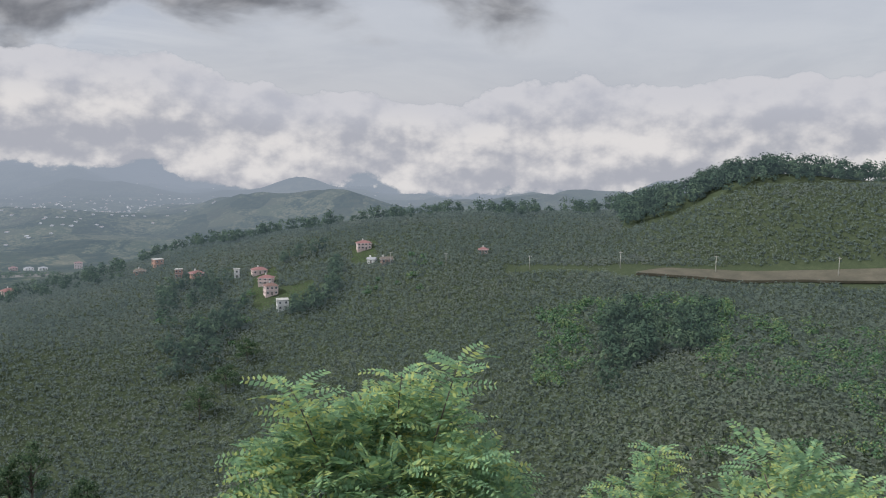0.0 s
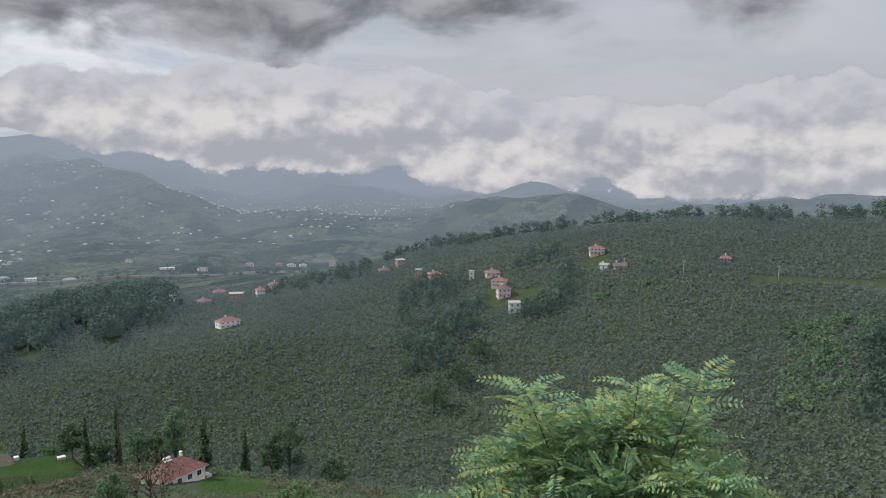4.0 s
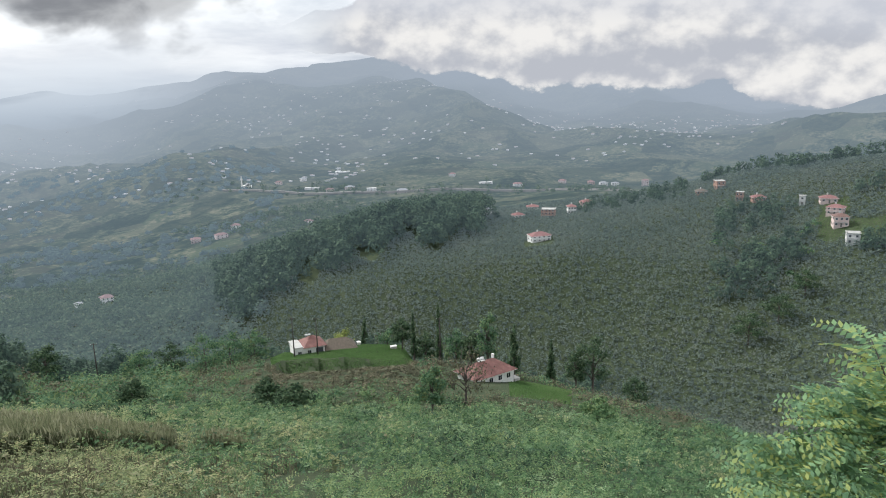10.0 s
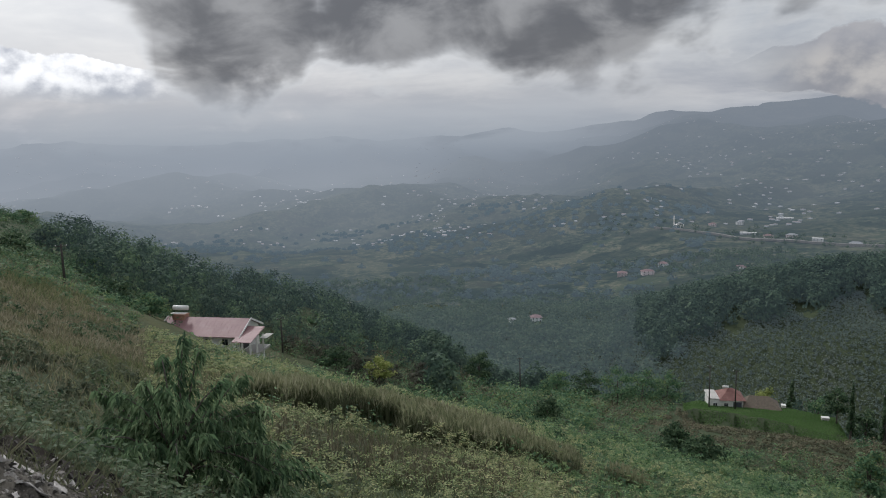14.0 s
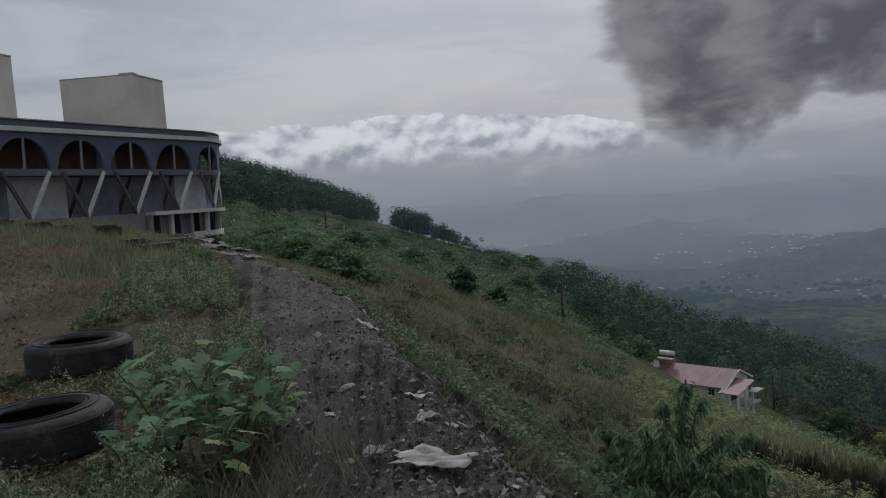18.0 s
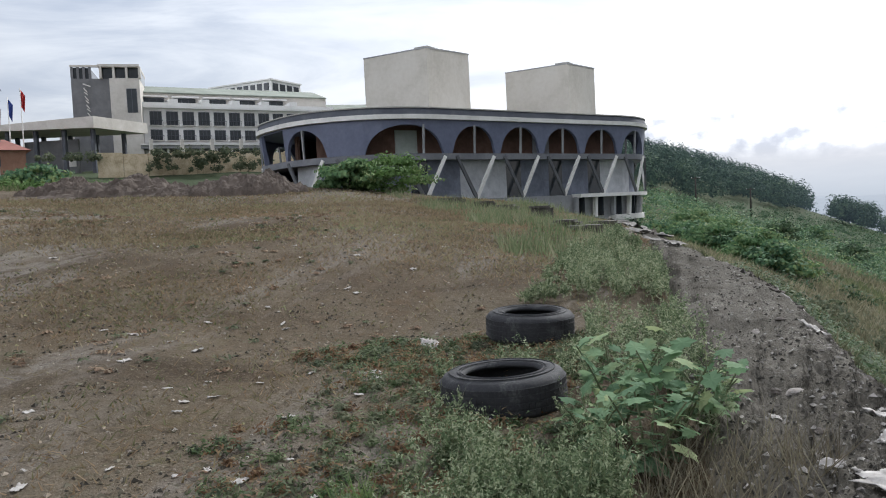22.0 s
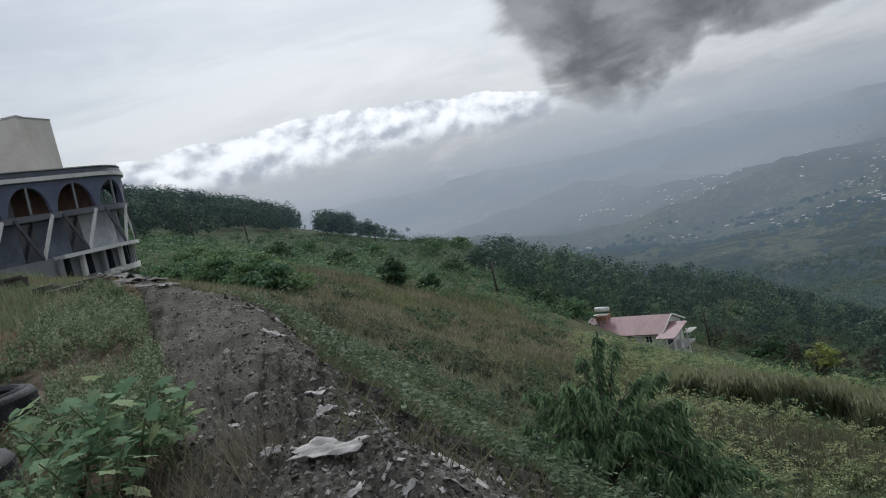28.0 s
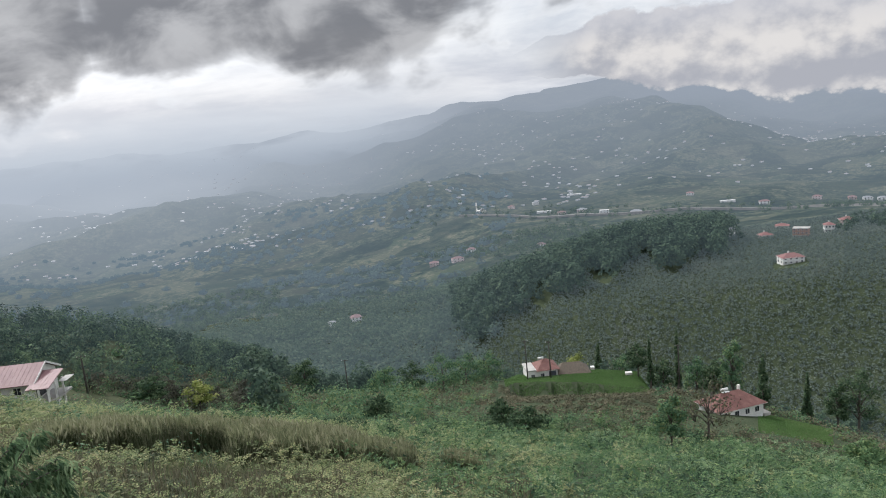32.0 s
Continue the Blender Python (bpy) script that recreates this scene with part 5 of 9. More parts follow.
def house(az, r, w, d, storeys, walls, roof, turn, label, kind="hip", sh=2.9, sink=0.6, cols=3, chimney=True, size=0.72):
    t = thing("house", label, "house", on_ground(az, r, turn, sink) @ Matrix.Scale(size, 4), "houses of the village")
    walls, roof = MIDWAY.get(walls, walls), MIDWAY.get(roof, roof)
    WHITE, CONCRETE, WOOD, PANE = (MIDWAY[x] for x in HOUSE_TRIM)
    h = storeys * sh + sink
    part("wall", Shape().box(-w / 2, -d / 2, -2.5, w / 2, d / 2, h), walls, t)
    a, b = w / 2 + 0.55, d / 2 + 0.55
    rise = 0.24 * d
    if kind == "flat":
        part("roof", Shape().box(-a + 0.3, -b + 0.3, h, a - 0.3, b - 0.3, h + 0.25), roof, t)
        for x in (-w / 2 + 0.4, 0, w / 2 - 0.4):
            part("stub_column", Shape().box(x - 0.15, -d / 2 + 0.3, h + 0.25, x + 0.15, -d / 2 + 0.6, h + 1.0), CONCRETE, t)
    else:
        k = max(0.0, a - b) if kind == "hip" else a
        e = (-a, -b, h - 0.1), (a, -b, h - 0.1), (a, b, h - 0.1), (-a, b, h - 0.1)
        part("roof", Shape().add([*e, (-k, 0, h + rise), (k, 0, h + rise)], [(3, 2, 1, 0), (0, 1, 5, 4), (2, 3, 4, 5), (1, 2, 5), (3, 0, 4)]), roof, t)
        part("eave_board", Shape().box(-a, -b, h - 0.25, a, b, h - 0.105), WHITE, t)
        if chimney:
            part("chimney", Shape().box(-k * 0.5 - 0.35, 0.6, h + rise * 0.5, -k * 0.5 + 0.35, 1.3, h + rise + 0.9), WHITE, t)
    for s in range(storeys):
        for c in range(cols):
            x = -w / 2 + w * (c + 0.5) / cols
            z = sink + 0.9 + s * sh
            if s == 0 and c == cols // 2:
                part("door", Shape().box(x - 0.5, -d / 2 - 0.06, sink, x + 0.5, -d / 2 + 0.02, sink + 2.05), WOOD, t)
            else:
                win = part("window", Shape().box(x - 0.65, -d / 2 - 0.05, z, x + 0.65, -d / 2 + 0.02, z + 1.35), WHITE, t)
                part("pane", Shape().box(x - 0.55, -d / 2 - 0.07, z + 0.1, x + 0.55, -d / 2 - 0.04, z + 1.25), PANE, win)
        for y in (-d / 4, d / 4):
            for sx in (-1, 1):
                z = sink + 0.9 + s * sh
                x0, x1 = sorted((sx * (w / 2 - 0.02), sx * (w / 2 + 0.05)))
                part("window", Shape().box(x0, y - 0.55, z, x1, y + 0.55, z + 1.3), PANE, t)
        if storeys > 1 and s:
            part("balcony", Shape().box(-w / 2, -d / 2 - 1.1, sink + s * sh - 0.15, w / 4, -d / 2, sink + s * sh), WHITE, t)
            part("balcony_rail", Shape().box(-w / 2, -d / 2 - 1.1, sink + s * sh, w / 4, -d / 2 - 1.02, sink + s * sh + 0.9), walls, t)
    return t


PALE = "two-storey white house with a red tiled roof"
house(-84.9, 371, 9.4, 7, 2, PINK_WALL, TILE_ROOF, 8, "pale pink two-storey house with a red hipped roof", cols=4, sh=2.2)
house(-70.2, 429, 6.4, 7, 2, BRICK_WALL, CONCRETE, 20, "unfinished brick house with open upper floor", "flat", cols=2)
house(-77.2, 371, 9.5, 7, 1, PINK_WALL, TILE_ROOF, 10, "long low pale house with a red roof")
house(-77.7, 354, 9.0, 7, 2, PINK_WALL, TILE_ROOF, -12, "two-storey pink house with a bright red roof", sh=2.2)
house(-78.0, 340, 7.7, 6.5, 2, PINK_WALL, material("old_brown_tiles", ((0.10, 0.06, 0.05), (0.15, 0.09, 0.075), (0.2, 0.13, 0.11)), 0.8, 0.9, 0.5), 14, "old brown roofed house beside a grass plot")
house(-78.85, 322, 6.6, 6.5, 2, WHITE, CONCRETE, 6, "small white flat-roofed house below a grass plot", "flat", cols=2)
house(-75.6, 373, 3.6, 4, 2, WHITE, CONCRETE, 0, "narrow white house among trees", "flat", cols=1)
house(-72.8, 390, 8.5, 6, 1, BRICK_WALL, TILE_ROOF, 20, "low brick house with an old red roof")
house(-71.6, 395, 4.5, 5, 2, BRICK_WALL, CONCRETE, -10, "bare brick house shell on the hill", "flat", cols=2)
house(-69.0, 424, 7.8, 6, 1, BRICK_WALL, WOOD, 10, "low brown farm building with a dark roof")
house(-57.4, 357, 13, 9, 2, WHITE, TILE_ROOF, 22, "broad white house with a red hipped roof above the orchard", cols=4, sh=2.1)
house(-60.9, 460, 10, 8, 2, PINK_WALL, TILE_ROOF, 15, "two-storey peach house with a red roof", sh=2.4)
house(-58.1, 430, 10.5, 8, 3, BRICK_WALL, CONCRETE, -8, "unfinished orange brick apartment house with a flat roof", "flat", cols=4, sh=2.3)
house(-59.8, 440, 6.6, 7, 2, WHITE, TILE_ROOF, 10, PALE)
house(-56.9, 475, 10, 7, 1, WHITE, TILE_ROOF, 0, "low white house with a red roof")
house(-55.8, 432, 8.6, 7, 1, PINK_WALL, TILE_ROOF, 25, "low pink house half hidden by trees")
house(-53.4, 440, 7.9, 7, 2, WHITE, GREY, -15, "white house with a grey roof behind the woods")
house(-51.2, 446, 9.5, 7, 2, WHITE, TILE_ROOF, 8, "white house with a pale red roof behind the woods")
house(-93.9, 337, 5.5, 5, 1, BRICK_WALL, TILE_ROOF, 0, "small brown hut among trees on the hill")
house(-85.5, 350, 5.0, 4, 1, WHITE, GREY, -20, "small white shed with a grey gable roof", "gable", cols=1)
house(-86.6, 345, 7.0, 5, 1, BRICK_WALL, WOOD, 12, "brown weathered barn beside the road", "gable")
for az, r, w, st, wm, rm, lb in ((-55.8, 1000, 15, 2, WHITE, TILE_ROOF, "large white house on the ridge road"), (-59.1, 1100, 13, 2, PINK_WALL, TILE_ROOF, "pink house on the ridge road"),
                                 (-61.2, 1140, 12, 2, BRICK_WALL, TILE_ROOF, "brown house on the ridge road"), (-62.1, 1146, 14, 2, WHITE, GREY, "white house with a grey roof on the ridge"),
                                 (-62.95, 1150, 13, 2, WHITE, GREY, "white house on the ridge road"), (-65.1, 1138, 12, 4, PINK_WALL, TILE_ROOF, "tall pink house on the ridge road"),
                                 (-53.4, 1010, 22, 1, WHITE, WHITE, "long low white workshop on the ridge"), (-38.0, 1240, 12, 2, PINK_WALL, TILE_ROOF, "pink house near the mosque"),
                                 (-39.8, 1270, 12, 2, WHITE, GREY, "white house near the mosque"), (-40.4, 1045, 24, 1, WHITE, WHITE, "long white workshop beside the far road"),
                                 (-41.7, 1010, 13, 2, PINK_WALL, TILE_ROOF, "pink house beside the far road"), (-43.2, 1018, 15, 2, PINK_WALL, GREY, "pale pink house beside the far road"),
                                 (-44.8, 985, 15, 2, WHITE, WHITE, "white flat house beside the far road"), (-47.1, 940, 16, 2, PINK_WALL, GREY, "grey roofed house beside the far road"),
                                 (-42.7, 1370, 32, 1, WHITE, WHITE, "long pale hall on the far slope"), (-50.9, 1125, 12, 2, WHITE, TILE_ROOF, "white house on the far slope"),
                                 (-40.0, 773, 12, 1, WHITE, TILE_ROOF, "pale house in the side valley"), (-33.6, 788, 15, 2, PINK_WALL, TILE_ROOF, "pink house in the side valley"),
                                 (-31.8, 800, 12, 2, BRICK_WALL, TILE_ROOF, "brown house in the side valley"), (-34.7, 830, 11, 2, WHITE, TILE_ROOF, "white house in the side valley"),
                                 (-25.4, 543, 9.5, 2, WHITE, TILE_ROOF, "lone white house in the valley bottom"), (-23.6, 524, 5.5, 2, WHITE, GREY, "small pale house in the valley bottom")):
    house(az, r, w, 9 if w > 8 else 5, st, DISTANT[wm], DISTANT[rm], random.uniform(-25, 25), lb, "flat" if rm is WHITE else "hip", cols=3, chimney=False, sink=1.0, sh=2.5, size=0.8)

# mosque with its minaret on the far ridge
mq = thing("mosque", "small white mosque with one slim minaret", "mosque", on_ground(-35.75, 1160, 10, 1.0))
part("hall", Shape().box(-6, -5, -2, 6, 5, 5.0), WHITE, mq)
part("dome", Shape().tube([(1, 0, 5.0), (1, 0, 6.4), (1, 0, 7.6), (1, 0, 8.1)], [4.2, 3.9, 2.4, 0.3], 14), GREY, mq, smooth=True)
mn = part("minaret", Shape().tube([(-7.5, 0, 0), (-7.5, 0, 13), (-7.5, 0, 13.2), (-7.5, 0, 14), (-7.5, 0, 14.1), (-7.5, 0, 18)], [1.2, 1.05, 1.7, 1.7, 0.9, 0.8], 10), WHITE, mq)
part("spire", Shape().tube([(-7.5, 0, 18), (-7.5, 0, 22)], [1.0, 0.05], 10), GREY, mn)

# three near houses below the lot
def ridged_sheet(parent, name, a, b, c, d, n, mat, label=""):
    """A roof slope a-b (eaves) c-d (ridge) with n standing ribs."""
    a, b, c, d = (Vector(p) for p in (a, b, c, d))
    up = (b - a).cross(d - a).normalized()
    s = Shape()
    v = [a, b, c, d]
    s.add([*[p for p in v], *[p + up * 0.12 for p in v]], [(3, 2, 1, 0), (4, 5, 6, 7), (0, 1, 5, 4), (1, 2, 6, 5), (2, 3, 7, 6), (3, 0, 4, 7)])
    roof = part(name, s, mat, parent, label)
    for k in range(n):
        f = (k + 0.5) / n
        part("roof_rib", Shape().beam(a.lerp(b, f) + up * 0.12, d.lerp(c, f) + up * 0.12, 0.05), mat, roof)
    return roof


ph = thing("house", "long single-storey house with a pinkish red sheet roof and veranda", "house", on_ground(-1.6, 118, 0, 0.0))
PINK_ROOF = material("faded_red_sheet", ((0.18, 0.092, 0.092), (0.235, 0.132, 0.132), (0.285, 0.18, 0.178)), 0.5, 0.65, 0.2, 6.0)
hz = 0.1
# the long axis runs down along +x and towards the viewer at its end
ph.matrix_world = on_ground(-1.4, 121, -28) @ Matrix.Scale(0.9, 4)
part("wall", Shape().box(-8.2, -3.8, -3.0, 6.2, 3.8, hz + 2.6), WHITE, ph)
ridged_sheet(ph, "roof_front", (-8.7, -4.7, hz + 2.3), (6.6, -4.7, hz + 2.3), (6.6, 0, hz + 4.4), (-8.7, 0, hz + 4.4), 22, PINK_ROOF)
ridged_sheet(ph, "roof_back", (6.6, 4.7, hz + 2.3), (-8.7, 4.7, hz + 2.3), (-8.7, 0, hz + 4.4), (6.6, 0, hz + 4.4), 14, PINK_ROOF)
for y in (-1, 1):
    part("gable_board", Shape().beam((6.68, y * 4.75, hz + 2.35), (6.68, 0, hz + 4.5), 0.1, 0.3), WHITE, ph)
    part("gable_board", Shape().beam((-8.78, y * 4.75, hz + 2.35), (-8.78, 0, hz + 4.5), 0.1, 0.3), WHITE, ph)
part("gable", Shape().add([(6.18, -3.8, hz + 2.6), (6.18, 3.8, hz + 2.6), (6.18, 0, hz + 4.35), (5.9, -3.8, hz + 2.6), (5.9, 3.8, hz + 2.6), (5.9, 0, hz + 4.35)], [(0, 1, 2), (5, 4, 3), (0, 2, 5, 3), (2, 1, 4, 5), (1, 0, 3, 4)]), WHITE, ph)
ridged_sheet(ph, "veranda_roof", (6.0, -6.4, hz + 2.0), (9.4, -6.4, hz + 2.0), (9.4, -0.6, hz + 3.2), (6.0, -0.6, hz + 3.2), 6, PINK_ROOF)
part("veranda_floor", Shape().box(6.0, -6.2, hz - 0.7, 9.3, 1.5, hz - 0.4), CONCRETE, ph)
for x, y in ((9.1, -6.0), (9.1, -3.5), (9.1, -1.0), (6.4, -6.0), (7.7, -6.0)):
    part("veranda_post", Shape().box(x - 0.13, y - 0.13, -3.2, x + 0.13, y + 0.13, hz + 2.1), WHITE, ph)
for x in (-6, -3, 0, 3):
    window(ph, x, -3.82, hz + 0.7, 1.2, 1.2, WHITE)
part("veranda_glass", Shape().box(6.25, -3.7, hz - 0.2, 6.3, -0.4, hz + 2.0), GLASS, ph)
part("awning", Shape().box(9.3, -3.0, hz + 1.9, 10.6, 0.0, hz + 1.98), CONCRETE, ph)
part("chimney", Shape().box(-7.4, -0.9, hz + 3.6, -5.2, 0.9, hz + 5.0), BRICK_WALL, ph)
part("water_tank", Shape().tube([(-7.6, 0, hz + 6.1), (-4.9, 0, hz + 6.1)], 0.42, 12), WHITE, ph, "white water tank on the chimney", smooth=True)
part("solar_panel", Shape().beam((-7.6, -0.7, hz + 5.3), (-4.9, -0.7, hz + 5.3), 0.9, 0.08), WHITE, ph)

rn = thing("house", "white house with a rust-red hipped roof beside a lawn", "house", on_ground(-53.3, 150, 0, 0.4))
rn.matrix_world = on_ground(-53.3, 160, 38, 0.0) @ Matrix.Scale(0.84, 4)
OLDRED = material("rusty_roof", ((0.11, 0.052, 0.043), (0.175, 0.08, 0.066), (0.25, 0.135, 0.115)), 0.8, 0.85, 0.5, 8.0)
part("wall", Shape().box(-7, -3.9, -3.0, 5.6, 3.9, 3.3), WHITE, rn)
part("roof", Shape().add([(-7.8, -4.8, 3.1), (6.4, -4.8, 3.1), (6.4, 4.8, 3.1), (-7.8, 4.8, 3.1), (-3.6, 0, 5.9), (1.8, 0, 5.9)], [(3, 2, 1, 0), (0, 1, 5, 4), (2, 3, 4, 5), (1, 2, 5), (3, 0, 4)]), OLDRED, rn)
part("eave_board", Shape().box(-7.75, -4.75, 2.95, 6.35, 4.75, 3.095), WHITE, rn)
for x in (-5.5, -2.6, 0.4, 3.2):
    window(rn, x, -3.92, 1.0, 1.3, 1.4, WHITE)
for y in (-2.6, 0.2, 2.2):
    part("side_window", Shape().box(5.6, y - 0.5, 1.0, 5.66, y + 0.5, 2.4), PANE, rn)
part("corner_trim", Shape().box(5.55, -3.98, 0.2, 5.72, -3.8, 3.0), WHITE, rn)
part("water_tank", Shape().tube([(-3.4, 0, 6.7), (-1.4, 0, 6.7)], 0.32, 10), WHITE, rn, smooth=True)
part("solar_panel", Shape().beam((-3.4, -0.5, 6.2), (-1.4, -0.5, 6.2), 0.8, 0.07), WHITE, rn)
part("chimney", Shape().box(2.2, 0.6, 4.6, 2.8, 1.2, 6.6), WHITE, rn)
part("path", Shape().box(5.9, -4.2, -0.6, 7.6, 3.0, 0.12), CONCRETE, rn)

wn = thing("house", "small white farmhouse with a red hipped roof by a lawn", "house", on_ground(-39.2, 212, 12, 0.2))
part("wall", Shape().box(-4.3, -3.3, -3.0, 4.3, 3.3, 3.2), WHITE, wn)
part("roof", Shape().add([(-1.9, -4.0, 3.05), (5.0, -4.0, 3.05), (5.0, 4.0, 3.05), (-1.9, 4.0, 3.05), (1.2, 0, 5.3), (2.0, 0, 5.3)], [(3, 2, 1, 0), (0, 1, 5, 4), (2, 3, 4, 5), (1, 2, 5), (3, 0, 4)]), OLDRED, wn)
part("flat_roof", Shape().box(-4.6, -3.6, 3.2, -1.9, 3.6, 3.45), CONCRETE, wn)
window(wn, -3.4, -3.32, 1.0, 1.1, 1.2, WHITE)
window(wn, -0.6, -3.32, 1.0, 1.1, 1.2, WHITE)
# porch depth drawn as a dark panel on the wall, shade as colour
part("porch_dark_panel", Shape().box(1.8, -3.34, 0.2, 3.9, -3.2, 2.5), DARK, wn)
part("water_tank", Shape().tube([(-0.4, 0, 5.6), (1.2, 0, 5.6)], 0.3, 10), WHITE, wn, smooth=True)
bn = thing("barn", "old barn with a mossy brown roof beside the farmhouse", "barn", on_ground(-41.7, 214, 8, 0.2))
part("wall", Shape().box(-4.0, -3, -3.0, 4.0, 3, 2.0), WOOD, bn)
part("roof", Shape().add([(-4.8, -3.8, 1.9), (4.8, -3.8, 1.9), (4.8, 3.8, 1.9), (-4.8, 3.8, 1.9), (-3.0, 0, 4.4), (2.0, 0, 4.4)], [(3, 2, 1, 0), (0, 1, 5, 4), (2, 3, 4, 5), (1, 2, 5), (3, 0, 4)]), WOOD, bn)
for az, r, w, h, lb in ((-45.9, 206, 1.7, 0.8, "pale hay cart on the lawn edge"), (-43.2, 216, 1.0, 0.9, "pale beehive box beside the garden")):
    q = thing("crate", lb, "crate", on_ground(az, r, 10))
    part("body", Shape().box(-w / 2, -0.6, 0.15, w / 2, 0.6, h, 0.05), BEIGE, q)
    part("lid", Shape().box(-w / 2 - 0.08, -0.68, h, w / 2 + 0.08, 0.68, h + 0.1, 0.05), WHITE, q)

DARK_POLE = material("tarred_wood", ((0.025, 0.022, 0.018), (0.045, 0.04, 0.033), (0.08, 0.07, 0.06)), 2.0, 0.9, 0.3)
for az, r, top in ((-24.2, 200, -17.2), (-6.1, 150, -13.6), (-38.2, 205, -17.2), (-40.0, 206, -17.4), (-49.6, 182, -16.6), (8.2, 118, -7.7), (28.9, 150, 0.5), (25.3, 168, 0.0), (16.3, 178, -4.2)):
    p = spot(az, r)
    utility_pole(az, r, min(13.0, max(6.0, 2.0 + r * math.tan(radians(top)) - ground_z(p.x, p.y))), mat=DARK_POLE, fat=0.19)
for az, r, h in ((-118.5, 310, 8.8), (-104.07, 317, 7.5), (-97.4, 315, 6.5), (-110.7, 313, 8.2), (-91.1, 323, 6.5), (-86.9, 340, 6.5)):
    utility_pole(az, r, h, "pale concrete utility pole along the field", 1, CONCRETE, 0.14)

# far villages: too many to count
def village(name, label, near_side, tint):
    rng = np.random.default_rng(5)
    walls, tops = Shape(), Shape()
    spots = [(-64, 2100, 9, 250, 80), (-70, 2000, 6, 200, 40), (-52, 2100, 16, 300, 110), (-45, 1650, 14, 150, 30), (-20, 1750, 12, 200, 50), (-14, 1500, 4, 90, 24), (-30, 1600, 8, 150, 40), (-10, 2300, 8, 300, 70), (2, 2700, 7, 250, 90), (-20, 2700, 12, 300, 90), (-38, 2500, 10, 300, 60), (-75, 2300, 12, 350, 90), (12, 2600, 5, 300, 60), (3, 1500, 2.0, 60, 14), (-62, 2000, 8, 160, 110), (-50, 1800, 20, 400, 110), (-17, 1400, 5, 60, 60), (-12, 2050, 14, 260, 80), (-85, 2350, 8, 160, 60), (-42, 1330, 4, 40, 24), (16, 2400, 6, 260, 60), (-28, 2300, 10, 260, 70)]
    for a0, r0, sa, sr, n in spots:
        ca, cr = rng.normal(a0, sa * 0.5, n // 6 + 1), np.abs(rng.normal(r0, sr, n // 6 + 1))
        pick = rng.integers(0, n // 6 + 1, n)
        a, r = ca[pick] + rng.normal(0, 1.6, n), np.maximum(cr[pick] + rng.normal(0, 45, n), 1250)
        z = ground_zs(a, r)
        for k in range(n):
            if near_side != (a[k] < -16 or r[k] < 1700):
                continue
            p = spot(a[k], r[k])
            w, d, h = rng.uniform(3.2, 7.5), rng.uniform(3.5, 6), rng.uniform(1.0, 2.2)
            walls.box(p.x - w / 2, p.y - d / 2, z[k] - 3, p.x + w / 2, p.y + d / 2, z[k] + h)
            tops.add([(p.x - w / 2 - 0.4, p.y - d / 2 - 0.4, z[k] + h), (p.x + w / 2 + 0.4, p.y - d / 2 - 0.4, z[k] + h), (p.x + w / 2 + 0.4, p.y + d / 2 + 0.4, z[k] + h), (p.x - w / 2 - 0.4, p.y + d / 2 + 0.4, z[k] + h), (p.x, p.y, z[k] + h + 0.7)],
                     [(0, 1, 4), (1, 2, 4), (2, 3, 4), (3, 0, 4)])
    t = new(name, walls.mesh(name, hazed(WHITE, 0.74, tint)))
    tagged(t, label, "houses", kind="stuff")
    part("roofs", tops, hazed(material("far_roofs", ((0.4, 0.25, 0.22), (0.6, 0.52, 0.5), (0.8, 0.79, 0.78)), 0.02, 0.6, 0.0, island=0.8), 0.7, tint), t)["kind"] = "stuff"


# the misty side gets a paler haze emission, which keeps its houses bright
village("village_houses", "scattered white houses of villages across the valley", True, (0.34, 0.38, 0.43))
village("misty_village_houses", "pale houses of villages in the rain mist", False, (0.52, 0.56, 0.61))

# ---- plants ----
RNG = np.random.default_rng(11)


def leaf_material(name, colors, scale=0.5, rough=0.6, through=0.3, island=0.6):
    """Leaves that vary one by one and from clump to clump and let some light through."""
    mat = bpy.data.materials.new(name)
    mat.use_nodes = True
    M = Nodes(mat.node_tree)
    bsdf = mat.node_tree.nodes["Principled BSDF"]
    pos = M.add("ShaderNodeTexCoord").outputs["Object"]
    big = M.noise(pos, scale, 3.0, 0.55)
    one = M.add("ShaderNodeNewGeometry").outputs["Random Per Island"]
    f = M.m("ADD", M.m("MULTIPLY_ADD", big, 1.3, -0.15), M.m("MULTIPLY_ADD", one, island, -island / 2))
    col = M.ramp(f, [(0.15 + 0.7 * i / (len(colors) - 1), (0.97 * c[0], c[1], 1.08 * c[2])) for i, c in enumerate(colors)], "LINEAR")
    M.link(col, bsdf.inputs["Base Color"])
    bsdf.inputs["Roughness"].default_value = rough
    bsdf.inputs["Specular IOR Level"].default_value = 0.08
    tr = M.add("ShaderNodeBsdfTranslucent")
    M.link(col, tr.inputs[0])
    mix = M.add("ShaderNodeMixShader")
    mix.inputs[0].default_value = through
    M.link(bsdf.outputs[0], mix.inputs[1])
    M.link(tr.outputs[0], mix.inputs[2])
    M.link(mix.outputs[0], mat.node_tree.nodes["Material Output"].inputs[0])
    return mat


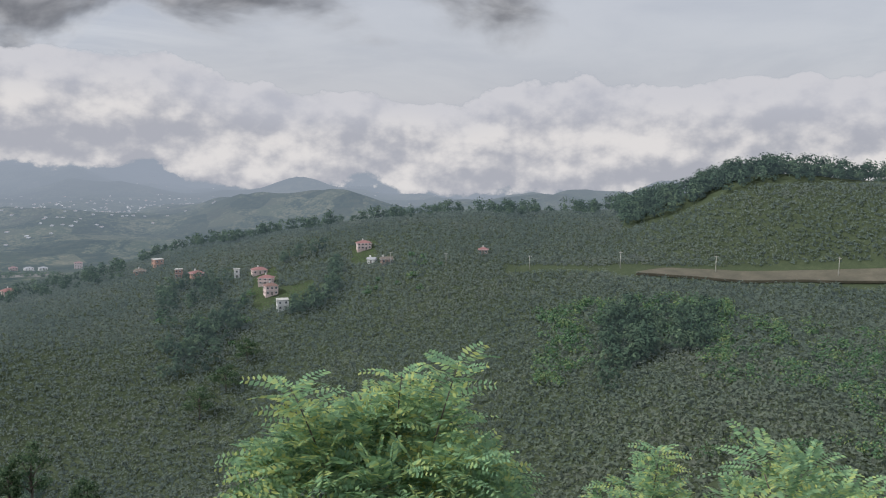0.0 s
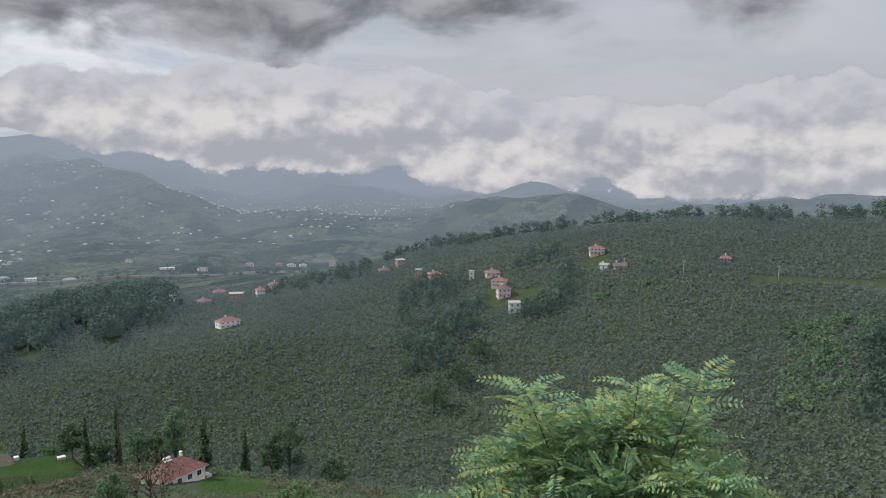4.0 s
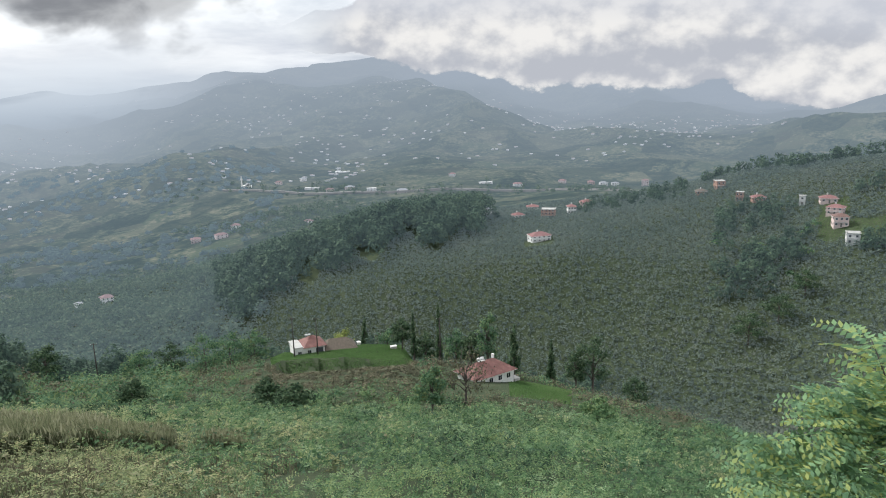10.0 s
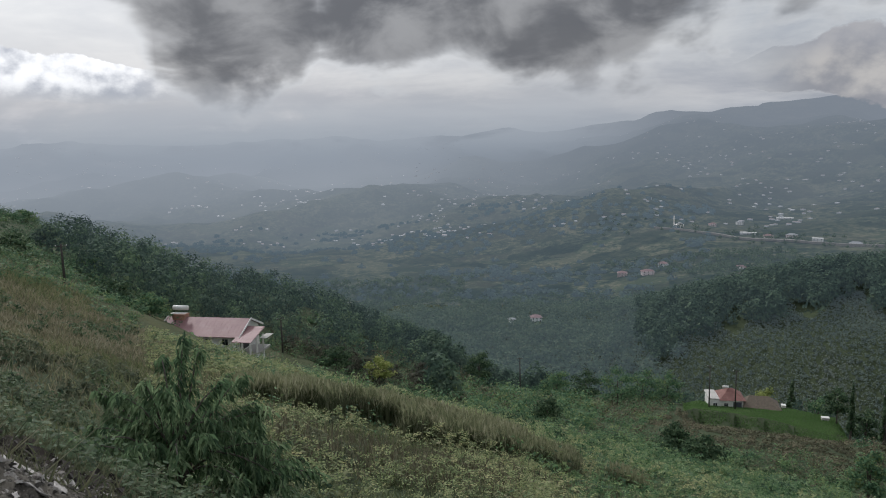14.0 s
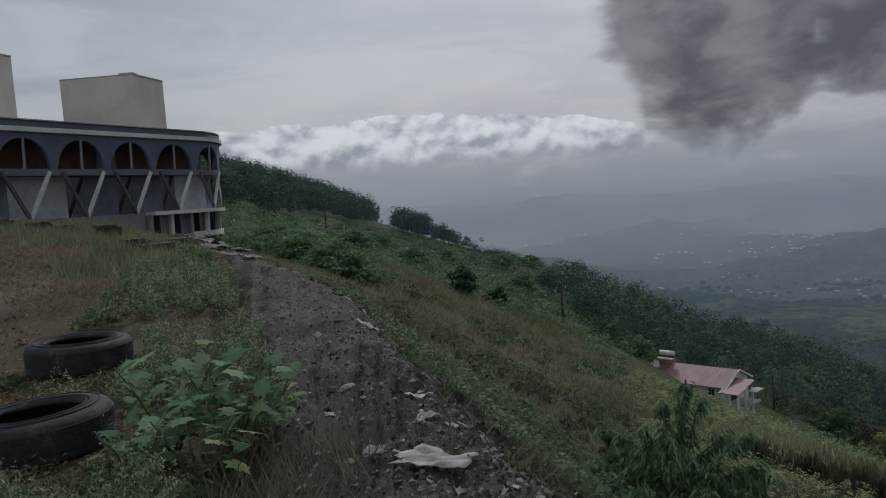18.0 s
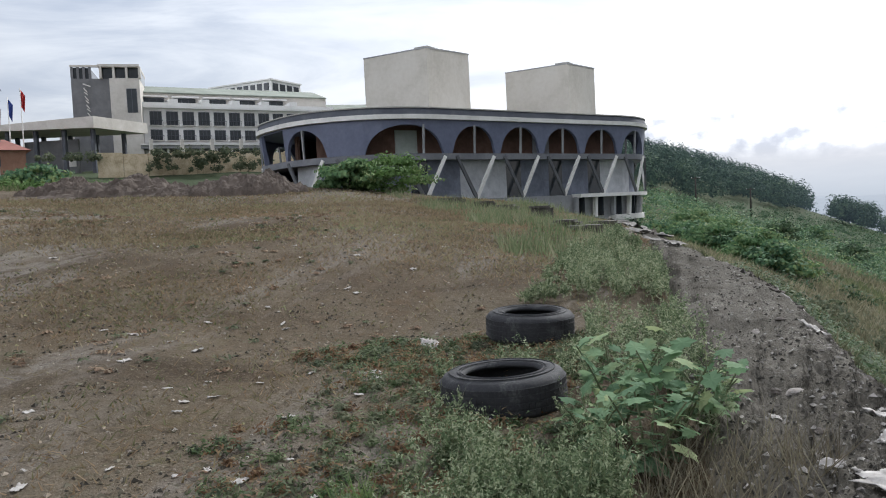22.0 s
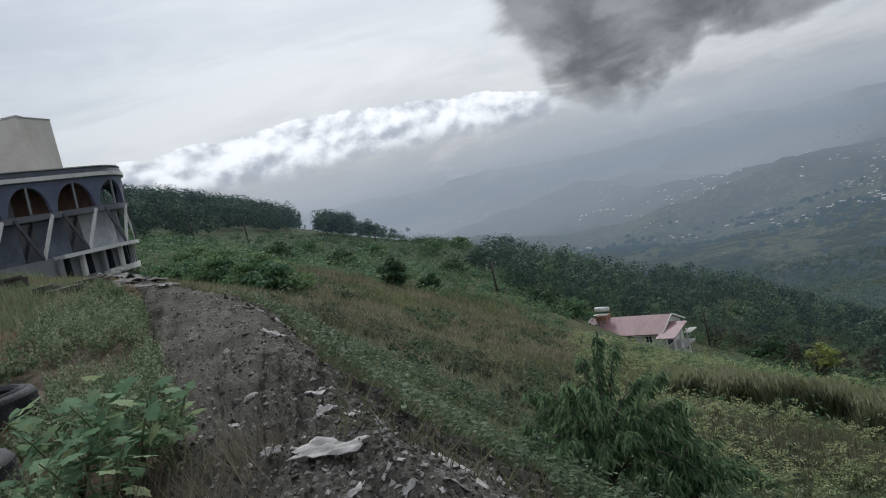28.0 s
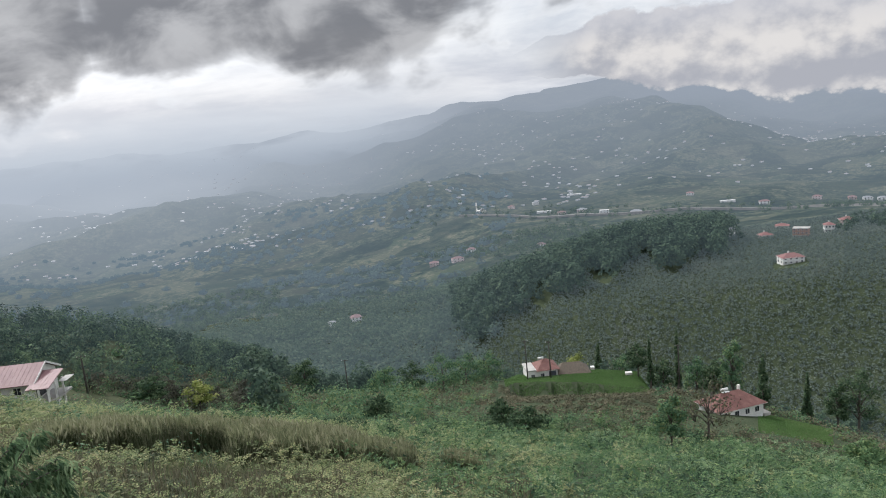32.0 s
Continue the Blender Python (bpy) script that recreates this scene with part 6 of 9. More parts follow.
def add_haze_glow(mat, reach, tint=(0.22, 0.285, 0.34)):
    """Haze painted into leaves hundreds of metres away: bluish emission that grows with distance."""
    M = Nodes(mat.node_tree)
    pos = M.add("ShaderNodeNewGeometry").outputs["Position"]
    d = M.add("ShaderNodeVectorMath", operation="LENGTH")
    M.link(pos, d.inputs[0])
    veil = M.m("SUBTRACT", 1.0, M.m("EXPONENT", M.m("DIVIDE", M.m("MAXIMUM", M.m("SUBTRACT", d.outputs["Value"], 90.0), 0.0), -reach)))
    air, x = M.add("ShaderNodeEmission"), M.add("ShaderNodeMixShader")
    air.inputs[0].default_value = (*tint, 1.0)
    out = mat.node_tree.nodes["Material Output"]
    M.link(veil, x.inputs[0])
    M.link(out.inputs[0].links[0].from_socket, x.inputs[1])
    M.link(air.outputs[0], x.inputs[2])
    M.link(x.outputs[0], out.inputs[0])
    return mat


def unit(n):
    v = RNG.normal(size=(n, 3))
    return v / np.linalg.norm(v, axis=1)[:, None]


def leaves(p, normal, size, long=1.6, tri=False):
    """Leaf blades at the points p: diamonds, or single triangles far off."""
    n = len(p)
    a = np.cross(normal, unit(n))
    a /= np.linalg.norm(a, axis=1)[:, None] + 1e-9
    b = np.cross(normal, a)
    size = np.broadcast_to(size, (n,))[:, None]
    a, b = a * size * long / 2, b * size / 2
    if tri:
        co = np.stack([p - a - b, p - a * 0.6 + b, p + a], 1)
        return co.reshape(-1, 3), np.arange(3 * n).reshape(n, 3)
    co = np.stack([p - a, p - b + a * 0.1, p + a, p + b + a * 0.1], 1)
    return co.reshape(-1, 3), np.arange(4 * n).reshape(n, 4)


def crowns(c, rad, k, size, tri=False, shell=0.55, up=0.5, long=1.6, flat=0.5, rough=0.75):
    """Bushes with centres c and radii rad (n, 3): k blades each, most of them near an uneven outside."""
    n = len(c)
    d = unit(n * k)
    d[:, 2] = np.where(d[:, 2] < 0, d[:, 2] * flat, d[:, 2])
    lump = 1.0 + 0.28 * np.sin(d[:, 0] * 5.1 + np.repeat(RNG.uniform(0, 6, n), k)) * np.sin(d[:, 1] * 4.3 + d[:, 2] * 3.7 + np.repeat(RNG.uniform(0, 6, n), k))
    f = (shell + (1.12 - shell) * RNG.random(n * k) ** 0.7) * lump
    p = np.repeat(c, k, 0) + d * np.repeat(rad, k, 0) * f[:, None]
    nrm = d + np.array([0, 0, up]) + unit(n * k) * rough
    nrm /= np.linalg.norm(nrm, axis=1)[:, None]
    s = np.repeat(np.broadcast_to(size, (n,)), k) * RNG.uniform(0.6, 1.25, n * k)
    return leaves(p, nrm, s, long, tri)


def join(lots):
    co, fa, n = [], [], 0
    for c, f in lots:
        co.append(c)
        fa.append(f + n)
        n += len(c)
    return np.concatenate(co), np.concatenate(fa)


def scatter(n, a0, a1, r0, r1, keep=None):
    """Evenly spread bearings and distances over a part of the ground."""
    a = RNG.uniform(a0, a1, n)
    r = np.sqrt(RNG.uniform(r0**2, r1**2, n))
    if keep is not None:
        m = keep(a, r)
        a, r = a[m], r[m]
    return a, r


def rows(a0, a1, r0, r1, step, jit, keep=None):
    """Bearings and distances of plants set out on a slightly uneven grid."""
    g = np.arange(-r1, r1, step)
    x, y = np.meshgrid(g, g)
    x, y = x.ravel(), y.ravel()
    x, y = 0.83 * x - 0.56 * y, 0.56 * x + 0.83 * y
    x, y = x + RNG.normal(0, jit, len(x)), y + RNG.normal(0, jit, len(x))
    a, r = np.degrees(np.arctan2(-x, y)), np.hypot(x, y)
    m = (a > a0) & (a < a1) & (r > r0) & (r < r1)
    a, r = a[m], r[m]
    if keep is not None:
        m = keep(a, r)
        a, r = a[m], r[m]
    return a, r


def place(a, r, lift=0.0):
    return np.stack([-np.sin(np.radians(a)) * r, np.cos(np.radians(a)) * r, surface_zs(a, r) + lift], -1)


def stuff(name, lots, mat, label, category="plants", smooth=False):
    co, fa = join(lots)
    return tagged(mesh_from(name, co, fa, mat, smooth), label, category, kind="stuff")


def patchy(a, r, s, seed):
    """0..1 in patches of about s metres."""
    x, y = -np.sin(np.radians(a)) * r, np.cos(np.radians(a)) * r
    v = np.zeros(len(a))
    for k in range(4):
        t = seed + k * 1.9
        v += np.sin((x * math.cos(t) + y * math.sin(t)) / s * (1 + 0.5 * k) + t * 3) / (1 + 0.5 * k)
    return 0.5 + 0.3 * v


def blades(a, r, h, w, lean=0.35, lift=0.0):
    """Upright grass blades."""
    n = len(a)
    p = place(a, r, lift)
    d = RNG.normal(size=(n, 3)) * lean
    d[:, 2] = 1.0
    h = np.broadcast_to(h, (n,))[:, None]
    s = unit(n)
    s[:, 2] = 0
    s /= np.linalg.norm(s, axis=1)[:, None] + 1e-9
    w = np.broadcast_to(w, (n,))[:, None]
    co = np.stack([p - s * w, p + s * w, p + d * h], 1)
    return co.reshape(-1, 3), np.arange(3 * n).reshape(n, 3)


def fronds(bases, dirs, length, pairs, leaf, droop=0.25):
    """Feathered leaves: pairs of small leaflets along bowed midribs."""
    out = []
    n = len(bases)
    side = np.cross(dirs, np.array([0, 0, 1.0]))
    side /= np.linalg.norm(side, axis=1)[:, None] + 1e-6
    up = np.cross(side, dirs)
    roll = RNG.uniform(-0.6, 0.6, n)[:, None]
    side, up = side * np.cos(roll) + up * np.sin(roll), up * np.cos(roll) - side * np.sin(roll)
    L = np.broadcast_to(length, (n,))[:, None]
    for j in range(pairs):
        t = (j + 0.8) / pairs
        mid = bases + dirs * L * t + np.array([0, 0, -1.0]) * L * droop * t * t
        for sg in (-1, 1):
            d = side * sg * 0.9 + dirs * 0.35 - up * 0.18
            d /= np.linalg.norm(d, axis=1)[:, None]
            ll = leaf * (1 - 0.35 * abs(t - 0.45) * 2) * RNG.uniform(0.8, 1.15, n)[:, None]
            w = np.cross(d, up + RNG.normal(size=(n, 3)) * 0.25)
            w /= np.linalg.norm(w, axis=1)[:, None] + 1e-6
            co = np.stack([mid, mid + d * ll * 0.5 + w * ll * 0.22, mid + d * ll, mid + d * ll * 0.5 - w * ll * 0.22], 1)
            out.append((co.reshape(-1, 3), np.arange(4 * n).reshape(n, 4)))
    return out


HAZEL = add_haze_glow(leaf_material("hazel_leaves", ((0.072, 0.092, 0.062), (0.092, 0.115, 0.075), (0.112, 0.132, 0.085), (0.14, 0.146, 0.10)), 0.03, 0.8, 0.3, 0.3), 1350.0)
WOODS = leaf_material("wood_leaves", ((0.026, 0.05, 0.027), (0.052, 0.088, 0.042), (0.085, 0.128, 0.06), (0.125, 0.155, 0.075)), 0.05, 0.7, 0.28, 0.6)
SHRUB = leaf_material("shrub_leaves", ((0.048, 0.096, 0.048), (0.088, 0.160, 0.080), (0.136, 0.224, 0.104), (0.208, 0.248, 0.096)), 0.15, 0.6, 0.38, 0.7)
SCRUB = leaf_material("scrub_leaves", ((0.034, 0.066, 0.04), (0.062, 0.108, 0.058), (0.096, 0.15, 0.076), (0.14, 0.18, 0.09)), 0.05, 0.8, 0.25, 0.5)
DULLWEED = leaf_material("dull_weed_leaves", ((0.058, 0.072, 0.042), (0.088, 0.105, 0.06), (0.12, 0.135, 0.076), (0.17, 0.17, 0.10)), 0.5, 0.8, 0.3, 0.7)
BRACKEN = leaf_material("bracken_leaves", ((0.06, 0.115, 0.05), (0.11, 0.185, 0.078), (0.17, 0.25, 0.105), (0.26, 0.31, 0.125)), 0.3, 0.7, 0.4, 0.6)
BROWNISH = leaf_material("withering_leaves", ((0.065, 0.065, 0.041), (0.105, 0.098, 0.06), (0.13, 0.135, 0.07), (0.18, 0.145, 0.092)), 0.12, 0.7, 0.2, 0.7)
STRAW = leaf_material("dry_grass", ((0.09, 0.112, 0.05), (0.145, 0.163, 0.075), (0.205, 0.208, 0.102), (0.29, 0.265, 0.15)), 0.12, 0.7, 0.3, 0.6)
FRESH = leaf_material("fresh_grass", ((0.052, 0.098, 0.026), (0.091, 0.156, 0.046), (0.130, 0.202, 0.065), (0.195, 0.234, 0.091)), 0.2, 0.6, 0.3, 0.5)
BARK = material("bark", ((0.05, 0.042, 0.035), (0.09, 0.077, 0.064), (0.14, 0.12, 0.10)), 6.0, 0.95, 0.6, 40.0)

# plots kept free of bushes: bearing, half width, nearest and farthest metres
CLEAR = ((-79.9, 1.3, 322, 345), (-113, 9.5, 304, 322), (-100, 4.5, 312, 320), (-42.0, 5.6, 166, 216), (-57.5, 2.4, 136, 165), (-84.9, 0.9, 352, 376), (-77.6, 0.9, 326, 372), (-57.4, 1.2, 344, 360), (-54.2, 3.4, 139, 162),
         (-1.2, 5.0, 100, 128), (-39.3, 2.4, 176, 222), (-8, 4.0, 132, 150), (-120, 1.2, 300, 318), (-25.4, 0.65, 500, 552), (-23.6, 0.5, 490, 532))


def free(a, r):
    m = np.ones(len(a), bool)
    for c, h, r0, r1 in CLEAR:
        m &= ~((np.abs(a - c) < h) & (r > r0) & (r < r1))
    return m


def crest(a):
    return np.interp(a, AZ, BELTS[12][0])


def gully(a):
    return np.interp(a, AZ, BELTS[9][0])


# hazel orchard across the gully
a, r = rows(-128, -13, 110, 520, 2.3, 0.42, lambda a, r: (r > gully(a) - 28) & (r < crest(a) + 18) & free(a, r))
wood_mask = ((a > -53) & (a < -33) & (r > 385 + 20 * np.sin(a * 1.3))) | ((a < -104) & (r > 366))
ha, hr = a[~wood_mask], r[~wood_mask]
h = RNG.uniform(0.8, 1.4, len(ha))
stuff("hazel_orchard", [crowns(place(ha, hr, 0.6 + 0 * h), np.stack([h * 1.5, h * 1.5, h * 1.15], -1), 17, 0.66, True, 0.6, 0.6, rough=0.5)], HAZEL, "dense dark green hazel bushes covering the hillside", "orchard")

# woods on ridges and slopes: crowns on short stems
wa, wr = [a[wood_mask][::8]], [r[wood_mask][::8]]
for n, a0, a1, r0, r1, keep in ((620, -53, -33, 365, 455, lambda a, r: r > 378 + 26 * np.sin(a * 1.3) * np.sin(a * 0.37 + 1)), (260, -123, -103.5, 372, 412, None), (760, -107, -69, 385, 480, lambda a, r: np.abs(r - crest(a) + 6) < 18 + 8 * np.sin(a * 0.9)),
                                (260, -83, -70, 285, 380, lambda a, r: free(a, r) & (patchy(a, r, 14, 5.0) > 0.5)), (150, -111, -103, 195, 260, lambda a, r: patchy(a, r, 18, 1.0) > 0.35),
                                (1700, -19, 9, 118, 400, lambda a, r: free(a, r) & (RNG.random(len(a)) < np.interp(a, (2, 8), (1.0, 0.25))) & (r > np.interp(a, (-18, -10, -5, 2, 10, 20, 34), (150, 140, 136, 132, 142, 165, 150))) & (r < np.interp(a, (-16, 0, 10, 20, 34), (330, 260, 300, 350, 400)))),
                                (1400, 21.6, 40, 135, 400, lambda a, r: r > np.interp(a, (21.5, 22.2, 28, 34), (330, 235, 158, 140))), (110, 14.4, 20.2, 236, 275, lambda a, r: r > np.interp(a, (14.4, 20), (262, 232))), (300, -27, -10, 205, 262, free), (260, -62, -32, 205, 260, lambda a, r: free(a, r) & (patchy(a, r, 15, 4.0) > 0.4)),
                                (300, -68, -44, 420, 520, lambda a, r: free(a, r) & (patchy(a, r, 30, 8.0) > 0.45))):
    x, y = scatter(n, a0, a1, r0, r1, keep)
    wa.append(x)
    wr.append(y)
wa, wr = np.concatenate(wa), np.concatenate(wr)
h = RNG.uniform(1.3, 2.9, len(wa)) * np.where((wa > -107) & (wa < -66), 1.1, 1.0) * np.where((wa > 20.5) & (wr > 210), 1.2, 1.0) * np.where((wa > 14.3) & (wa < 20.5), np.interp(wa, (14.4, 16.4, 18.3, 20), (0.5, 0.65, 1.15, 1.1)), 1.0) * np.where((wa < 8) & (wa > -30), 1.15, 1.0) * np.where((wa < -32) & (wa > -54) & (wr > 350), 1.75, 1.0) * np.where((wa < -103) & (wr > 360), 1.3, 1.0)
c = place(wa, wr, 0.0)
DARKWOOD = add_haze_glow(leaf_material("dark_wood_leaves", ((0.018, 0.034, 0.024), (0.036, 0.062, 0.04), (0.066, 0.102, 0.06), (0.115, 0.155, 0.08)), 0.22, 0.8, 0.2, 0.4), 1500.0, (0.2, 0.26, 0.33))
RIDGEWOOD = add_haze_glow(leaf_material("ridge_wood_leaves", ((0.022, 0.042, 0.026), (0.042, 0.072, 0.042), (0.072, 0.11, 0.06), (0.115, 0.155, 0.078)), 0.12, 0.7, 0.2, 0.3), 2600.0)
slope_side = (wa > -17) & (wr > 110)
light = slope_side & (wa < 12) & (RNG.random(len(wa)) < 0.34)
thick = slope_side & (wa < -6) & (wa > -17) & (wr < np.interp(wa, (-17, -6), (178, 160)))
LIGHTWOOD = add_haze_glow(leaf_material("light_wood_leaves", ((0.04, 0.07, 0.04), (0.072, 0.115, 0.06), (0.115, 0.165, 0.08), (0.17, 0.215, 0.10)), 0.22, 0.8, 0.25, 0.4), 1500.0, (0.2, 0.26, 0.33))
BRAMBLE = leaf_material("bramble_leaves", ((0.04, 0.042, 0.03), (0.07, 0.07, 0.048), (0.105, 0.10, 0.07), (0.14, 0.14, 0.09)), 0.25, 0.8, 0.2, 0.5)
h = np.where(thick, h * 0.55, h)
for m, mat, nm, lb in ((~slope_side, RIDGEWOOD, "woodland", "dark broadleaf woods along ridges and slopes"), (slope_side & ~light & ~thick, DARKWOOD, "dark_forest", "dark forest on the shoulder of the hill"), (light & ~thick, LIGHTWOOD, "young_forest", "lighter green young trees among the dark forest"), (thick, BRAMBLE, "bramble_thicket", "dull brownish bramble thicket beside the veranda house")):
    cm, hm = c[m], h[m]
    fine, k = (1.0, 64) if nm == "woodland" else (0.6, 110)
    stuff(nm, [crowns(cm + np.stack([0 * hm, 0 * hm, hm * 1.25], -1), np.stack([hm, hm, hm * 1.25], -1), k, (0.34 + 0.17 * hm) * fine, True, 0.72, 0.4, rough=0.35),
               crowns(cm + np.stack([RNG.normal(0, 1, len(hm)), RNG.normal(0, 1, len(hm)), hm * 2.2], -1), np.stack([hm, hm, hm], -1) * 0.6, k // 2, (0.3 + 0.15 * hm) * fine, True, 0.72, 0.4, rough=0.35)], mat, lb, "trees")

# scrub up to the skyline of the grassy shoulder
a, r = rows(0, 34, 120, 345, 3.4, 1.2, lambda a, r: r < np.interp(a, (0, 10, 17, 22, 28, 34), (240, 290, 250, 210, 160, 145)))
h = RNG.uniform(0.6, 1.9, len(a)) * RNG.uniform(0.7, 1.3, len(a))
stuff("shoulder_scrub", [crowns(place(a, r, 0.3), np.stack([h * 1.5, h * 1.5, h * 1.2], -1), 90, 0.24, True, 0.6, 0.6, rough=0.5)], SCRUB, "green scrub on the shoulder of the hill", "shrubs")

# woods in the valley bottom, their haze mixed into the leaves as emission
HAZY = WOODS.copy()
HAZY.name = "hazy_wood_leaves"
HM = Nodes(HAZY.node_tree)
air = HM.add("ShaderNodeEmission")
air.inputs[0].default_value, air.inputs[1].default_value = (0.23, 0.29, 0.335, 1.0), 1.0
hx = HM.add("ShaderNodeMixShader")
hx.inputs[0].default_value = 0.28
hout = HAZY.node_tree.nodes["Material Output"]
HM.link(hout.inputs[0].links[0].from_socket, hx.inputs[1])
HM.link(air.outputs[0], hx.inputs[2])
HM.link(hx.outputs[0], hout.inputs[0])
b, q = rows(-37, 4, 235, 600, 5.5, 1.6, lambda a, r: free(a, r) & (r > RNG.normal(0, 16, len(a)) + np.interp(a, (-37, -33, -24, -14, 4), (400, 310, 262, 290, 290))))
a, r = scatter(2600, -44, 8, 420, 900, lambda a, r: (r > np.where(a > -36, 560, crest(a) * 1.15)) & (patchy(a, r, 60, 3.0) > np.where(r < 640, 0.05, 0.5)))
a, r = np.concatenate([a, b]), np.concatenate([r, q])
h = RNG.uniform(1.8, 3.6, len(a))
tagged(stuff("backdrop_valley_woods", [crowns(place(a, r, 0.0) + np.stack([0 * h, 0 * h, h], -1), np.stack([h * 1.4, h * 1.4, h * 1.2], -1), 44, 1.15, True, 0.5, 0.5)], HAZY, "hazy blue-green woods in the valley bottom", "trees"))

ridge_road = lambda a: np.interp(a, (-71, -66, -58, -50, -47, -40, -34), (560, 760, 900, 930, 930, 1000, 1150))
a = np.concatenate([RNG.uniform(-70, -30, 150), RNG.normal(-62, 2.5, 40), RNG.normal(-42, 2.0, 30)])
r = ridge_road(a) + RNG.normal(20, 45, len(a))
h = RNG.uniform(1.4, 4.0, len(a))
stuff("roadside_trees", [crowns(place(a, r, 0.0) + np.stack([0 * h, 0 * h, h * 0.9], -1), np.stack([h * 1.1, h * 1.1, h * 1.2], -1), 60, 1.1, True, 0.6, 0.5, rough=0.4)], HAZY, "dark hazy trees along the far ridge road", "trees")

a, r = scatter(5200, -38, 12, 620, 1650, lambda a, r: RNG.random(len(a)) < np.clip(patchy(a, r, 70, 4.4) * 1.1 - 0.35, 0.03, 0.5))
h = RNG.uniform(1.8, 4.6, len(a))
GROVE = add_haze_glow(leaf_material("far_grove_leaves", ((0.02, 0.04, 0.026), (0.036, 0.062, 0.038), (0.056, 0.086, 0.05), (0.08, 0.11, 0.06)), 0.02, 0.8, 0.2, 0.3), 1100.0)
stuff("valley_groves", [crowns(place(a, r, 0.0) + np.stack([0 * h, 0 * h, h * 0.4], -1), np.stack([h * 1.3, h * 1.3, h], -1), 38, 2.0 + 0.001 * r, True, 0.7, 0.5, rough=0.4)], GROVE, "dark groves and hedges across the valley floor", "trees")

# bushes on the middle slopes below the lot
a, r = scatter(8200, -126, 36, 36, 215, lambda a, r: free(a, r) & (r < np.interp(a, (-126, -105, -90, -75, -60, -45, -30, -15, 0, 20, 34), (70, 80, 100, 150, 170, 195, 212, 205, 150, 165, 150))) & ((a < -2) | (r > np.interp(a, (-2, 8, 20, 28, 34), (60, 100, 95, 66, 62)))) & ~((np.abs(a + 42) < 6.5) & (r > 150)) & ~((a > -78) & (a < -14) & (r < 92)))
brown = (a > -70) & (a < -5) & (r > np.interp(a, (-70, -64, -55, -42, -35, -20, -5), (128, 124, 108, 116, 136, 150, 128)) + 9 * np.sin(a * 1.7)) & (RNG.random(len(a)) < np.where(a > -34, 0.45, 0.72))
for m, mat, nm, lb in ((~brown, SHRUB, "slope_shrubs", "mixed green shrubs on the slope below the lot"), (brown, BROWNISH, "withered_thicket", "brownish withering thicket on the slope")):
    h = RNG.uniform(0.6, 1.7, m.sum()) * np.where(r[m] > 120, 1.15, 0.85)
    stuff(nm, [crowns(place(a[m], r[m], 0.3), np.stack([h * 1.3, h * 1.3, h], -1), 76, 0.06 + 0.0014 * r[m], True, 0.5, 0.8, 2.0, rough=0.6)], mat, lb, "shrubs")

a, r = scatter(420, -49, -36, 146, 184)
h = RNG.uniform(0.35, 0.7, len(a))
stuff("lawn_edge_thicket", [crowns(place(a, r, 0.1), np.stack([h * 1.8, h * 1.8, h], -1), 76, 0.26, True, 0.5, 0.8, 2.0, rough=0.6)], BROWNISH, "low brownish thicket below the farm lawn", "shrubs")
# lighter shrubs among the orchard and round the gardens
sa, sr = [], []
for n, a0, a1, r0, r1, s in ((420, -112, -98, 185, 275, 21), (260, -128, -110, 150, 260, 18), (110, -62, -36, 168, 226, 9), (60, -92, -70, 300, 345, 9), (200, -30, -8, 130, 205, 12)):
    x, y = scatter(n, a0, a1, r0, r1, lambda a, r: free(a, r) & (patchy(a, r, s, 9.0) > 0.42))
    sa.append(x)
    sr.append(y)
a, r = np.concatenate(sa), np.concatenate(sr)
h = RNG.uniform(0.9, 2.4, len(a))
stuff("hillside_shrubs", [crowns(place(a, r, 0.0) + np.stack([0 * h, 0 * h, h * 0.7], -1), np.stack([h * 1.2, h * 1.2, h], -1), 70, 0.22 + 0.0012 * r, True, 0.45, 0.6, 1.8)], SHRUB, "light green shrubs and young trees on the hillside", "shrubs")
a, r = scatter(520, -64, -8, 32, 130, lambda a, r: free(a, r) & (patchy(a, r, 9, 5.0) > 0.5))
h = RNG.uniform(0.5, 1.5, len(a)) * (0.75 + 0.003 * r)
dark = RNG.random(len(a)) < 0.45
for m, mat, nm, lb in ((dark, WOODS, "dark_bushes", "dark rounded bushes on the middle slope"), (~dark, BRACKEN, "pale_bushes", "pale green bushes on the middle slope")):
    stuff(nm, [crowns(place(a[m], r[m], 0.0) + np.stack([0 * h[m], 0 * h[m], h[m] * 0.6], -1), np.stack([h[m] * 1.1, h[m] * 1.1, h[m] * 1.15], -1), 110, 0.07 + 0.0018 * r[m], True, 0.4, 0.6, 2.2)], mat, lb, "shrubs")
# bushes scattered through the long grass
a, r = scatter(330, -12, 30, 13, 92, lambda a, r: free(a, r) & (r > np.interp(a, (-12, 10, 20, 25, 30), (13, 15, 20, 28, 50))) & (patchy(a, r, 8, 2.0) > 0.45))
h = RNG.uniform(0.2, 0.75, len(a)) * (0.7 + 0.006 * r)
stuff("grass_bushes", [crowns(place(a, r, 0.0), np.stack([h * 1.3, h * 1.3, h * 1.2], -1), 110, 0.04 + 0.0022 * r, True, 0.35, 0.7, 2.2)], WOODS, "low dark green bushes scattered through long grass", "shrubs")
a, r = scatter(420, -12, 27, 6, 42, lambda a, r: (r > bank_r(a) * 1.03) & (patchy(a, r, 3.0, 7.0) > 0.4))
h = RNG.uniform(0.1, 0.32, len(a)) * (0.8 + 0.02 * r)
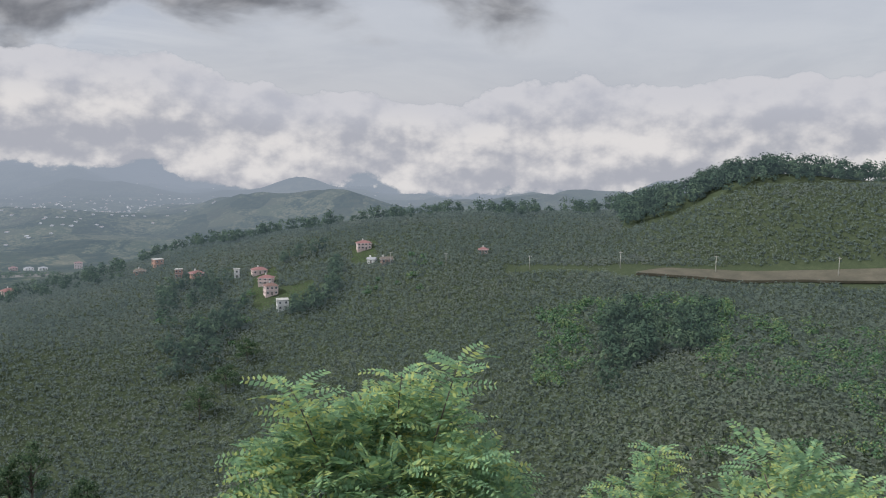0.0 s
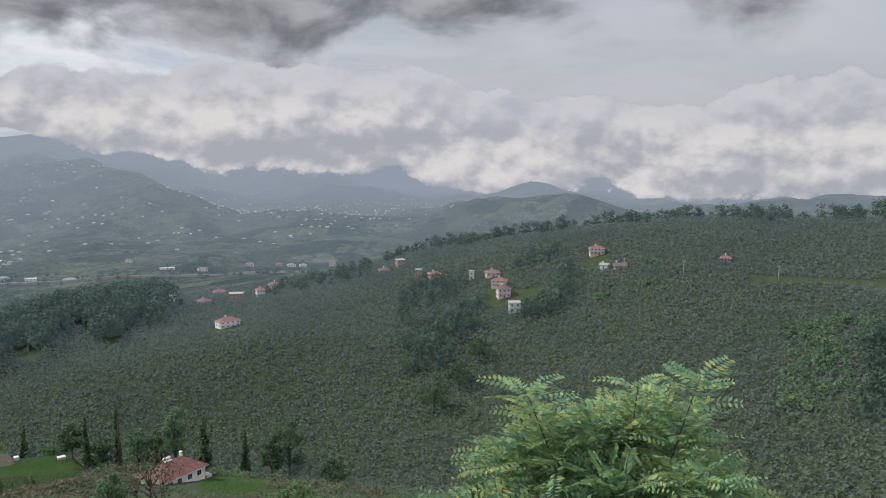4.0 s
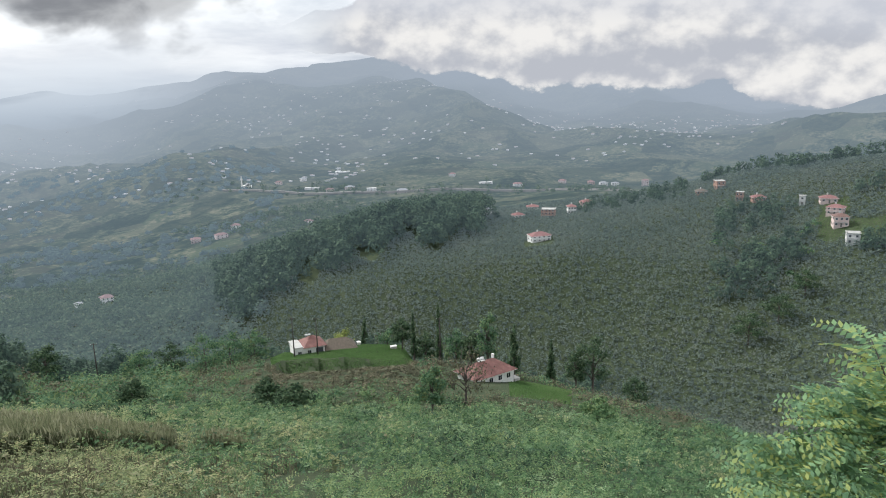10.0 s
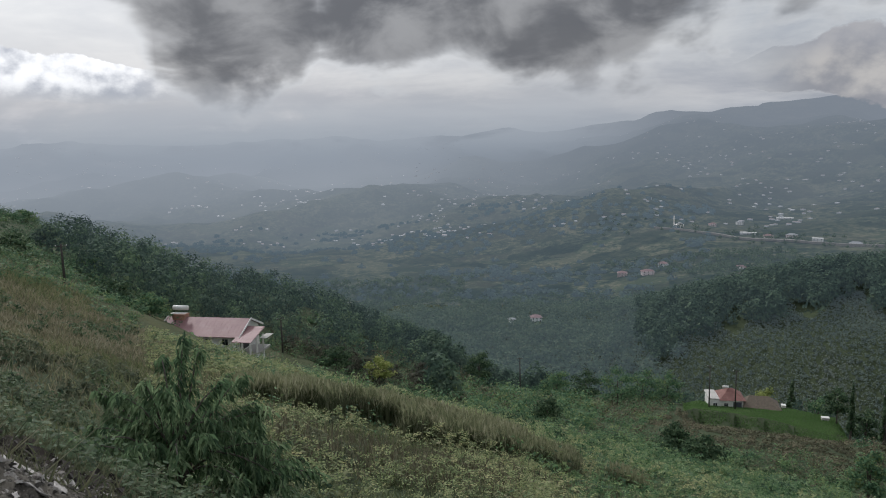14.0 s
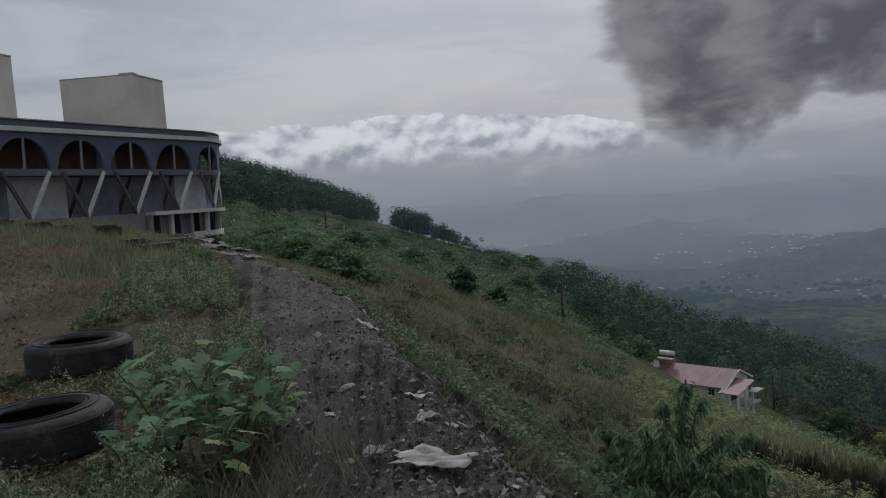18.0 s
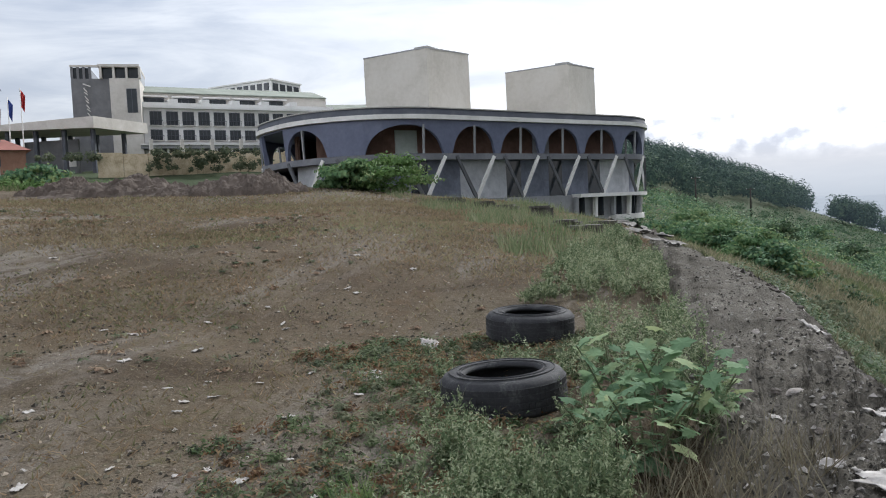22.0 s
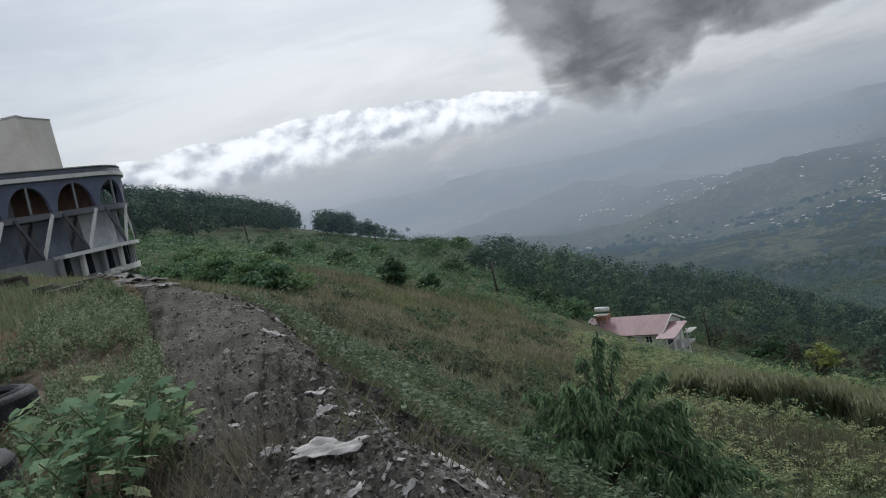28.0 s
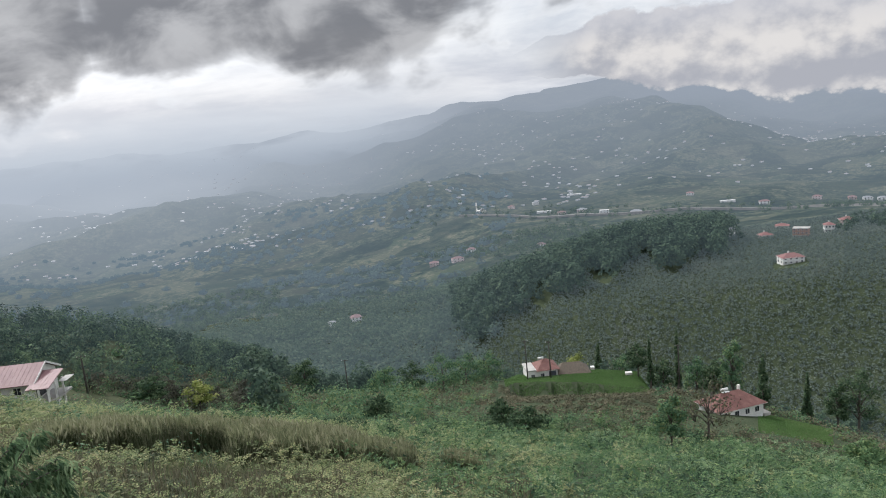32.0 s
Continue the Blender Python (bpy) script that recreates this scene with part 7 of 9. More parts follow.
stuff("slope_weeds", [crowns(place(a, r, 0.05), np.stack([h * 1.1, h * 1.1, h * 1.3], -1), 120, 0.02 + 0.0022 * r, True, 0.25, 0.6, 2.6)], DULLWEED, "clumps of mixed weeds below the rubble", "weeds")
# thick undergrowth on the steep slope: feathered shrubs, yellowing weeds, dark bushes
a, r = scatter(4700, -78, 3, 17, 112, lambda a, r: free(a, r) & (RNG.random(len(a)) < 42.0 / r) & (patchy(a, r, 2.1, 9.0) > 0.22) & ~((np.abs(r - np.interp(a, (-33, -25, -14, -3), (47, 44.5, 41, 41))) < 2.5) & (a > -33)))
sort = patchy(a, r, 3.6, 4.0) + RNG.uniform(-0.22, 0.22, len(a))
yellow = (a > -32 + 22 * (sort - 0.5)) | ((sort > 0.95) & (a > -75))
dark = ~yellow & (sort < 0.16)
PALE_FERN = leaf_material("pale_fern_leaves", ((0.13, 0.20, 0.10), (0.19, 0.27, 0.135), (0.25, 0.33, 0.165), (0.32, 0.38, 0.19)), 0.5, 0.7, 0.4, 0.5)
DEEP_FERN = leaf_material("deep_fern_leaves", ((0.035, 0.08, 0.035), (0.065, 0.125, 0.055), (0.10, 0.175, 0.075), (0.15, 0.22, 0.095)), 0.5, 0.7, 0.35, 0.5)
kinds = np.floor(RNG.random(len(a)) * 0.999 + 1.9 * np.clip(patchy(a, r, 6.0, 3.3), 0, 1)).astype(int)
YELLOWED = leaf_material("yellowing_weeds", ((0.16, 0.20, 0.09), (0.24, 0.285, 0.125), (0.32, 0.35, 0.16), (0.42, 0.39, 0.19)), 0.4, 0.7, 0.4, 0.7)
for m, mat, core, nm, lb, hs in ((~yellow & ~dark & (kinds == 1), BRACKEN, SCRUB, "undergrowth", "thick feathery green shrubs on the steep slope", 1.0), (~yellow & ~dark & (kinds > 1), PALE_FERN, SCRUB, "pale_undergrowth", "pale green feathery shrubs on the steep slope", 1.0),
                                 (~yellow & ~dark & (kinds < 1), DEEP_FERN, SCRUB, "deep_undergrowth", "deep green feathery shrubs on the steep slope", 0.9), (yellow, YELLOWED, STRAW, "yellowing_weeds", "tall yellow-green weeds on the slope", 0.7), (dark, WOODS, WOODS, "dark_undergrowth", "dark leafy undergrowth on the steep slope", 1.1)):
    h = (0.5 + 1.3 * RNG.random(m.sum()) ** 1.6) * (0.75 + 0.006 * r[m]) * hs * (0.6 + 0.8 * patchy(a[m], r[m], 5.0, 1.0))
    rad = np.stack([h * 1.1, h * 1.1, h * 0.95], -1)
    c = place(a[m], r[m], 0.15)
    # most cores take a darker leaf tone, shade painted inside the domes
    stuff(nm + "_hearts", [crowns(c, rad * 0.9, 34, 0.05 + 0.0022 * r[m], True, 0.5, 0.8, 2.4, rough=0.5)], core, "inner leaves of the slope shrubs, most toned darker as shade", "shrubs")
    # plumes of leaflets over the domes
    k = 15
    d = unit(len(c) * k)
    d[:, 2] = np.abs(d[:, 2]) * 0.9 + 0.1
    foot = np.repeat(c, k, 0) + d * np.repeat(rad, k, 0) * RNG.uniform(0.6, 0.95, (len(d), 1))
    d = d * np.array([1, 1, 0.55]) + unit(len(d)) * 0.35 + np.array([0, 0, 0.12])
    d /= np.linalg.norm(d, axis=1)[:, None]
    stuff(nm, fronds(foot, d, np.repeat(0.26 + 0.004 * r[m], k) * RNG.uniform(0.7, 1.3, len(d)), 3, np.repeat(0.08 + 0.0026 * r[m], k)[:, None], 0.35), mat, lb, "shrubs")
# dry flower stalks standing out of the weeds
a, r = scatter(14000, -38, 8, 14, 44, lambda a, r: (patchy(a, r, 3.0, 8.0) > 0.5) & (a < 0))
stuff("dry_stalks", [blades(a, r, RNG.uniform(0.4, 1.0, len(a)), 0.008 + 0.0006 * r, 0.2)], leaf_material("dry_stalk_tones", ((0.09, 0.08, 0.05), (0.135, 0.12, 0.075), (0.18, 0.165, 0.10), (0.25, 0.225, 0.14)), 0.5, 0.8, 0.2, 0.6), "brown dry flower stalks among weeds", "weeds")


# grass on the lip below the rubble
b = RNG.uniform(-150, 16, 22000)
q = 2.6 + 6.5 * RNG.random(len(b))
a = RNG.uniform(-16, 32, 30000)
r = bank_r(a) * (0.92 + 0.5 * RNG.random(len(a)) ** 1.3)
m = patchy(a, r, 0.8, 3.0) + RNG.uniform(-0.15, 0.15, len(a)) > 0.5
a, r = a[m], r[m]
a, r = np.concatenate([a, b[q > 4.8]]), np.concatenate([r, q[q > 4.8]])
stuff("lip_grass", [blades(a, r, RNG.uniform(0.05, 0.22, len(a)), 0.005 + 0.0006 * r, 0.8)], leaf_material("lip_grass_blades", ((0.06, 0.07, 0.036), (0.09, 0.10, 0.05), (0.125, 0.13, 0.068), (0.19, 0.175, 0.105)), 0.7, 0.7, 0.35, 0.7), "mixed green and dry grass below the rubble lip", "grass")
# grassy slope, reeds, lawns, weeds on the lot
a, r = scatter(160000, -36, 31, 8.5, 115, lambda a, r: free(a, r) & (r > np.interp(a, (-36, -15, -4), (9, 7.5, 6.0))) & (r > bank_r(a) * 1.03) & (r < np.interp(a, (-36, -20, 0, 10, 20, 31), (28, 60, 90, 115, 110, 80))) & (RNG.random(len(a)) < 25.0 / r + 0.25))
BEIGE_STRAW = leaf_material("beige_grass", ((0.105, 0.10, 0.058), (0.17, 0.155, 0.09), (0.235, 0.21, 0.13), (0.32, 0.285, 0.19)), 0.2, 0.7, 0.35, 0.6)
beige = patchy(a, r, 5.0, 6.1) + RNG.uniform(-0.3, 0.3, len(a)) > np.interp(a, (-10, 2, 22, 30), (1.0, 0.42, 0.35, 0.6))
for m, mat, nm, lb in ((~beige, STRAW, "slope_grass", "long dry yellow-green grass on the slope"), (beige, BEIGE_STRAW, "dry_slope_grass", "long beige dry grass on the slope")):
    stuff(nm, [blades(a[m], r[m], (0.2 + 0.004 * r[m]) * RNG.uniform(0.5, 1.4, m.sum()), 0.008 + 0.0007 * r[m], 0.5)], mat, lb, "grass")
a, r = scatter(150000, -35, -2, 34, 62, lambda a, r: (r > np.interp(a, (-35, -28, -23, -17, -8, -2), (50, 44.5, 41.5, 38.8, 39.5, 43)) + 0.8 * np.sin(a * 2.1)) & (r < np.interp(a, (-35, -28, -20, -10, -2), (51, 50, 50, 47, 46)) + 1.5 * np.sin(a * 1.3)) & (patchy(a, r, 2.4, 6.0) > 0.12))
tall = RNG.uniform(1.1, 1.9, len(a)) * (0.75 + 0.45 * patchy(a, r, 2.2, 2.0)) * np.interp(a, (-35, -28, -8, -2), (0.5, 1.0, 1.0, 0.5))
REED = leaf_material("reed_blades", ((0.07, 0.085, 0.042), (0.10, 0.118, 0.058), (0.13, 0.142, 0.074), (0.17, 0.165, 0.10)), 0.5, 0.7, 0.3, 0.8)
stuff("reed_band", [blades(a, r, tall, 0.03, 0.16)], REED, "band of tall straw-coloured reeds across the slope", "reeds")
m = RNG.random(len(a)) < 0.5
top = place(a[m], r[m]) + np.stack([RNG.normal(0, 0.12, m.sum()), RNG.normal(0, 0.12, m.sum()), tall[m] * 0.92], -1)
n = np.stack([RNG.normal(0, 1, len(top)), RNG.normal(0, 1, len(top)), RNG.normal(0, 0.25, len(top))], -1)
n /= np.linalg.norm(n, axis=1)[:, None]
up = np.array([0, 0, 1.0]) + RNG.normal(0, 0.3, (len(top), 3))
side = np.cross(n, up)
co = np.stack([top - up * 0.2 - side * 0.02, top - up * 0.05 + side * 0.07, top + up * 0.28], 1).reshape(-1, 3)
stuff("reed_plumes", [(co, np.arange(len(co)).reshape(-1, 3))], leaf_material("reed_plume_tones", ((0.15, 0.162, 0.082), (0.20, 0.208, 0.108), (0.25, 0.25, 0.14), (0.31, 0.295, 0.18)), 0.4, 0.8, 0.4, 0.6), "pale plumes at the top of the reeds", "reeds")
a, r = scatter(38000, -48, -36, 186, 217, lambda a, r: ~free(a, r))
b, q = scatter(9000, -60, -55, 140, 166, lambda a, r: ~free(a, r))
c, s = scatter(16000, -87, -75.5, 318, 376, lambda a, r: ~free(a, r))
stuff("lawn", [blades(np.concatenate([a, b, c]), np.concatenate([r, q, s]), 0.25, 0.12)], leaf_material("mown_lawn_blades", ((0.08, 0.15, 0.045), (0.11, 0.19, 0.06), (0.14, 0.22, 0.075), (0.18, 0.245, 0.09)), 0.05, 0.7, 0.4, 0.3), "bright green mown lawns beside the houses", "grass")

# ---- single plants ----
def stems(paths, mat, parent, name="stem", sides=6):
    for pts, r0, r1 in paths:
        part(name, Shape().tube(pts, [r0 + (r1 - r0) * i / (len(pts) - 1) for i in range(len(pts))], sides), mat, parent, smooth=True)


def leaf_part(name, lots, mat, parent, label=""):
    co, fa = join(lots)
    ob = mesh_from(name, co, fa, mat, False)
    ob.parent = parent
    if label:
        ob["label"] = label
    return ob


def bent(a, b, sag, n=6):
    """Points of a bowed line from a to b."""
    a, b = np.array(a, float), np.array(b, float)
    t = np.linspace(0, 1, n)[:, None]
    p = a + (b - a) * t
    p[:, 2] += sag * 4 * (t * (1 - t))[:, 0]
    return p


ROBINIA = leaf_material("robinia_leaves", ((0.14, 0.235, 0.125), (0.20, 0.32, 0.165), (0.26, 0.38, 0.17), (0.40, 0.43, 0.14)), 1.3, 0.5, 0.4, 0.7)


def feathered_bush(az, r, spread, height, n, label, mat, shoots):
    """A dome of overlapping lumps, each set with feathered leaves on bowed branches."""
    t = thing("robinia_bush", label, "bush", on_ground(az, r, 0, 0.1), "young robinias")
    limbs, base, direc = [], [], []
    lumps = 22
    for k in range(lumps):
        an, q = k * 2.4, math.sqrt((k + 0.5) / lumps)
        c = np.array([math.cos(an) * spread * q * 0.8, math.sin(an) * spread * q * 0.8, height * (0.84 - 0.5 * q * q) * RNG.uniform(0.72, 1.04)])
        limbs.append((bent((0.05 * math.cos(an), 0.05 * math.sin(an), 0), c, 0.12), 0.026, 0.007))
        m = n // lumps
        d = unit(m)
        d[:, 2] = np.where(d[:, 2] < -0.2, -d[:, 2], d[:, 2])
        base.append(c + d * np.array([0.42, 0.42, 0.36]) * spread / 1.85 * RNG.uniform(0.3, 1.0, (m, 1)))
        d = d * np.array([1, 1, 0.5]) + unit(m) * 0.3 + np.array([math.cos(an) * 0.4, math.sin(an) * 0.4, 0.1])
        direc.append(d / np.linalg.norm(d, axis=1)[:, None])
    for x, y, z, up in shoots:
        p = bent((x * 0.5, y * 0.5, height * 0.6), (x, y, z), 0.05)
        limbs.append((p, 0.012, 0.004))
        m = 40
        idx = np.linspace(1.2, 4.99, m)
        i0 = idx.astype(int)
        pts = p[i0] + (p[np.minimum(i0 + 1, 5)] - p[i0]) * (idx - i0)[:, None]
        an = np.arange(m) * 2.4
        d = np.stack([np.cos(an), np.sin(an), np.full(m, up)], -1)
        base.append(pts)
        direc.append(d / np.linalg.norm(d, axis=1)[:, None])
    stems(limbs, BARK, t, "branch")
    base, direc = np.concatenate(base), np.concatenate(direc)
    leaf_part("crown", fronds(base, direc, RNG.uniform(0.3, 0.55, len(base)), 9, 0.105), mat, t, "feathered light green leaves turning yellow")
    return t


feathered_bush(-87.5, 7.4, 1.85, 2.75, 2500, "light green robinia bush with feathered yellowing leaves", ROBINIA, ((-0.85, -0.2, 2.85, 0.5), (0.75, -0.1, 3.05, 0.6), (0.2, 0.2, 2.85, 0.4)))
feathered_bush(-118.5, 9.0, 1.4, 2.3, 420, "small yellowish robinia bush at the slope edge", ROBINIA, ())
feathered_bush(-107.0, 11.0, 1.2, 1.7, 240, "young green robinia among the undergrowth", ROBINIA, ((0.2, 0, 2.1, 0.4),))

# feathered fronds over the near undergrowth
a, r = scatter(260, -78, -30, 15.0, 30, lambda a, r: ((np.abs(a + 91) > 9) | (r > 11)) & (patchy(a, r, 3.0, 2.0) > 0.3))
k = 9
base = np.repeat(place(a, r, 0.25) + np.stack([0 * a, 0 * a, RNG.uniform(0.0, 0.45, len(a))], -1), k, 0) + RNG.normal(size=(len(a) * k, 3)) * np.array([0.12, 0.12, 0.06])
d = unit(len(base))
d[:, 2] = np.abs(d[:, 2]) * 0.6 + 0.15
d /= np.linalg.norm(d, axis=1)[:, None]
far_off = np.repeat(1 + 0.02 * r, k)
stuff("bracken_fronds", fronds(base, d, RNG.uniform(0.3, 0.55, len(base)) * far_off, 6, 0.11), BRACKEN, "feathered pale green fronds over the undergrowth", "ferns")

# drooping peach tree
PEACH = leaf_material("peach_leaves", ((0.05, 0.085, 0.045), (0.095, 0.15, 0.072), (0.15, 0.22, 0.105), (0.26, 0.33, 0.17)), 2.5, 0.5, 0.45, 0.7)


def peach_tree(az, r, spread, height, n):
    t = thing("peach_tree", "small peach tree with long drooping dark leaves", "tree", on_ground(az, r, 0, 0.1))
    limbs = [(bent((0, 0, 0), (0.1, 0, height * 0.4), 0.0), 0.055, 0.04)]
    base, direc = [], []
    for k in range(46):
        an, q = k * 2.4, RNG.uniform(0.15, 1.0)
        tip = np.array([math.cos(an) * spread * q, math.sin(an) * spread * q, height * (0.3 + 0.7 * (1 - q * q)) * RNG.uniform(0.45, 1.05)])
        p = bent((0.08, 0, height * RNG.uniform(0.05, 0.3)), tip, 0.25)
        limbs.append((p, 0.025, 0.006))
        m = n // 46
        u = (1 - 0.75 * RNG.random(m) ** 1.6) * 5
        i0 = np.minimum(u.astype(int), 4)
        base.append(p[i0] + (p[i0 + 1] - p[i0]) * (u - i0)[:, None] + RNG.normal(size=(m, 3)) * 0.045)
        d = unit(m) * np.array([0.7, 0.7, 0.4]) + np.array([math.cos(an) * 0.35, math.sin(an) * 0.35, -0.45])
        direc.append(d / np.linalg.norm(d, axis=1)[:, None])
    stems(limbs[:1], BARK, t, "trunk")
    stems(limbs[1:], BARK, t, "branch")
    p, d = np.concatenate(base), np.concatenate(direc)
    s = np.cross(d, unit(len(p)))
    s /= np.linalg.norm(s, axis=1)[:, None]
    L = RNG.uniform(0.10, 0.18, len(p))[:, None]
    sag = np.array([0, 0, -0.5]) * L
    co = np.stack([p, p + d * L * 0.45 + s * L * 0.15 + sag * 0.1, p + d * L + sag, p + d * L * 0.45 - s * L * 0.15 + sag * 0.1], 1).reshape(-1, 3)
    leaf_part("crown", [(co, np.arange(len(co)).reshape(-1, 4))], PEACH, t)


peach_tree(0.9, 12.2, 2.0, 2.6, 6400)
peach_tree(-4.4, 13.2, 1.3, 1.8, 3000)

# broad-leaved cocklebur by the tyres
BURR = leaf_material("cocklebur_leaves", ((0.11, 0.18, 0.095), (0.16, 0.25, 0.13), (0.22, 0.31, 0.16), (0.31, 0.35, 0.17)), 3.0, 0.7, 0.4, 0.8)


def cocklebur(az, r, height, n, leaf):
    t = thing("cocklebur", "leafy cocklebur weed with broad lobed leaves", "weed", on_ground(az, r, 0, 0.03), "cockleburs on the lot edge")
    paths, stalks, co, fa, v = [], Shape(), [], [], 0
    for k in range(5):
        an = k * 1.9
        tip = (math.cos(an) * height * 0.42, math.sin(an) * height * 0.42, height * RNG.uniform(0.7, 1.0))
        p = bent((0, 0, 0), tip, 0.05)
        paths.append((p, 0.012, 0.005))
        for j in range(n // 5):
            u = RNG.uniform(1.0, 4.9)
            i0 = int(u)
            q = p[i0] + (p[i0 + 1] - p[i0]) * (u - i0)
            b = RNG.uniform(0, 2 * math.pi)
            d = np.array([math.cos(b), math.sin(b), RNG.uniform(-0.55, 0.55)])
            d /= np.linalg.norm(d)
            s = np.cross(d, (0, 0, 1.0))
            s /= np.linalg.norm(s)
            nn = np.cross(s, d)
            ro = RNG.uniform(-0.8, 0.8)
            s, nn = s * math.cos(ro) + nn * math.sin(ro), nn * math.cos(ro) - s * math.sin(ro)
            stalk = leaf * 0.7
            stalks.tube([q, q + d * stalk * 0.6 + nn * 0.01, q + d * stalk], 0.004, 4)
            L = leaf * RNG.uniform(0.6, 1.25)
            o = q + d * stalk
            out = [(-0.12, 0.0), (-0.2, 0.34), (0.1, 0.3), (0.18, 0.52), (0.42, 0.34), (0.62, 0.36), (0.72, 0.16), (1.0, 0.0)]
            ring = out + [(x, -y) for x, y in out[-2:0:-1]]
            pts = [o + d * L * 0.35 - nn * L * 0.05]
            for x, y in ring:
                pts.append(o + d * L * x + s * L * y * 0.95 - nn * L * (0.35 * y * y + 0.18 * x * x))
            m = len(ring)
            co += pts
            fa += [(v, v + 1 + i, v + 1 + (i + 1) % m) for i in range(m)]
            v += m + 1
    stems(paths, material("weed_stem", ((0.05, 0.07, 0.03), (0.08, 0.10, 0.045), (0.12, 0.12, 0.06))), t, "stem", 5)
    part("leaf_stalk_mass", stalks, BURR, t)["kind"] = "stuff"
    leaf_part("foliage", [(np.array(co), np.array(fa))], BURR, t)


for az, r, h, n, lf in ((34.5, 5.6, 0.85, 70, 0.15), (30.6, 5.3, 0.7, 55, 0.14), (32.6, 4.8, 0.65, 50, 0.135), (36.6, 5.1, 0.5, 30, 0.11), (28.2, 5.6, 0.5, 30, 0.12)):
    cocklebur(az, r, h, n, lf)

# herbs and grass along the edge of the lot
def herb_band():
    a, r = scatter(7600, 27, 50, 3.4, 34, lambda a, r: (np.abs(r - np.interp(a, (27, 29, 31, 34, 40, 49), (5.4, 6.5, 10.0, 16, 8.5, 5.2))) < np.interp(a, (27, 29, 31, 34, 40, 49), (0.4, 1.2, 3.5, 10, 4.0, 1.4))))
    keep = patchy(a, r, 0.9, 3.0) > np.where(r < 5.5, 0.55, 0.36)
    c, q = scatter(900, 33, 56, 3.5, 5.4, lambda a, r: patchy(a, r, 0.45, 7.0) > 0.72)
    a, r = np.concatenate([a[keep], c]), np.concatenate([r[keep], q])
    x, y = -np.sin(np.radians(a)) * r, np.cos(np.radians(a)) * r
    for ta, tr in ((40.95, 9.25), (43.0, 6.6)):
        q = spot(ta, tr)
        k = (np.hypot(x - q.x, y - q.y) > 0.62) & ~((np.abs(a - ta - 1.0) < 5.6) & (r < tr) & (r > tr - 1.7) & (RNG.random(len(a)) < 0.9))
        a, r, x, y = a[k], r[k], x[k], y[k]
    b = place(a, r)
    n = len(a)
    h = RNG.uniform(0.18, 0.6, n) * np.where(a < 38, 1.0, 0.75)
    top = b + np.stack([RNG.normal(0, 0.07, n), RNG.normal(0, 0.07, n), h], -1)
    # side shoots that rise like narrow spikes, set with small pointed leaves
    k, m = 6, 15
    lo = RNG.uniform(0.05, 0.55, (n, k, 1))
    foot = b[:, None] + (top - b)[:, None] * lo
    tip = foot + np.concatenate([RNG.normal(0, 0.075, (n, k, 2)), RNG.uniform(0.3, 0.6, (n, k, 1))], -1) * np.array([1, 1, 1]) * np.concatenate([np.ones((n, k, 2)), np.repeat(h[:, None, None], k, 1)], -1)
    t = RNG.uniform(0.05, 1.0, (n, k, m))
    p = foot[:, :, None] + (tip - foot)[:, :, None] * t[..., None]
    c = n * k * m
    d = unit(c)
    d[:, 2] = np.abs(d[:, 2]) * 0.5 + 0.25
    size = (0.007 + 0.010 * (1 - t)).ravel() * np.repeat(1 + 0.05 * r, k * m)
    p = p.reshape(-1, 3) + d * (size * 1.2)[:, None]
    nrm = np.cross(d, unit(c))
    nrm /= np.linalg.norm(nrm, axis=1)[:, None] + 1e-9
    return a, r, leaves(p, nrm, size, 2.6, True), b, top


ea, er, herb, b0, b1 = herb_band()
stuff("edge_herbs", [herb], leaf_material("herb_leaves", ((0.07, 0.098, 0.048), (0.13, 0.168, 0.082), (0.205, 0.245, 0.13), (0.34, 0.36, 0.22)), 0.9, 0.6, 0.4, 0.9), "knee-high grey-green weeds along the lot edge", "weeds")
s = unit(len(b0)) * 0.005
stuff("herb_stalks", [(np.stack([b0 - s, b0 + s, b1], 1).reshape(-1, 3), np.arange(3 * len(b0)).reshape(-1, 3))], STRAW, "thin dry stalks of the weeds", "weeds")
a, r = RNG.uniform(20, 92, 150000), 3.0 + 42 * RNG.random(150000) ** 1.25
m = (r < edge_r(a) * 1.02) & (RNG.random(len(a)) < np.clip(patchy(a, r, 1.7, 1.0) * 1.5 - 0.72 + np.where(a < 52, 0.35, 0.0) + np.where(r > 20, 0.2, 0.0), 0.05, 1) * np.clip(r / 12 - np.where(a > 55, 0.15, 0), 0.1, 1))
a, r = a[m], r[m]
stuff("lot_grass", [blades(a, r, RNG.uniform(0.015, 0.06, len(a)) + 0.0008 * r, 0.004 + 0.0008 * r, 1.3)], leaf_material("lot_grass_blades", ((0.10, 0.115, 0.05), (0.15, 0.13, 0.065), (0.20, 0.14, 0.08), (0.25, 0.175, 0.105)), 0.35, 0.7, 0.45, 0.6), "thin dry grass tufts on the trodden dirt", "grass")
a, r = scatter(700, 38, 62, 4.0, 7.5, lambda a, r: patchy(a, r, 0.5, 2.0) > 0.98)
stuff("grass_tufts", [blades(np.repeat(a, 8) + RNG.normal(0, 0.25, len(a) * 8), np.repeat(r, 8) + RNG.normal(0, 0.03, len(a) * 8), 0.14, 0.006, 0.6)], FRESH, "small green grass tufts on the lot", "grass")
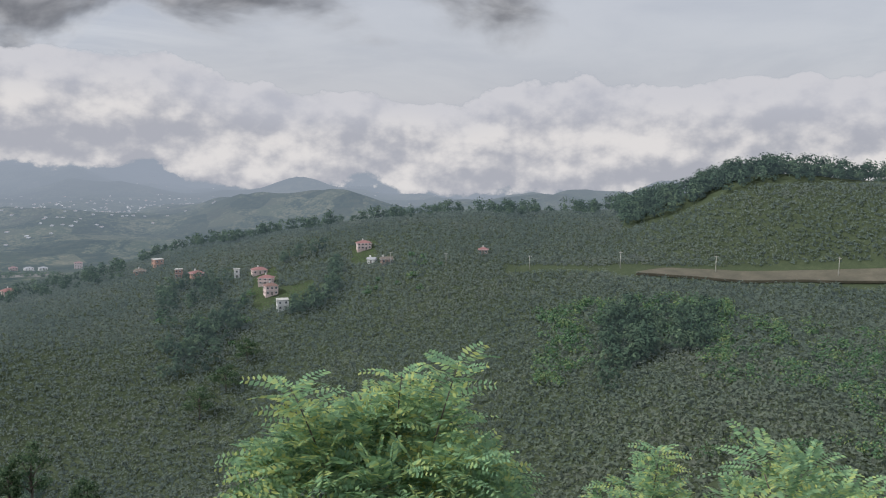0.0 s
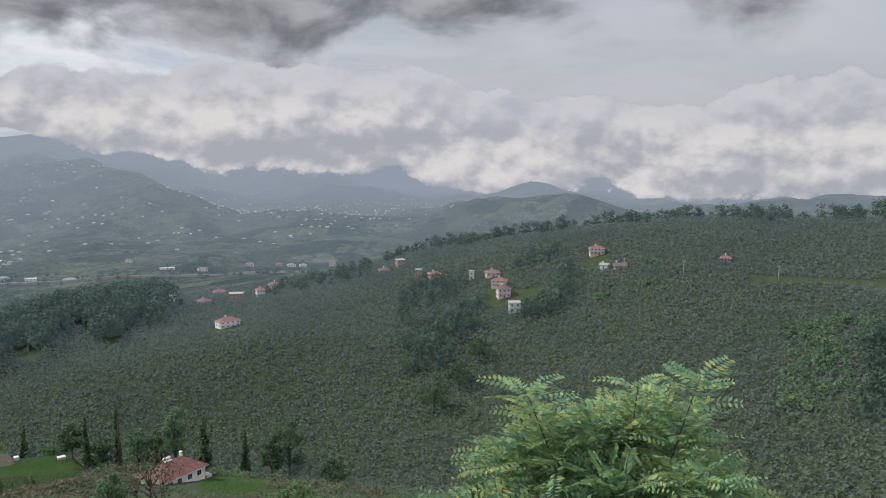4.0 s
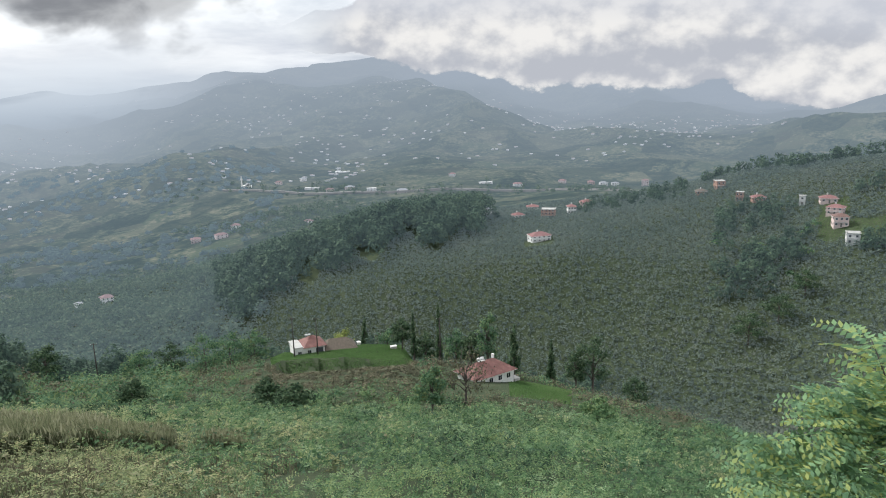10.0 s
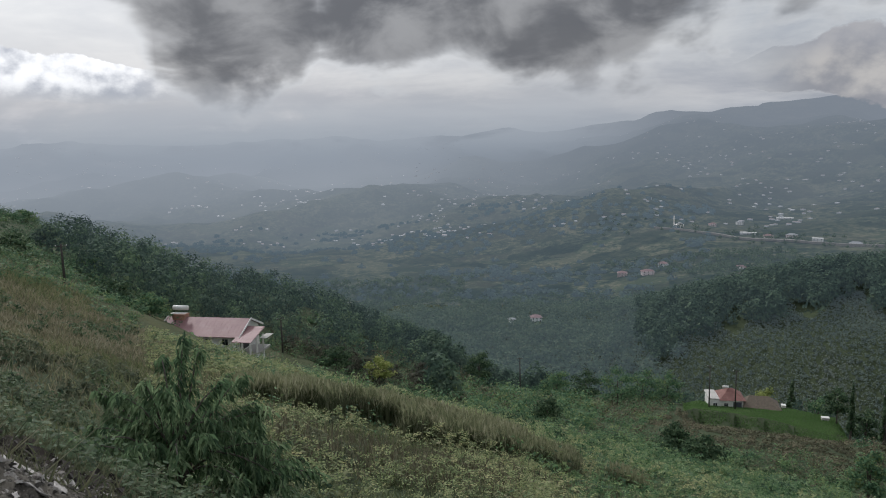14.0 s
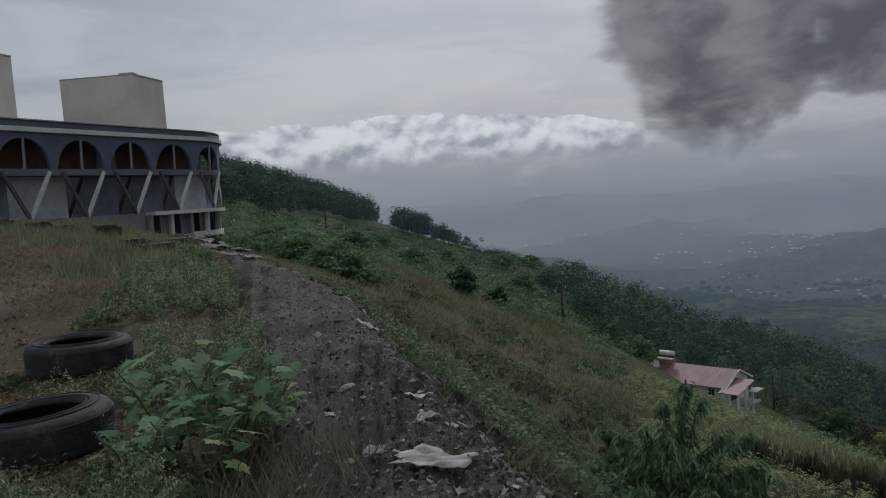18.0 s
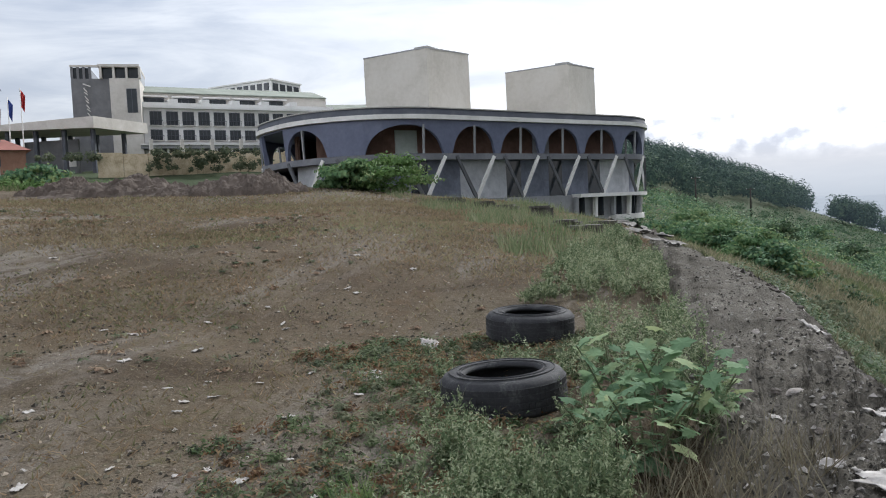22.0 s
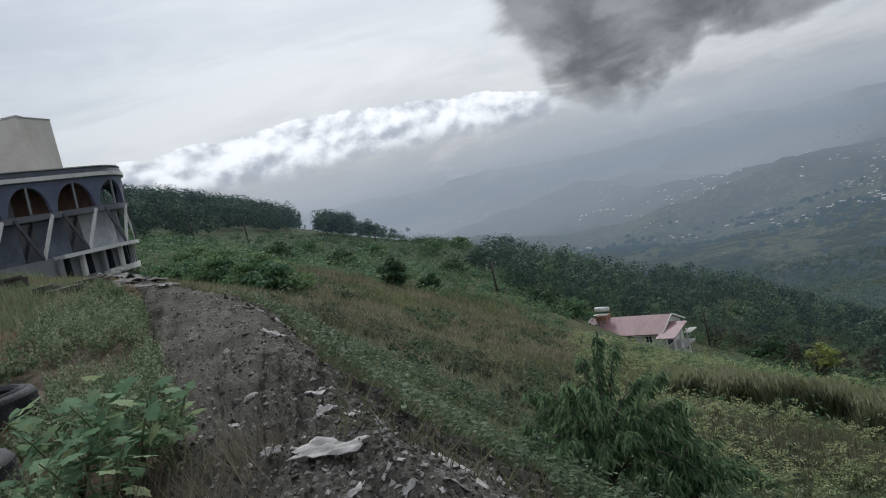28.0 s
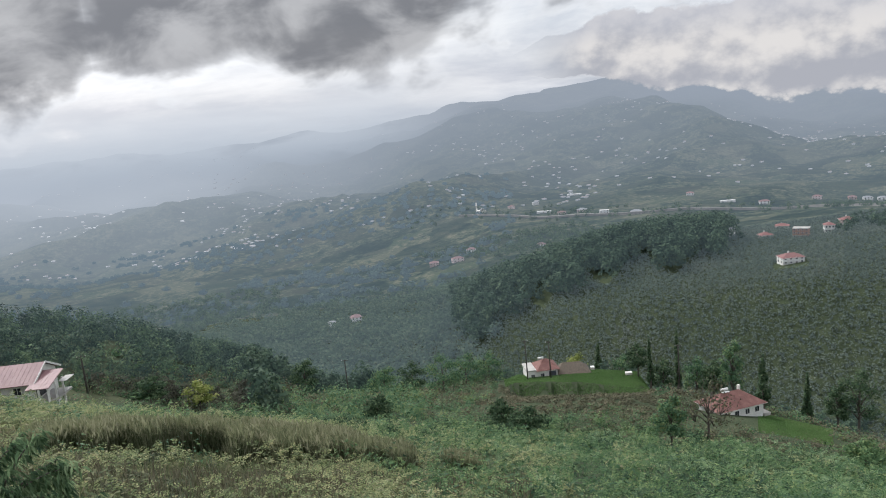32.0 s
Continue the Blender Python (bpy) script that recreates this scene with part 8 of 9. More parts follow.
a, r = scatter(12000, -14, 27, 4.8, 26, lambda a, r: (r > bank_r(a) * RNG.uniform(0.9, 1.06, len(a))) & (r < np.interp(a, (-14, 0, 10, 24), (16, 20, 25, 26))) & (0.6 * patchy(a, r, 1.1, 5.0) + 0.5 * patchy(a, r, 3.1, 2.0) + RNG.uniform(-0.25, 0.25, len(a)) > 0.5))
h = RNG.uniform(0.08, 0.34, len(a))
stuff("creeping_leaves", [crowns(place(a, r, 0.0), np.stack([h * 1.6, h * 1.6, h], -1), 13, 0.062, False, 0.3, 1.2, 1.3)], leaf_material("creeper_leaves", ((0.034, 0.054, 0.026), (0.066, 0.10, 0.048), (0.10, 0.14, 0.068), (0.17, 0.205, 0.115)), 0.8, 0.6, 0.35, 0.7), "low broad-leaved creepers under the rubble slope", "weeds")

# long grass among the slabs and dry weeds on the rubble's near end
a, r = scatter(16000, 33.5, 52, 17, 45, lambda a, r: (r < edge_r(a)) & (np.abs(a - np.interp(r, (17, 30, 45), (38, 40, 45))) < np.interp(r, (17, 30, 45), (4.5, 5.5, 6.5))) & (patchy(a, r, 1.3, 3.0) + RNG.uniform(-0.2, 0.2, len(a)) > 0.5))
stuff("edge_grass", [blades(a, r, RNG.uniform(0.15, 0.6, len(a)), 0.02, 0.35)], leaf_material("edge_grass_blades", ((0.10, 0.13, 0.06), (0.145, 0.175, 0.085), (0.19, 0.205, 0.11), (0.25, 0.24, 0.15)), 0.6, 0.7, 0.4, 0.6), "long grey-green grass along the lot edge", "grass")
a, r = scatter(900, 20, 33, 3.3, 5.2, lambda a, r: patchy(a, r, 0.7, 5.0) > 0.5)
stuff("dry_edge_weeds", [blades(a, r, RNG.uniform(0.08, 0.4, len(a)), 0.005, 0.5)], leaf_material("russet_stalks", ((0.09, 0.075, 0.05), (0.13, 0.11, 0.072), (0.17, 0.15, 0.098), (0.24, 0.21, 0.14)), 1.0, 0.8, 0.3, 0.6), "russet dry weeds on the loose earth", "weeds")

a = RNG.uniform(76, 92, 9000)
r = np.interp(a, (76, 78.9, 92), (60, 57, 44.5)) - 0.3 - 5.5 * RNG.random(len(a)) ** 1.8
stuff("wall_foot_grass", [blades(a, r, RNG.uniform(0.12, 0.45, len(a)) * (0.5 + patchy(a, r, 2.0, 1.0)), 0.03, 0.4)], STRAW, "yellow-green weeds along the foot of the stone wall", "grass")

# short russet turf on the far half of the lot, small herbs near the tyres
a, r = RNG.uniform(34, 84, 130000), 9.0 + 36 * RNG.random(130000) ** 0.8
m = (r < edge_r(a)) & (RNG.random(len(a)) < np.clip(patchy(a, r, 2.3, 5.5) * 1.3 - 0.5 + np.interp(a, (36, 48, 60, 84), (0.55, 0.5, 0.1, -0.15)) + np.interp(r, (9, 20, 40), (-0.25, 0.0, 0.25)), 0.02, 0.9) * 0.5)
a, r = a[m], r[m]
stuff("russet_turf", [blades(a, r, RNG.uniform(0.03, 0.10, len(a)) + 0.001 * r, 0.006 + 0.0009 * r, 0.9)], leaf_material("russet_turf_blades", ((0.13, 0.105, 0.06), (0.19, 0.145, 0.085), (0.25, 0.195, 0.12), (0.20, 0.20, 0.10)), 0.25, 0.8, 0.4, 0.6), "short russet dry turf over the dirt", "grass")
a, r = scatter(1500, 37, 66, 3.6, 9.5, lambda a, r: (patchy(a, r, 0.8, 3.6) + RNG.uniform(-0.25, 0.25, len(a)) + np.interp(a, (37, 50, 66), (0.25, 0.1, -0.25)) > 0.55))
h = RNG.uniform(0.03, 0.11, len(a))
sort = RNG.random(len(a))
for m, mat, nm, lb in ((sort < 0.4, DULLWEED, "low_herbs", "low grey-green herbs on the dirt"), ((sort >= 0.4) & (sort < 0.72), leaf_material("low_green_leaves", ((0.045, 0.07, 0.028), (0.08, 0.11, 0.046), (0.115, 0.145, 0.066), (0.17, 0.19, 0.10)), 1.0, 0.7, 0.35, 0.8), "low_green_herbs", "low green herbs on the dirt"), (sort >= 0.72, leaf_material("rusty_herb_leaves", ((0.10, 0.055, 0.03), (0.15, 0.085, 0.045), (0.19, 0.125, 0.065), (0.22, 0.17, 0.09)), 1.5, 0.8, 0.35, 0.6), "rusty_herbs", "rust-coloured withering herbs on the dirt")):
    stuff(nm, [crowns(place(a[m], r[m], 0.02), np.stack([h[m] * 1.5, h[m] * 1.5, h[m]], -1), 46, 0.012 + 0.0012 * r[m], True, 0.1, 0.9, 2.8)], mat, lb, "weeds")

# flat weeds pressed into the dirt
a, r = scatter(1500, 22, 90, 3.4, 34, lambda a, r: (r < edge_r(a)) & (RNG.random(len(a)) < np.clip(patchy(a, r, 1.4, 4.0) * 1.5 - 0.55 + np.where(a < 50, 0.25, 0), 0.03, 1)))
h = RNG.uniform(0.04, 0.12, len(a)) * (1 + 0.01 * r)
green = RNG.random(len(a)) < np.where(a < 50, 0.45, 0.25)
for m, mat, nm, lb in ((green, DULLWEED, "flat_weeds", "small flat green weeds on the dirt"), (~green, leaf_material("withered_weeds", ((0.13, 0.085, 0.055), (0.19, 0.125, 0.08), (0.25, 0.17, 0.11), (0.30, 0.23, 0.15)), 0.6, 0.8, 0.3, 0.7), "withered_weeds", "small withered reddish weeds on the dirt")):
    stuff(nm, [crowns(place(a[m], r[m], 0.03), np.stack([h[m] * 1.2, h[m] * 1.2, h[m] * 0.3], -1), 24, 0.014 + 0.0014 * r[m], False, 0.1, 1.5, 2.6)], mat, lb, "weeds")

YELLOWING = leaf_material("yellowing_tree_leaves", ((0.16, 0.20, 0.05), (0.23, 0.27, 0.07), (0.30, 0.33, 0.10), (0.38, 0.37, 0.13)), 0.4, 0.7, 0.4, 0.6)


# trees and bushes with a place of their own
def tree(az, r, height, spread, k, mat, label, bare=0.0, conic=False, size=0.3, name="tree", bush=False):
    t = thing(name, label, "bush" if bush else "tree", on_ground(az, r, RNG.uniform(0, 90), 0.2), "bushes" if bush else "single trees")
    z0 = height * (0.1 if bush or conic else 0.3)
    stems([(bent((0, 0, 0), (0.03 * height, 0, height * 0.75), 0), 0.024 * height, 0.008 * height)], BARK, t, "trunk")
    limbs, cs, rs = [], [], []
    for i in range(9):
        an, f = i * 2.4, (i + 1) / 9
        z = z0 + (height - z0) * f * 0.9
        q = spread * ((1 - f) * 0.9 + 0.12 if conic else 0.35 + 0.6 * math.sin(math.pi * min(0.95, 0.2 + 0.7 * f)))
        tip = np.array([math.cos(an) * q * 0.75, math.sin(an) * q * 0.75, z])
        limbs.append((bent((0, 0, z0 * 0.8 + (z - z0) * 0.5), tip, 0.05 * height), 0.011 * height, 0.003 * height))
        cs.append(tip)
        rs.append((q * 0.55 + 0.1 * spread, q * 0.55 + 0.1 * spread, (height - z0) * 0.2))
    if bare:
        for i in range(40):
            b = cs[i % 9]
            limbs.append((bent(b * 0.7, b + unit(1)[0] * spread * 0.45 + np.array([0, 0, 0.2 * spread]), 0.1), 0.006 * height, 0.002 * height))
    stems(limbs, BARK, t, "limb")
    leaf_part("crown", [crowns(np.array(cs), np.array(rs), k, size, False, 0.2, 0.4)], mat, t)
    return t


tree(-48.8, 98, 7.4, 2.0, 230, SHRUB, "slender bright green tree before the red roof", size=0.26)
tree(-51.5, 119, 9.6, 4.2, 70, BROWNISH, "half-bare spreading old tree before the house", bare=1.0, size=0.3)
for az, r, h, w, lb in ((-49.5, 192, 17.5, 0.9, "tall dark slender cypress"), (-47.5, 192, 13, 0.8, "dark slender cypress behind the lawn"), (-55.4, 176, 12.5, 1.7, "dark conical evergreen beside the house"), (-43.7, 224, 13.5, 1.6, "small dark fir beside the barn"), (-58.3, 185, 12, 1.1, "slim pale conical tree below the orchard")):
    tree(az, r, h, w, 170, WOODS, lb, conic=True, size=0.45)
for az, r, h, w, m, lb in ((-53.3, 186, 16, 2.6, SHRUB, "light green tree behind the house"), (-61.5, 190, 16.5, 4.4, WOODS, "round dark tree beside the lawn"), (-60.2, 188, 12, 2.4, WOODS, "dark leafy tree below the orchard"), (-45.4, 222, 12.5, 3.2, SHRUB, "broad fruit tree beside the garden"),
                           (-46.6, 205, 9, 2.8, WOODS, "leafy garden tree beside the lawn"), (-48.4, 200, 10, 3.0, WOODS, "dark garden tree behind the lawn"), (-50.8, 196, 11.5, 3.2, SHRUB, "leafy tree above the red roof"), (-52.0, 192, 11, 2.8, WOODS, "dark tree behind the red roof"), (-41.9, 228, 11, 3.4, YELLOWING, "yellow-green tree behind the barn"),
                           
                            (-72.7, 262, 11, 5.0, WOODS, "tall dark tree below the houses"), (-74.6, 272, 10, 5.0, WOODS, "broad dark tree below the houses"), (-76.2, 285, 9, 4.5, WOODS, "round dark tree below the houses"), (-21.0, 200, 9, 3.6, WOODS, "dark tree on the valley side"),
                           (-13.3, 150, 6, 2.6, YELLOWING, "yellow-green bushy tree on the slope"), (-10.0, 148, 5.5, 3.0, WOODS, "dark bush below the veranda house"), (18.6, 246, 7.2, 4.5, DARKWOOD, "dark pine clump on the ridge"), (16.8, 252, 4.6, 4.0, DARKWOOD, "dark pine clump on the hillside"),
                           (19.7, 246, 6.8, 3.6, DARKWOOD, "dark pine group on the ridge"), (-67.5, 1000, 16, 8, WOODS, "big dark tree beside the ridge house")):
    tree(az, r, h, w, 200, m, lb, size=0.36 if r > 60 else 0.14)
for az, r, h, w, m, lb in ((-31.6, 190, 9.0, 4.6, SHRUB, "broad green bush on the valley edge"), (-33.4, 196, 8.5, 4.4, SHRUB, "dark green bush on the valley edge"), (-35.2, 202, 8, 4.0, SHRUB, "round green bush beside the farm"), (-29.2, 196, 7.5, 4.2, WOODS, "round dark bush on the valley edge"), (-27.0, 192, 7, 4.0, SHRUB, "low green bush on the valley edge"),
                           (-64.8, 178, 7.0, 3.0, WOODS, "dark bush below the orchard"), (-37.8, 112, 4.2, 2.6, WOODS, "dark round bush in the thicket"), (-35.9, 120, 5.0, 1.9, WOODS, "dark upright bush in the thicket"), (-61.9, 108, 4.0, 2.8, BRACKEN, "pale feathery bush above the thicket"), (-26.3, 140, 4.2, 2.6, WOODS, "dark bush beside the pale path"), (-18.1, 158, 4.5, 3.0, WOODS, "dark bush below the veranda house")):
    tree(az, r, h, w, 260, m, lb, size=0.3, name="bush", bush=True)
for az, r, h, w, m, lb in ((15.5, 101, 3.9, 1.7, WOODS, "dark upright bush on the grassy slope"), (9.2, 172, 4.6, 2.4, DARKWOOD, "dark round bush on the shoulder"), (13.1, 106, 2.4, 1.5, WOODS, "dark round bush on the grassy slope"), (19.2, 128, 2.6, 2.2, WOODS, "dark round bush on the grassy slope"),
                           (11.2, 140, 3.0, 2.6, WOODS, "dark round bush on the shoulder"), (7.0, 150, 3.4, 2.8, SHRUB, "leafy green bush on the shoulder"), (5.2, 128, 3.0, 2.4, WOODS, "dark bush above the veranda house"), (3.0, 122, 3.4, 2.6, SHRUB, "leafy green bush above the veranda house"), (12.4, 190, 3.6, 3.2, SHRUB, "green bush on the shoulder"),
                           (16.8, 168, 3.2, 3.2, SHRUB, "green bush on the shoulder"), (21.4, 152, 3.0, 2.8, SHRUB, "green bush on the shoulder"), (4.4, 196, 4.6, 3.6, WOODS, "dark round bush on the shoulder"), (10.4, 222, 3.2, 3.4, SHRUB, "green bush on the shoulder"), (23.6, 118, 2.8, 2.6, WOODS, "dark round bush on the shoulder"),
                           (27.4, 57, 2.6, 2.3, BRACKEN, "bright green elder bush beyond the rubble"), (26.2, 55, 2.2, 1.9, SHRUB, "leafy green bush beyond the rubble"), (25.0, 52, 2.5, 1.9, BRACKEN, "bright green elder bush beyond the rubble"), (24.0, 49, 2.1, 1.5, SHRUB, "leafy green bush beyond the rubble"), (28.8, 60, 2.2, 2.2, SHRUB, "leafy green bush beyond the rubble"),
                           (30.2, 62, 1.8, 2.2, BRACKEN, "low green elder bush beyond the rubble"), (31.6, 64, 1.6, 2.0, SHRUB, "low green bush below the arched building"), (22.9, 56, 1.6, 1.6, BRACKEN, "low green elder bush beyond the rubble"), (29.4, 78, 2.2, 2.6, BRACKEN, "green bush on the slope below the building")):
    tree(az, r, h, w, 240 if r > 90 else 420, m, lb, size=0.3 if r > 90 else 0.17, name="bush", bush=True)
tree(51.0, 47.5, 2.5, 2.3, 520, FRESH, "green elder bush before the arched building", size=0.15, name="bush", bush=True)
tree(54.0, 46.5, 1.9, 1.7, 300, BRACKEN, "small green bush before the arched building", size=0.22, name="bush", bush=True)
tree(75.0, 60, 1.8, 2.0, 160, SHRUB, "low green bush beside the stone wall", size=0.22, name="bush", bush=True)
for az, r, h, w in ((86.8, 108, 6.5, 4.5), (88.6, 106, 6.0, 4.5), (90.4, 108, 6.5, 5.0), (87.8, 112, 7.0, 4.0)):
    tree(az, r, h, w, 260, WOODS, "dark rounded pine beside the hotel road", size=0.4)
for az, r, h in ((83.0, 90, 5.5), (82.4, 96, 6.5), (79.9, 98, 6.5)):
    tree(az, r, h, 1.6, 3, BROWNISH, "bare leafless tree beside the kiosks", bare=1.0, size=0.1)
# planting that hangs over the retaining wall
a = np.concatenate([RNG.uniform(59, 68.0, 70), RNG.uniform(71, 75, 12)])
h = RNG.uniform(0.3, 0.7, len(a))
c = np.stack([-np.sin(np.radians(a)) * 83.6, np.cos(np.radians(a)) * 83.6, 8.7 - 0.4 * (a > 68) - 1.9 * RNG.random(len(a)) ** 1.5 * (a < 68.5)], -1)
stuff("wall_hedge", [crowns(c, np.stack([h * 1.5, h * 0.7, h], -1), 60, 0.2, True, 0.4, 0.2)], DULLWEED, "ivy and shrubs hanging over the retaining wall", "hedge")
a, r = scatter(240, 70, 79, 56, 66)
h = RNG.uniform(0.3, 0.7, len(a))
stuff("verge_weeds", [crowns(place(a, r, 0.1), np.stack([h * 1.4, h * 1.4, h], -1), 50, 0.2, True, 0.4, 0.5)], FRESH, "green weeds on the bank below the hotel", "weeds")

# ---- things on the lot and the rubble ----
def tyre(az, r, tilt, turn, sink=-0.01):
    t = thing("tyre", "worn black truck tyre lying flat among weeds", "tyre", on_ground(az, r, turn, sink), "old truck tyres")
    R, W, B = 0.525, 0.35, 0.31
    prof = [(B, 0.035), (B + 0.03, 0.0), (R - 0.10, 0.0), (R - 0.03, 0.025), (R, 0.07), (R, W - 0.07), (R - 0.03, W - 0.025), (R - 0.10, W), (B + 0.03, W - 0.01), (B, W - 0.035), (B + 0.025, W - 0.06), (R - 0.09, W - 0.06), (R - 0.07, W / 2), (R - 0.09, 0.06), (B + 0.025, 0.06)]
    s = Shape()
    n, m = 64, len(prof)
    for i in range(n):
        a = 2 * math.pi * i / n
        s.v += [(x * math.cos(a), x * math.sin(a), z) for x, z in prof]
    s.f = [(i * m + j, ((i + 1) % n) * m + j, ((i + 1) % n) * m + (j + 1) % m, i * m + (j + 1) % m) for i in range(n) for j in range(m)]
    body = part("casing", s, RUBBER, t, smooth=True)
    for z, w in ((0.09, 0.042), (0.148, 0.042), (0.206, 0.042), (0.262, 0.04)):
        g = Shape()
        for i in range(n):
            a, b = 2 * math.pi * i / n, 2 * math.pi * (i + 0.93) / n
            q = [(R + d, z + k * w, c) for c in (a, b) for d, k in ((-0.01, -0.5), (0.006, -0.5), (0.006, 0.5), (-0.01, 0.5))]
            g.add([(x * math.cos(c), x * math.sin(c), zz) for x, zz, c in q], [(0, 1, 2, 3), (7, 6, 5, 4), (0, 4, 5, 1), (1, 5, 6, 2), (2, 6, 7, 3)])
        part("tread_rib", g, RUBBER, body)
    for rr in (R - 0.085, R - 0.15, B + 0.04):
        part("sidewall_ring", Shape().tube([(rr * math.cos(x), rr * math.sin(x), W + 0.001) for x in np.linspace(0, 2 * math.pi, 49)], 0.005, 5), RUBBER, body)
    t.matrix_world = t.matrix_world @ pose(0, 0, 0, tilt, tilt * 0.4, 0)


tyre(40.95, 9.25, 1.5, 20)
tyre(43.0, 6.4, -2.0, 50, 0.08)

rocks = []
for k in range(8):
    bm = bmesh.new()
    bmesh.ops.create_icosphere(bm, subdivisions=2, radius=0.5)
    for v in bm.verts:
        v.co *= 0.75 + 0.5 * noise.noise(v.co * 1.7 + Vector((k * 7.1, 0, 0)))
        v.co.z *= 0.6
    me = bpy.data.meshes.new("rock")
    bm.to_mesh(me)
    me.materials.append(material("rubble_stone", ((0.06, 0.05, 0.042), (0.13, 0.115, 0.10), (0.30, 0.275, 0.25)), 2.5, 0.95, 0.5, 20.0, vary=0.6) if k == 0 else rocks[0].materials[0])
    rocks.append(me)


def on_rubble(n):
    """Spots on the rubble slope outside the lot edge."""
    a = RNG.uniform(-7, 34.5, n)
    lo = edge_r(a) + 0.2
    hi = bank_r(a)
    return a, lo + (hi - lo) * RNG.random(n)


a, r = on_rubble(230)
for i in range(230):
    o = tagged(new("rock", rocks[i % 8]), "grey-brown broken rock on the rubble slope", "rock", "rocks on the rubble")
    s = (0.025 + 0.085 * RNG.random() ** 3) * (1 + 0.06 * r[i])
    o.matrix_world = on_ground(a[i], r[i], RNG.uniform(0, 360), -0.06 * s) @ pose(0, 0, 0, RNG.uniform(-20, 20), RNG.uniform(-20, 20), 0) @ Matrix.Diagonal((s * RNG.uniform(0.8, 1.5), s, s * RNG.uniform(0.7, 1.1), 1))


def pebbles(n, where, smin, smax, name, mat, label, few=4.0):
    """Many small angular stones in one mesh."""
    a, r = where(n)
    p = place(a, r, 0.0)
    d = np.array([(1, 0, 0), (-0.5, 0.87, 0), (-0.5, -0.87, 0), (0, 0, 0.8), (0, 0, -0.5)])
    v = d[None] * RNG.uniform(0.6, 1.3, (len(p), 5, 1))
    an = RNG.uniform(0, 6.28, len(p))
    c, s = np.cos(an)[:, None], np.sin(an)[:, None]
    v = np.stack([v[..., 0] * c - v[..., 1] * s, v[..., 0] * s + v[..., 1] * c, v[..., 2] * 0.8], -1)
    size = (smin + (smax - smin) * RNG.random(len(p)) ** few) * (1 + 0.02 * r)
    co = p[:, None] + v * size[:, None, None]
    f = np.array([(0, 1, 3), (1, 2, 3), (2, 0, 3), (1, 0, 4), (2, 1, 4), (0, 2, 4)])
    fa = (np.arange(len(p))[:, None, None] * 5 + f[None]).reshape(-1, 3)
    return tagged(mesh_from(name, co.reshape(-1, 3), fa, mat, False), label, "stones", kind="stuff")


pebbles(26000, on_rubble, 0.003, 0.026, "rubble", material("rubble_bits", ((0.022, 0.02, 0.016), (0.048, 0.043, 0.034), (0.085, 0.077, 0.063), (0.115, 0.104, 0.09), (0.155, 0.143, 0.125), (0.27, 0.255, 0.23)), 3.0, 0.95, 0.3, island=0.9), "loose stones and clods on the rubble slope", 2.6)
pebbles(24000, lambda n: scatter(n, 20, 90, 3.2, 40, lambda a, r: (r < edge_r(a)) & (RNG.random(len(a)) < 6.0 / r + 0.15)), 0.005, 0.028, "lot_gravel", material("lot_gravel", ((0.04, 0.03, 0.022), (0.075, 0.058, 0.044), (0.12, 0.098, 0.08), (0.27, 0.245, 0.215)), 3.0, 0.95, 0.2, island=1.0), "small stones and clods scattered over the dirt", 2.4)


def on_slump(n):
    """Spots along the slumped lower edge of the rubble."""
    a = RNG.uniform(1, 26, n)
    return a, bank_r(a) * (1 - 0.2 * RNG.random(n) ** 2) + RNG.normal(0, 0.12, n)


pebbles(900, on_slump, 0.015, 0.10, "slumped_clods", material("slumped_soil", ((0.014, 0.011, 0.009), (0.03, 0.024, 0.019), (0.055, 0.045, 0.036), (0.085, 0.072, 0.06)), 3.0, 0.95, 0.5, 20.0, island=0.6), "dark clods of slumped earth along the rubble's edge", 2.2)
pebbles(4200, on_rubble, 0.004, 0.034, "pale_stones", material("pale_stone_bits", ((0.09, 0.08, 0.07), (0.15, 0.135, 0.12), (0.22, 0.205, 0.185), (0.32, 0.30, 0.275)), 3.0, 0.95, 0.3, island=0.8), "pale stones and bits of mortar on the rubble slope", 3.0)


def strips(a, r):
    """0..1 in strips that run with the wheel tracks."""
    x, y = -np.sin(np.radians(a)) * r, np.cos(np.radians(a)) * r
    u, v = 0.84 * y - 0.54 * x, 0.84 * x + 0.54 * y
    return 0.5 + 0.25 * np.sin(v * 2.3 + 0.9 * np.sin(u * 0.5)) + 0.25 * np.sin(v * 5.1 + 1.3 * np.sin(u * 0.9 + 1) + u * 0.3)


def on_strips(n):
    a, r = RNG.uniform(42, 90, n), 3.4 + 22 * RNG.random(n) ** 1.6
    m = strips(a, r) + 0.5 * patchy(a, r, 1.1, 2.0) > 0.8
    return a[m], r[m]


pebbles(19000, on_strips, 0.005, 0.032, "lot_crumbs", material("dark_crumbs", ((0.03, 0.025, 0.017), (0.055, 0.047, 0.032), (0.08, 0.072, 0.045), (0.13, 0.115, 0.08)), 3.0, 0.95, 0.2, island=1.0), "dark crumbs of soil and withered leaves in strips", 2.2)
pebbles(9000, lambda n: scatter(n, 44, 90, 4.5, 30, lambda a, r: r < edge_r(a)), 0.008, 0.034, "lot_clods", material("pale_clods", ((0.12, 0.095, 0.07), (0.19, 0.155, 0.115), (0.27, 0.23, 0.18), (0.16, 0.15, 0.07)), 3.0, 0.95, 0.2, island=1.0), "pale clods and straw bits strewn over the dirt", 2.6)

